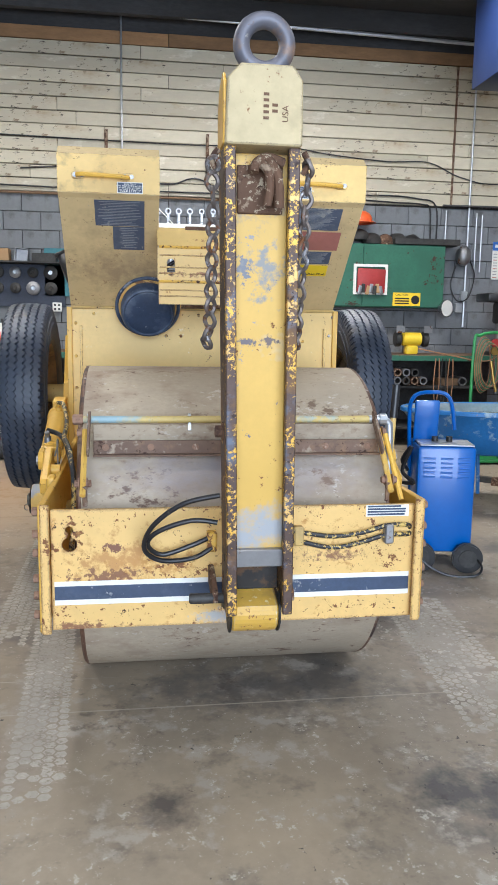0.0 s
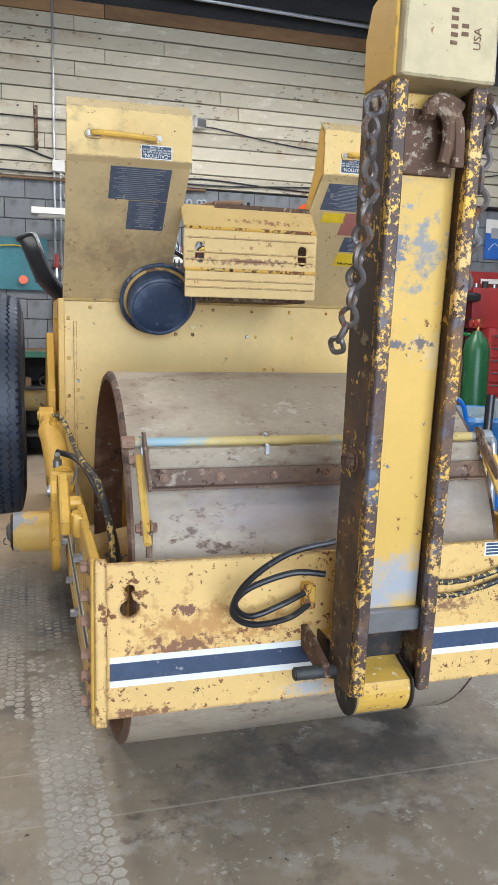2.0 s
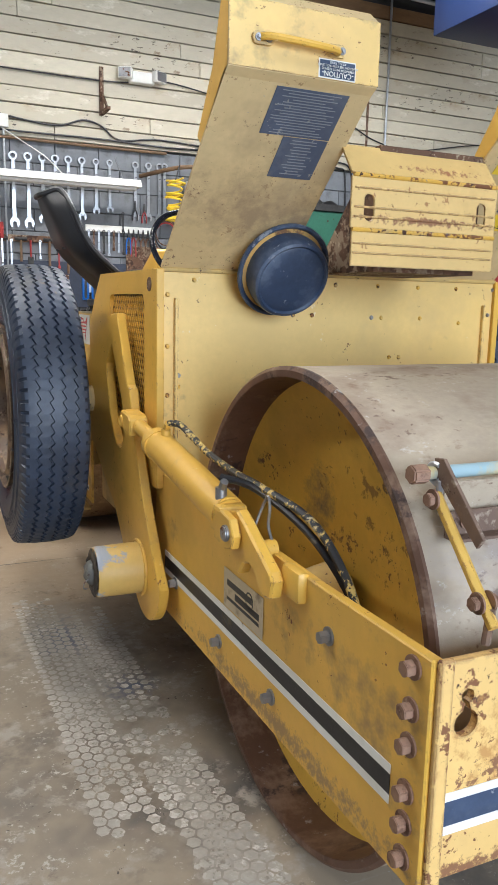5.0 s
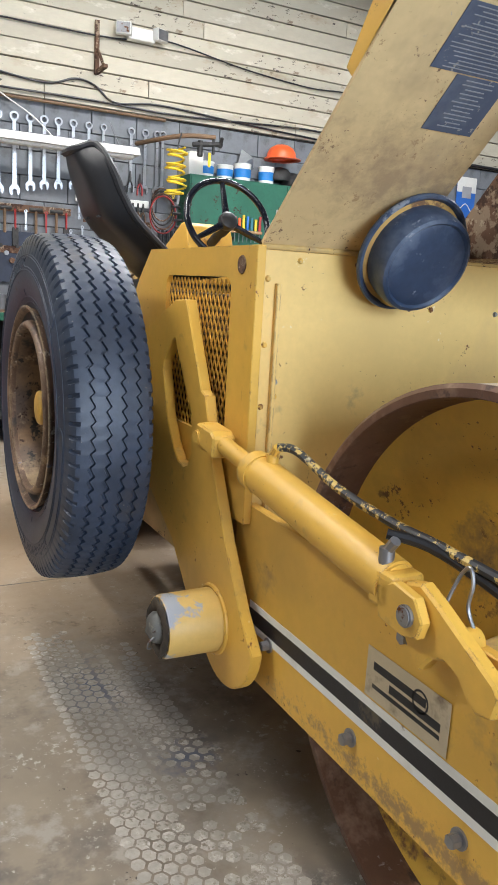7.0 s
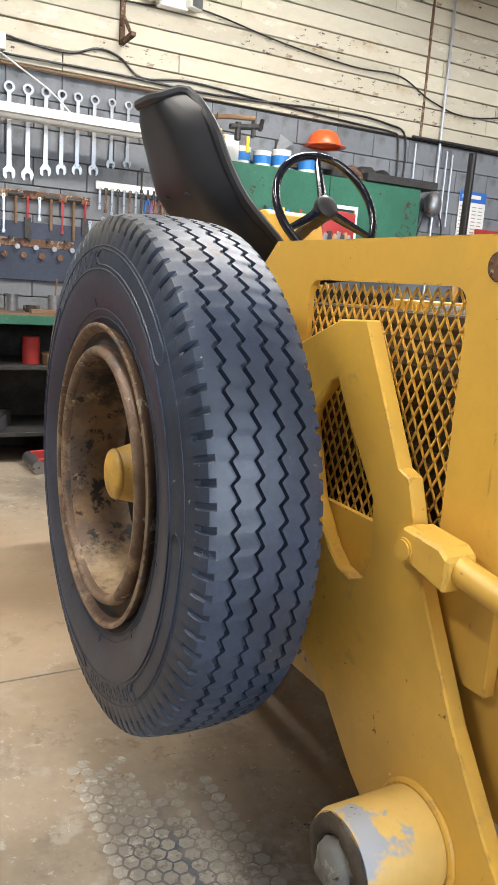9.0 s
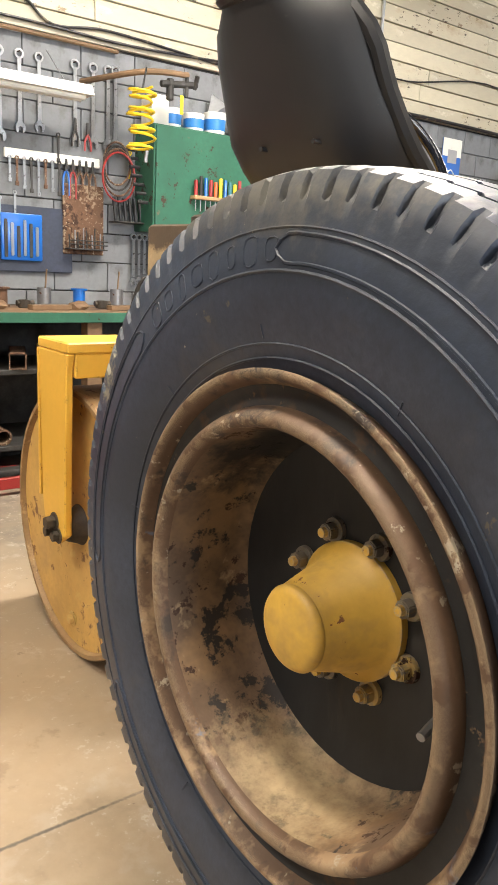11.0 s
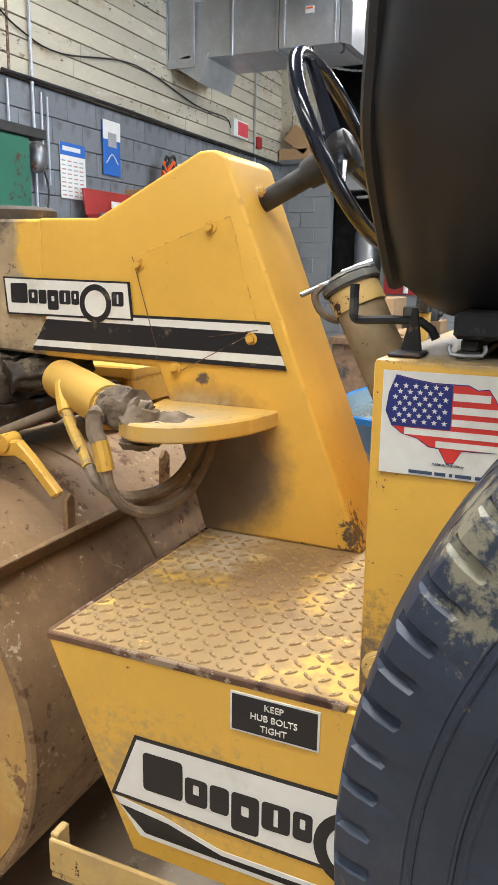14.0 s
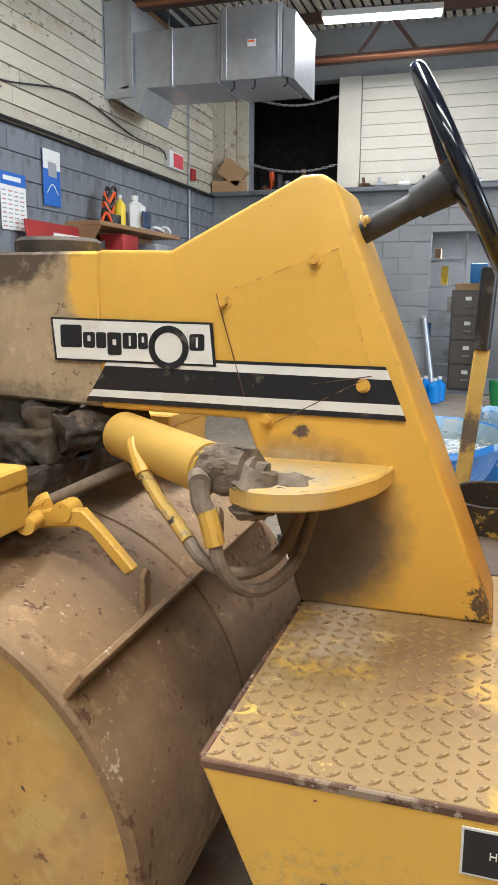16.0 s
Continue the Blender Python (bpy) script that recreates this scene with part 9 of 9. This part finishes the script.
ex = thing("exit_sign", "white exit sign box with a red face", "exit sign", (7.26, 8.97, 2.88))
part("box", box(-0.20, 0.20, -0.03, 0.03, 0, 0.19, 0.006), "white", ex)
part("face", box(-0.09, 0.18, -0.036, -0.03, 0.02, 0.17, 0.0), "sign_red", ex)
fa = crate("fire_alarm", "small red fire alarm pull box", "fire alarm", 7.80, 7.92, 8.95, 9.0, 2.84, 2.98, "red", 0.01)

# ductwork
du = thing("air_duct", "galvanised heating duct from the wall to a heater box", "duct", (5.65, 8.2, 3.4))
part("wall_box", box(0.0, 0.9, 0.52, 0.80, -0.05, 0.75, 0.004), "galv", du)
part("flange", plate([(0.50, -0.12), (0.84, -0.12), (0.84, 0.82), (0.50, 0.82)], "x", -0.03, -0.005, [[(0.54, -0.04), (0.80, -0.04), (0.80, 0.76), (0.54, 0.76)]]), "galv", du, smooth=0)
part("elbow", plate([(0.80, -0.05), (0.46, -0.26), (0.36, 0.0), (0.52, 0.0)], "x", 0.0, 0.7), "galv", du, smooth=0)
part("run", box(0.02, 0.72, -0.35, 0.53, -0.04, 0.46, 0.004), "galv", du)
part("joint", box(0.0, 0.74, -0.37, -0.35, -0.06, 0.50, 0.002), "galv", du)
part("joint", box(0.005, 0.735, 0.10, 0.115, -0.05, 0.47, 0.002), "galv", du)
hb = part("heater_box", box(-0.01, 0.80, -0.96, -0.38, -0.04, 0.58, 0.006), "galv", du)
part("seam", box(-0.018, -0.01, -0.44, -0.42, -0.04, 0.58, 0.001), "galv", hb)
part("seam", box(-0.018, -0.01, -0.93, -0.915, -0.04, 0.58, 0.001), "galv", hb)
part("end_frame", plate([(-1.08, -0.07), (-0.97, -0.03), (-0.97, 0.54), (-1.08, 0.50)], "x", 0.0, 0.80), "galv", du, smooth=0)
part("notice", box(-0.022, -0.012, -0.72, -0.64, 0.23, 0.29, 0), "white", du)
part("notice_head", box(-0.024, -0.022, -0.71, -0.65, 0.265, 0.28, 0), "orange", du)
for y in (-0.9, -0.42, 0.3):
    part("rod", rod((0.4, y, 0.5), (0.4, y, CEIL - 3.4), 0.006, n=6), "grey_steel", du)
for y in (-1.0, -0.7, -0.5):
    part("hook", tube([(0.03, y, -0.04), (0.03, y, -0.10), (0.03, y + 0.03, -0.12)], 0.008, 6), "dark", du)
bl = thing("unit_heater", "deep blue box hanging below the ceiling", "unit heater", (2.63, 6.75, 3.45))
part("box", box(0.0, 1.1, -0.5, 0.25, 0.0, 0.75, 0.01), "deep_blue", bl)
part("hanger", join(rod((0.2, 0, 0.75), (0.2, 0, CEIL - 3.45), 0.01, n=6), rod((0.9, 0, 0.75), (0.9, 0, CEIL - 3.45), 0.01, n=6)), "grey_steel", bl)

# loft edge
for z0, z1, sag in ((4.0, 3.92, 0.12), (3.16, 3.10, 0.10)):
    t = thing("loft_chain", "slack steel chain across the loft opening", "chain", (FAR_X - 0.02, 7.9, z0), "loft chains")
    n = 26
    for i in range(n):
        k = (i + 0.5) / n
        y = 0.6 - 1.18 * k
        z = (z1 - z0) * k - sag * 4 * k * (1 - k)
        part("link", moved(tube([(0, 0.026, 0.008), (0, 0.032, 0), (0, 0.026, -0.008), (0, -0.026, -0.008), (0, -0.032, 0), (0, -0.026, 0.008)], 0.006, 5, 2, True), at(0, y, z) @ Matrix.Rotation(radians(90 * (i % 2)), 4, "Y")), "galv", t)
c1 = crate("carton", "flat cardboard carton on the loft edge", "carton", FAR_X - 0.15, FAR_X + 0.1, 8.53, 8.98, 2.79, 2.93, "card")
c2 = thing("carton", "tilted cardboard carton with a blue mark", "carton", (FAR_X - 0.03, 8.70, 3.04))
part("box", moved(box(-0.12, 0.12, -0.17, 0.17, -0.12, 0.12, 0.004), Matrix.Rotation(radians(35), 4, "X")), "card", c2)
for i in range(9):
    o = thing("loft_clutter", "dusty loose part stored in the loft", "machine part", (FAR_X + 0.25 + 0.1 * (i % 3), 7.5 + 0.11 * i, 2.80), "loft clutter")
    part("piece", join(rod((0, 0, 0), (0.02, 0.03 * (i % 3), 0.12 + 0.06 * (i % 4)), 0.06 - 0.008 * (i % 4), n=10, bev=0.006), rod((-0.05, -0.08, 0.05), (0.05, 0.1, 0.08), 0.02, n=8)), ("grey_steel", "dark", "orange", "rust", "card")[i % 5], o)
for i, y in enumerate((6.95, 6.75, 6.45, 6.2, 5.9, 5.6)):
    o = thing("ledge_part", "small old machine part on the wall ledge", "machine part", (FAR_X - 0.08, y, 2.79), "ledge parts")
    part("piece", join(rod((0, -0.07, 0.03), (0, 0.07, 0.03), 0.025 + 0.006 * (i % 3), n=10, bev=0.004), rod((0, 0, 0.03), (0, 0.02, 0.12), 0.018, n=8)), ("rust", "galv", "white", "dark")[i % 4], o)

# end wall, low
tk = thing("air_tank", "grey upright air tank in the recess", "tank", (FAR_X + 0.45, 7.85, 1.15))
part("shell", lathe([(0, 0), (0, 0.2), (0.7, 0.2), (0.82, 0.14), (0.86, 0)], (0, 0, 0), "z", 24), "galv", tk)
cable("wall_pipe", [(FAR_X - 0.05, 7.9, 2.30), (FAR_X - 0.05, 7.50, 2.30), (FAR_X - 0.05, 7.46, 2.24), (FAR_X - 0.05, 7.46, 1.45)], 0.02, "galv", "bent galvanised pipe on the end wall", "pipe")
rbd = thing("notice_board", "red board with yellow notices on the end wall", "notice board", (FAR_X - 0.06, 7.10, 1.06))
part("board", box(0.0, 0.04, -0.36, 0.38, 0, 0.47, 0.004), "red", rbd)
part("note", box(-0.004, 0.0, 0.13, 0.33, 0.16, 0.40, 0), "bright_yellow", rbd)
part("note", box(-0.004, 0.0, -0.20, 0.03, 0.16, 0.40, 0), "bright_yellow", rbd)
part("spray_can", rod((-0.04, 0.08, 0.02), (-0.04, 0.08, 0.30), 0.035, n=14), "white", rbd)
fcab = thing("filing_cabinet", "brown steel four-drawer filing cabinet", "filing cabinet", (9.25, 5.62, 0.2))
part("body", box(0.0, 0.62, -0.22, 0.22, 0.0, 1.33, 0.006), "cabinet_brown", fcab)
for i in range(4):
    d = part("drawer", box(-0.014, 0.0, -0.205, 0.205, 0.03 + 0.325 * i, 0.335 + 0.325 * i, 0.004), "cabinet_brown", fcab)
    part("handle", box(-0.03, -0.014, -0.05, 0.05, 0.13 + 0.325 * i, 0.15 + 0.325 * i, 0.003), "chrome", d)
    part("label_holder", box(-0.018, -0.014, -0.04, 0.04, 0.22 + 0.325 * i, 0.27 + 0.325 * i, 0.001), "white", d)
crate("carton", "cardboard tray of blue packs on the cabinet", "carton", 9.25, 9.7, 5.42, 5.80, 1.531, 1.62, "card")
crate("plastic_bin", "pale blue plastic bin on the cabinet", "bin", 9.3, 9.65, 5.40, 5.62, 1.62, 1.88, "bluetub", 0.02)
shv = thing("store_shelf", "grey steel shelves with small boxes", "shelves", (9.9, 6.0, 0.2))
for i in range(5):
    part("shelf", box(-0.2, 0.3, -0.3, 0.5, 0.3 + 0.36 * i, 0.33 + 0.36 * i, 0.003), "galv", shv)
for y in (-0.3, 0.48):
    part("post", box(-0.2, -0.17, y - 0.015, y + 0.015, 0, 2.1, 0.003), "galv", shv)
for i in range(7):
    crate("stored_pack", "small pack on the store shelf", "pack", 9.72, 9.95, 5.74 + 0.1 * i, 5.82 + 0.1 * i, 0.53 + 0.36 * (1 + i % 4), 0.66 + 0.36 * (1 + i % 4) + 0.06 * (i % 3), ("blue", "white", "bright_yellow", "card")[i % 4], 0.003, "stored packs")
pp = thing("grey_pipe", "length of grey plastic pipe leaning in the doorway", "pipe", (8.58, 5.86, 0.19))
part("pipe", rod((0.02, 0.12, 0.0), (0.1, 0.28, 0.98), 0.045, n=18), "galv", pp)
for i in range(6):
    x, y = 8.30 - 0.16 * (i % 2), 6.22 - 0.17 * (i // 2) + 0.05 * (i % 2)
    zf = 0.004 + (x - 5.2) * 0.053
    bottle(x, y, zf, 0.075, 0.30, "jug_blue", "blue washer-fluid jug with a white cap on the floor", "white")
tb = thing("steel_table", "heavy brown wooden worktable", "worktable", (4.2, 6.25, 0))
part("top", box(-0.55, 0.55, -0.33, 0.33, 0.86, 0.91, 0.006), "wood", tb)
part("drawer_box", box(-0.5, 0.5, -0.28, 0.28, 0.45, 0.86, 0.004), "wood", tb)
for x in (-0.48, 0.48):
    for y in (-0.27, 0.27):
        part("leg", box(x - 0.04, x + 0.04, y - 0.04, y + 0.04, 0, 0.86, 0.004), "wood", tb)
crate("carton", "brown cardboard carton on the worktable", "carton", 3.95, 4.35, 6.20, 6.52, 0.91, 1.18, "card")
crate("carton", "low cardboard carton on the worktable", "carton", 4.45, 4.72, 5.95, 6.15, 0.91, 1.0, "card")
vs = thing("vice", "dark bench vice on the worktable", "vice", (4.3, 6.1, 0.91))
part("body", join(box(-0.06, 0.06, -0.08, 0.08, 0.0, 0.12, 0.012), box(-0.05, 0.05, -0.16, 0.10, 0.10, 0.20, 0.01), rod((0, -0.2, 0.15), (0, 0.12, 0.15), 0.02, n=10)), "dark", vs)
part("handle", rod((-0.1, -0.2, 0.13), (0.1, -0.2, 0.17), 0.006, n=8), "chrome", vs)
gl = thing("work_glove", "tan leather work gloves lying on the worktable", "gloves", (3.9, 6.08, 0.91))
bm = bmesh.new()
bmesh.ops.create_icosphere(bm, subdivisions=3, radius=0.11)
for v in bm.verts:
    v.co *= 1 + 0.35 * noise.noise(v.co * 22)
    v.co.z = max(0.0, v.co.z * 0.4 + 0.02)
part("leather", bm, "card", gl)


bk = thing("bucket", "green plastic bucket on the floor", "bucket", (8.1, 5.15, 0.16))
part("shell", lathe([(0, 0), (0, 0.12), (0.3, 0.15), (0.3, 0.14), (0.01, 0.11)], (0, 0, 0), "z", 24), "cart_green", bk)

# battery charger beside the roller
ch = thing("battery_charger", "bright blue wheeled battery charger", "battery charger", (1.38, 4.18, 0))
ch.rotation_euler = (0, 0, radians(-12))
part("body", box(-0.16, 0.16, -0.15, 0.20, 0.10, 0.70, 0.02), "blue", ch)
part("top_panel", box(-0.15, 0.15, -0.14, 0.06, 0.70, 0.712, 0.004), "galv", ch)
part("back_panel", moved(box(-0.04, 0.10, -0.012, 0.012, 0.0, 0.26, 0.01), at(-0.12, 0.08, 0.68) @ Matrix.Rotation(radians(8), 4, "X")), "blue", ch)
for i in range(2):
    part("knob", rod((-0.05 + 0.08 * i, -0.02, 0.712), (-0.05 + 0.08 * i, -0.02, 0.74), 0.018, n=12), "black", ch)
for i in range(3):
    for j in range(5):
        part("louvre", moved(box(-0.033, 0.033, -0.006, 0.004, -0.005, 0.005, 0.002), at(-0.095 + 0.095 * i, -0.152, 0.53 + 0.026 * j)), "blue", ch)
part("handle", tube([(-0.15, 0.12, 0.30), (-0.18, 0.10, 0.78), (-0.16, 0.14, 0.94), (-0.05, 0.2, 0.97), (0.06, 0.2, 0.94), (0.10, 0.2, 0.75)], 0.012, 8), "blue", ch)
for e in (-1, 1):
    w_ = part("wheel", rod((-0.13 + 0.0 if e < 0 else 0.13, -0.175, 0.085), (-0.13 if e < 0 else 0.13, -0.215, 0.085), 0.085, n=28, bev=0.008), "black", ch)
    part("hubcap", rod((-0.13 if e < 0 else 0.13, -0.216, 0.085), (-0.13 if e < 0 else 0.13, -0.222, 0.085), 0.05, n=20), "dark", w_)
part("cable", tube([(-0.2, -0.05, 0.55), (-0.24, -0.12, 0.62), (-0.20, -0.18, 0.70), (-0.24, -0.14, 0.56), (-0.18, -0.18, 0.50), (-0.25, -0.1, 0.48), (-0.19, -0.05, 0.40)], 0.011, 8), "black", ch)
part("cord", tube([(0.14, -0.16, 0.12), (0.2, -0.24, 0.06), (0.16, -0.28, 0.012), (0.0, -0.27, 0.012), (-0.14, -0.25, 0.1), (-0.16, -0.2, 0.25)], 0.007, 6), "black", ch)

# wheelbarrow
wh = thing("wheelbarrow", "light blue plastic wheelbarrow with murky water in it", "wheelbarrow", (2.30, 5.56, 0))
RIMXY = smooth_path([(-0.62, 0.06, 0), (-0.50, -0.08, 0), (-0.29, -0.25, 0), (0.05, -0.37, 0), (0.38, -0.33, 0), (0.60, -0.18, 0), (0.65, 0.0, 0), (0.57, 0.22, 0), (0.38, 0.40, 0), (0.0, 0.46, 0), (-0.40, 0.40, 0), (-0.60, 0.24, 0)], 4, True)


def bowl(levels):
    bm = bmesh.new()
    rings_ = [[bm.verts.new((p[0] * k + dx, p[1] * k, z)) for p in RIMXY] for k, dx, z in levels]
    for a, b in zip(rings_, rings_[1:]):
        for k in range(len(a)):
            bm.faces.new((a[k], a[(k + 1) % len(a)], b[(k + 1) % len(a)], b[k]))
    bm.faces.new(rings_[-1])
    bmesh.ops.recalc_face_normals(bm, faces=bm.faces)
    return bm


part("tray", bowl([(0.985, 0, 0.735), (1.0, 0, 0.745), (1.015, 0, 0.738), (1.015, 0, 0.712), (0.985, 0, 0.705), (0.80, 0.02, 0.56), (0.55, 0.05, 0.42), (0.48, 0.05, 0.40)]), "tub_blue", wh, "light blue moulded tray", smooth=50)
part("liner", bowl([(0.984, 0, 0.736), (0.93, 0, 0.70), (0.79, 0.02, 0.57), (0.53, 0.05, 0.43), (0.47, 0.05, 0.42)]), "tub_inside", wh, "inside of the tray dulled by cement dust", smooth=50)
wt = bmesh.new()
wt.faces.new([wt.verts.new((p[0] * 0.90, p[1] * 0.90, 0.672)) for p in RIMXY])
part("water", wt, "water", wh, "murky water in the tray")
for x in (0.05, 0.30):
    for k in (-1, 1):
        part("leg", tube([(x - 0.05, k * 0.17, 0.50), (x, k * 0.25, 0.36), (x + 0.03, k * 0.27, 0.02)], 0.016, 8), "tub_blue", wh)
part("tyre", lathe([(0.045 * math.cos(a), 0.155 + 0.045 * math.sin(a)) for a in [2 * math.pi * k / 10 for k in range(10)]], (0.52, 0.0, 0.2), "y", 32, True), "rubber", wh)
part("wheel_disc", rod((0.52, -0.02, 0.2), (0.52, 0.02, 0.2), 0.12, n=24), "dark", wh)
part("fork", join(rod((0.52, -0.07, 0.2), (0.20, -0.10, 0.42), 0.014, n=8), rod((0.52, 0.07, 0.2), (0.20, 0.10, 0.42), 0.014, n=8), rod((0.52, -0.08, 0.2), (0.52, 0.08, 0.2), 0.010, n=8)), "dark", wh)

# waste bin with a bag
wb = thing("waste_bin", "bright blue plastic waste bin lined with a clear bag", "bin", (4.20, 5.12, 0))
part("tub", lathe([(0.0, 0.0), (0.0, 0.165), (0.02, 0.172), (0.58, 0.205), (0.60, 0.218), (0.615, 0.218), (0.62, 0.208), (0.60, 0.198), (0.03, 0.163), (0.03, 0.0)], (0, 0, 0), "z", 36), "tub_blue", wb)
bm = lathe([(0.50, 0.209), (0.55, 0.216), (0.61, 0.226), (0.632, 0.224), (0.640, 0.214), (0.628, 0.200), (0.45, 0.186), (0.30, 0.176)], (0, 0, 0), "z", 48)
rb_ = random.Random(5)
for v in bm.verts:
    v.co.x, v.co.y, v.co.z = v.co.x * (1 + rb_.uniform(-0.015, 0.03)), v.co.y * (1 + rb_.uniform(-0.015, 0.03)), v.co.z + rb_.uniform(-0.016, 0.012)
part("bag", bm, "bin_bag", wb, "crumpled clear liner folded over the rim")

# bars on the floor
for i in range(5):
    o = thing("steel_bar", "dark steel bar lying on the floor", "steel bar", (3.1 + 0.08 * i, 6.0 - 0.12 * i, 0.0), "floor bars")
    part("bar", moved(box(-0.6, 0.6, -0.03, 0.03, 0.0, 0.05 + 0.02 * (i % 2), 0.003), Matrix.Rotation(radians(-40 + 5 * i), 4, "Z")), ("dark", "rust", "wood")[i % 3], o)

# ---- dusty tyre prints on the floor ----


def prints(name, x0, y0, x1, y1, width, rows, seed, keep=0.9):
    """Dusty marks of tread blocks, packed like a honeycomb, thin as dust."""
    r_ = random.Random(seed)
    bm = bmesh.new()
    d = Vector((x1 - x0, y1 - y0, 0))
    L = d.length
    d.normalize()
    n_ = Vector((d.y, -d.x, 0))
    step_ = 0.040
    for i in range(int(L / step_)):
        for j in range(rows):
            u = -width / 2 + width * (j + 0.5) / rows
            t = (i + (0.5 if j % 2 else 0)) * step_
            edge_ = max(0, min(1, (t + 0.15) / 0.4, (L - t + 0.15) / 0.4))
            patch = noise.noise(Vector((t * 2.4, u * 6, seed)))
            if r_.random() > keep * (0.1 + 0.9 * edge_) or patch < -0.7:
                continue
            c = Vector((x0, y0, 0.0008)) + d * t + n_ * u
            w, h = width / rows * 0.667 * 0.93, step_ * 0.5 * 0.93 / 0.866
            corner = [Vector((w * math.cos(radians(60 * k)), h * math.sin(radians(60 * k)), 0)) for k in range(6)]
            vs = []
            for k in range(6):
                for m_ in (corner[k], (corner[k] + corner[(k + 1) % 6]) / 2):
                    q = r_.uniform(0.84, 1.0) * (1 - 0.3 * max(0, -patch))
                    vs.append(bm.verts.new(c + n_ * (m_.x * q) + d * (m_.y * q)))
            bm.faces.new(vs)
    o = part(name, bm, "dust", smooth=0)
    return tagged(o, "pale dusty tyre prints on the concrete floor", "tyre prints", kind="stuff")


prints("tyre_prints", -0.64, 2.12, -0.72, 3.72, 0.18, 5, 3, 1.0)
prints("tyre_prints", -0.715, 3.75, -0.72, 4.75, 0.18, 5, 9, 1.0)
prints("tyre_prints", -0.895, 3.2, -0.90, 4.95, 0.165, 5, 5, 1.0)
prints("tyre_prints", 0.86, 2.35, 0.93, 3.7, 0.16, 5, 4, 0.95)
prints("tyre_prints", 1.04, 2.6, 1.08, 3.7, 0.15, 4, 6, 0.95)

# hand lever standing inside the front frame
lev = thing("hand_lever", "yellow steel lever with a black rubber grip", "lever", (0.57, 2.72, 0.78))
part("shaft", rod((0.0, 0.0, 0.0), (0.03, 0.05, 0.24), 0.011, n=10), "yellow_dirty", lev)
part("grip", rod((0.03, 0.05, 0.24), (0.04, 0.06, 0.36), 0.014, n=12), "black", lev)
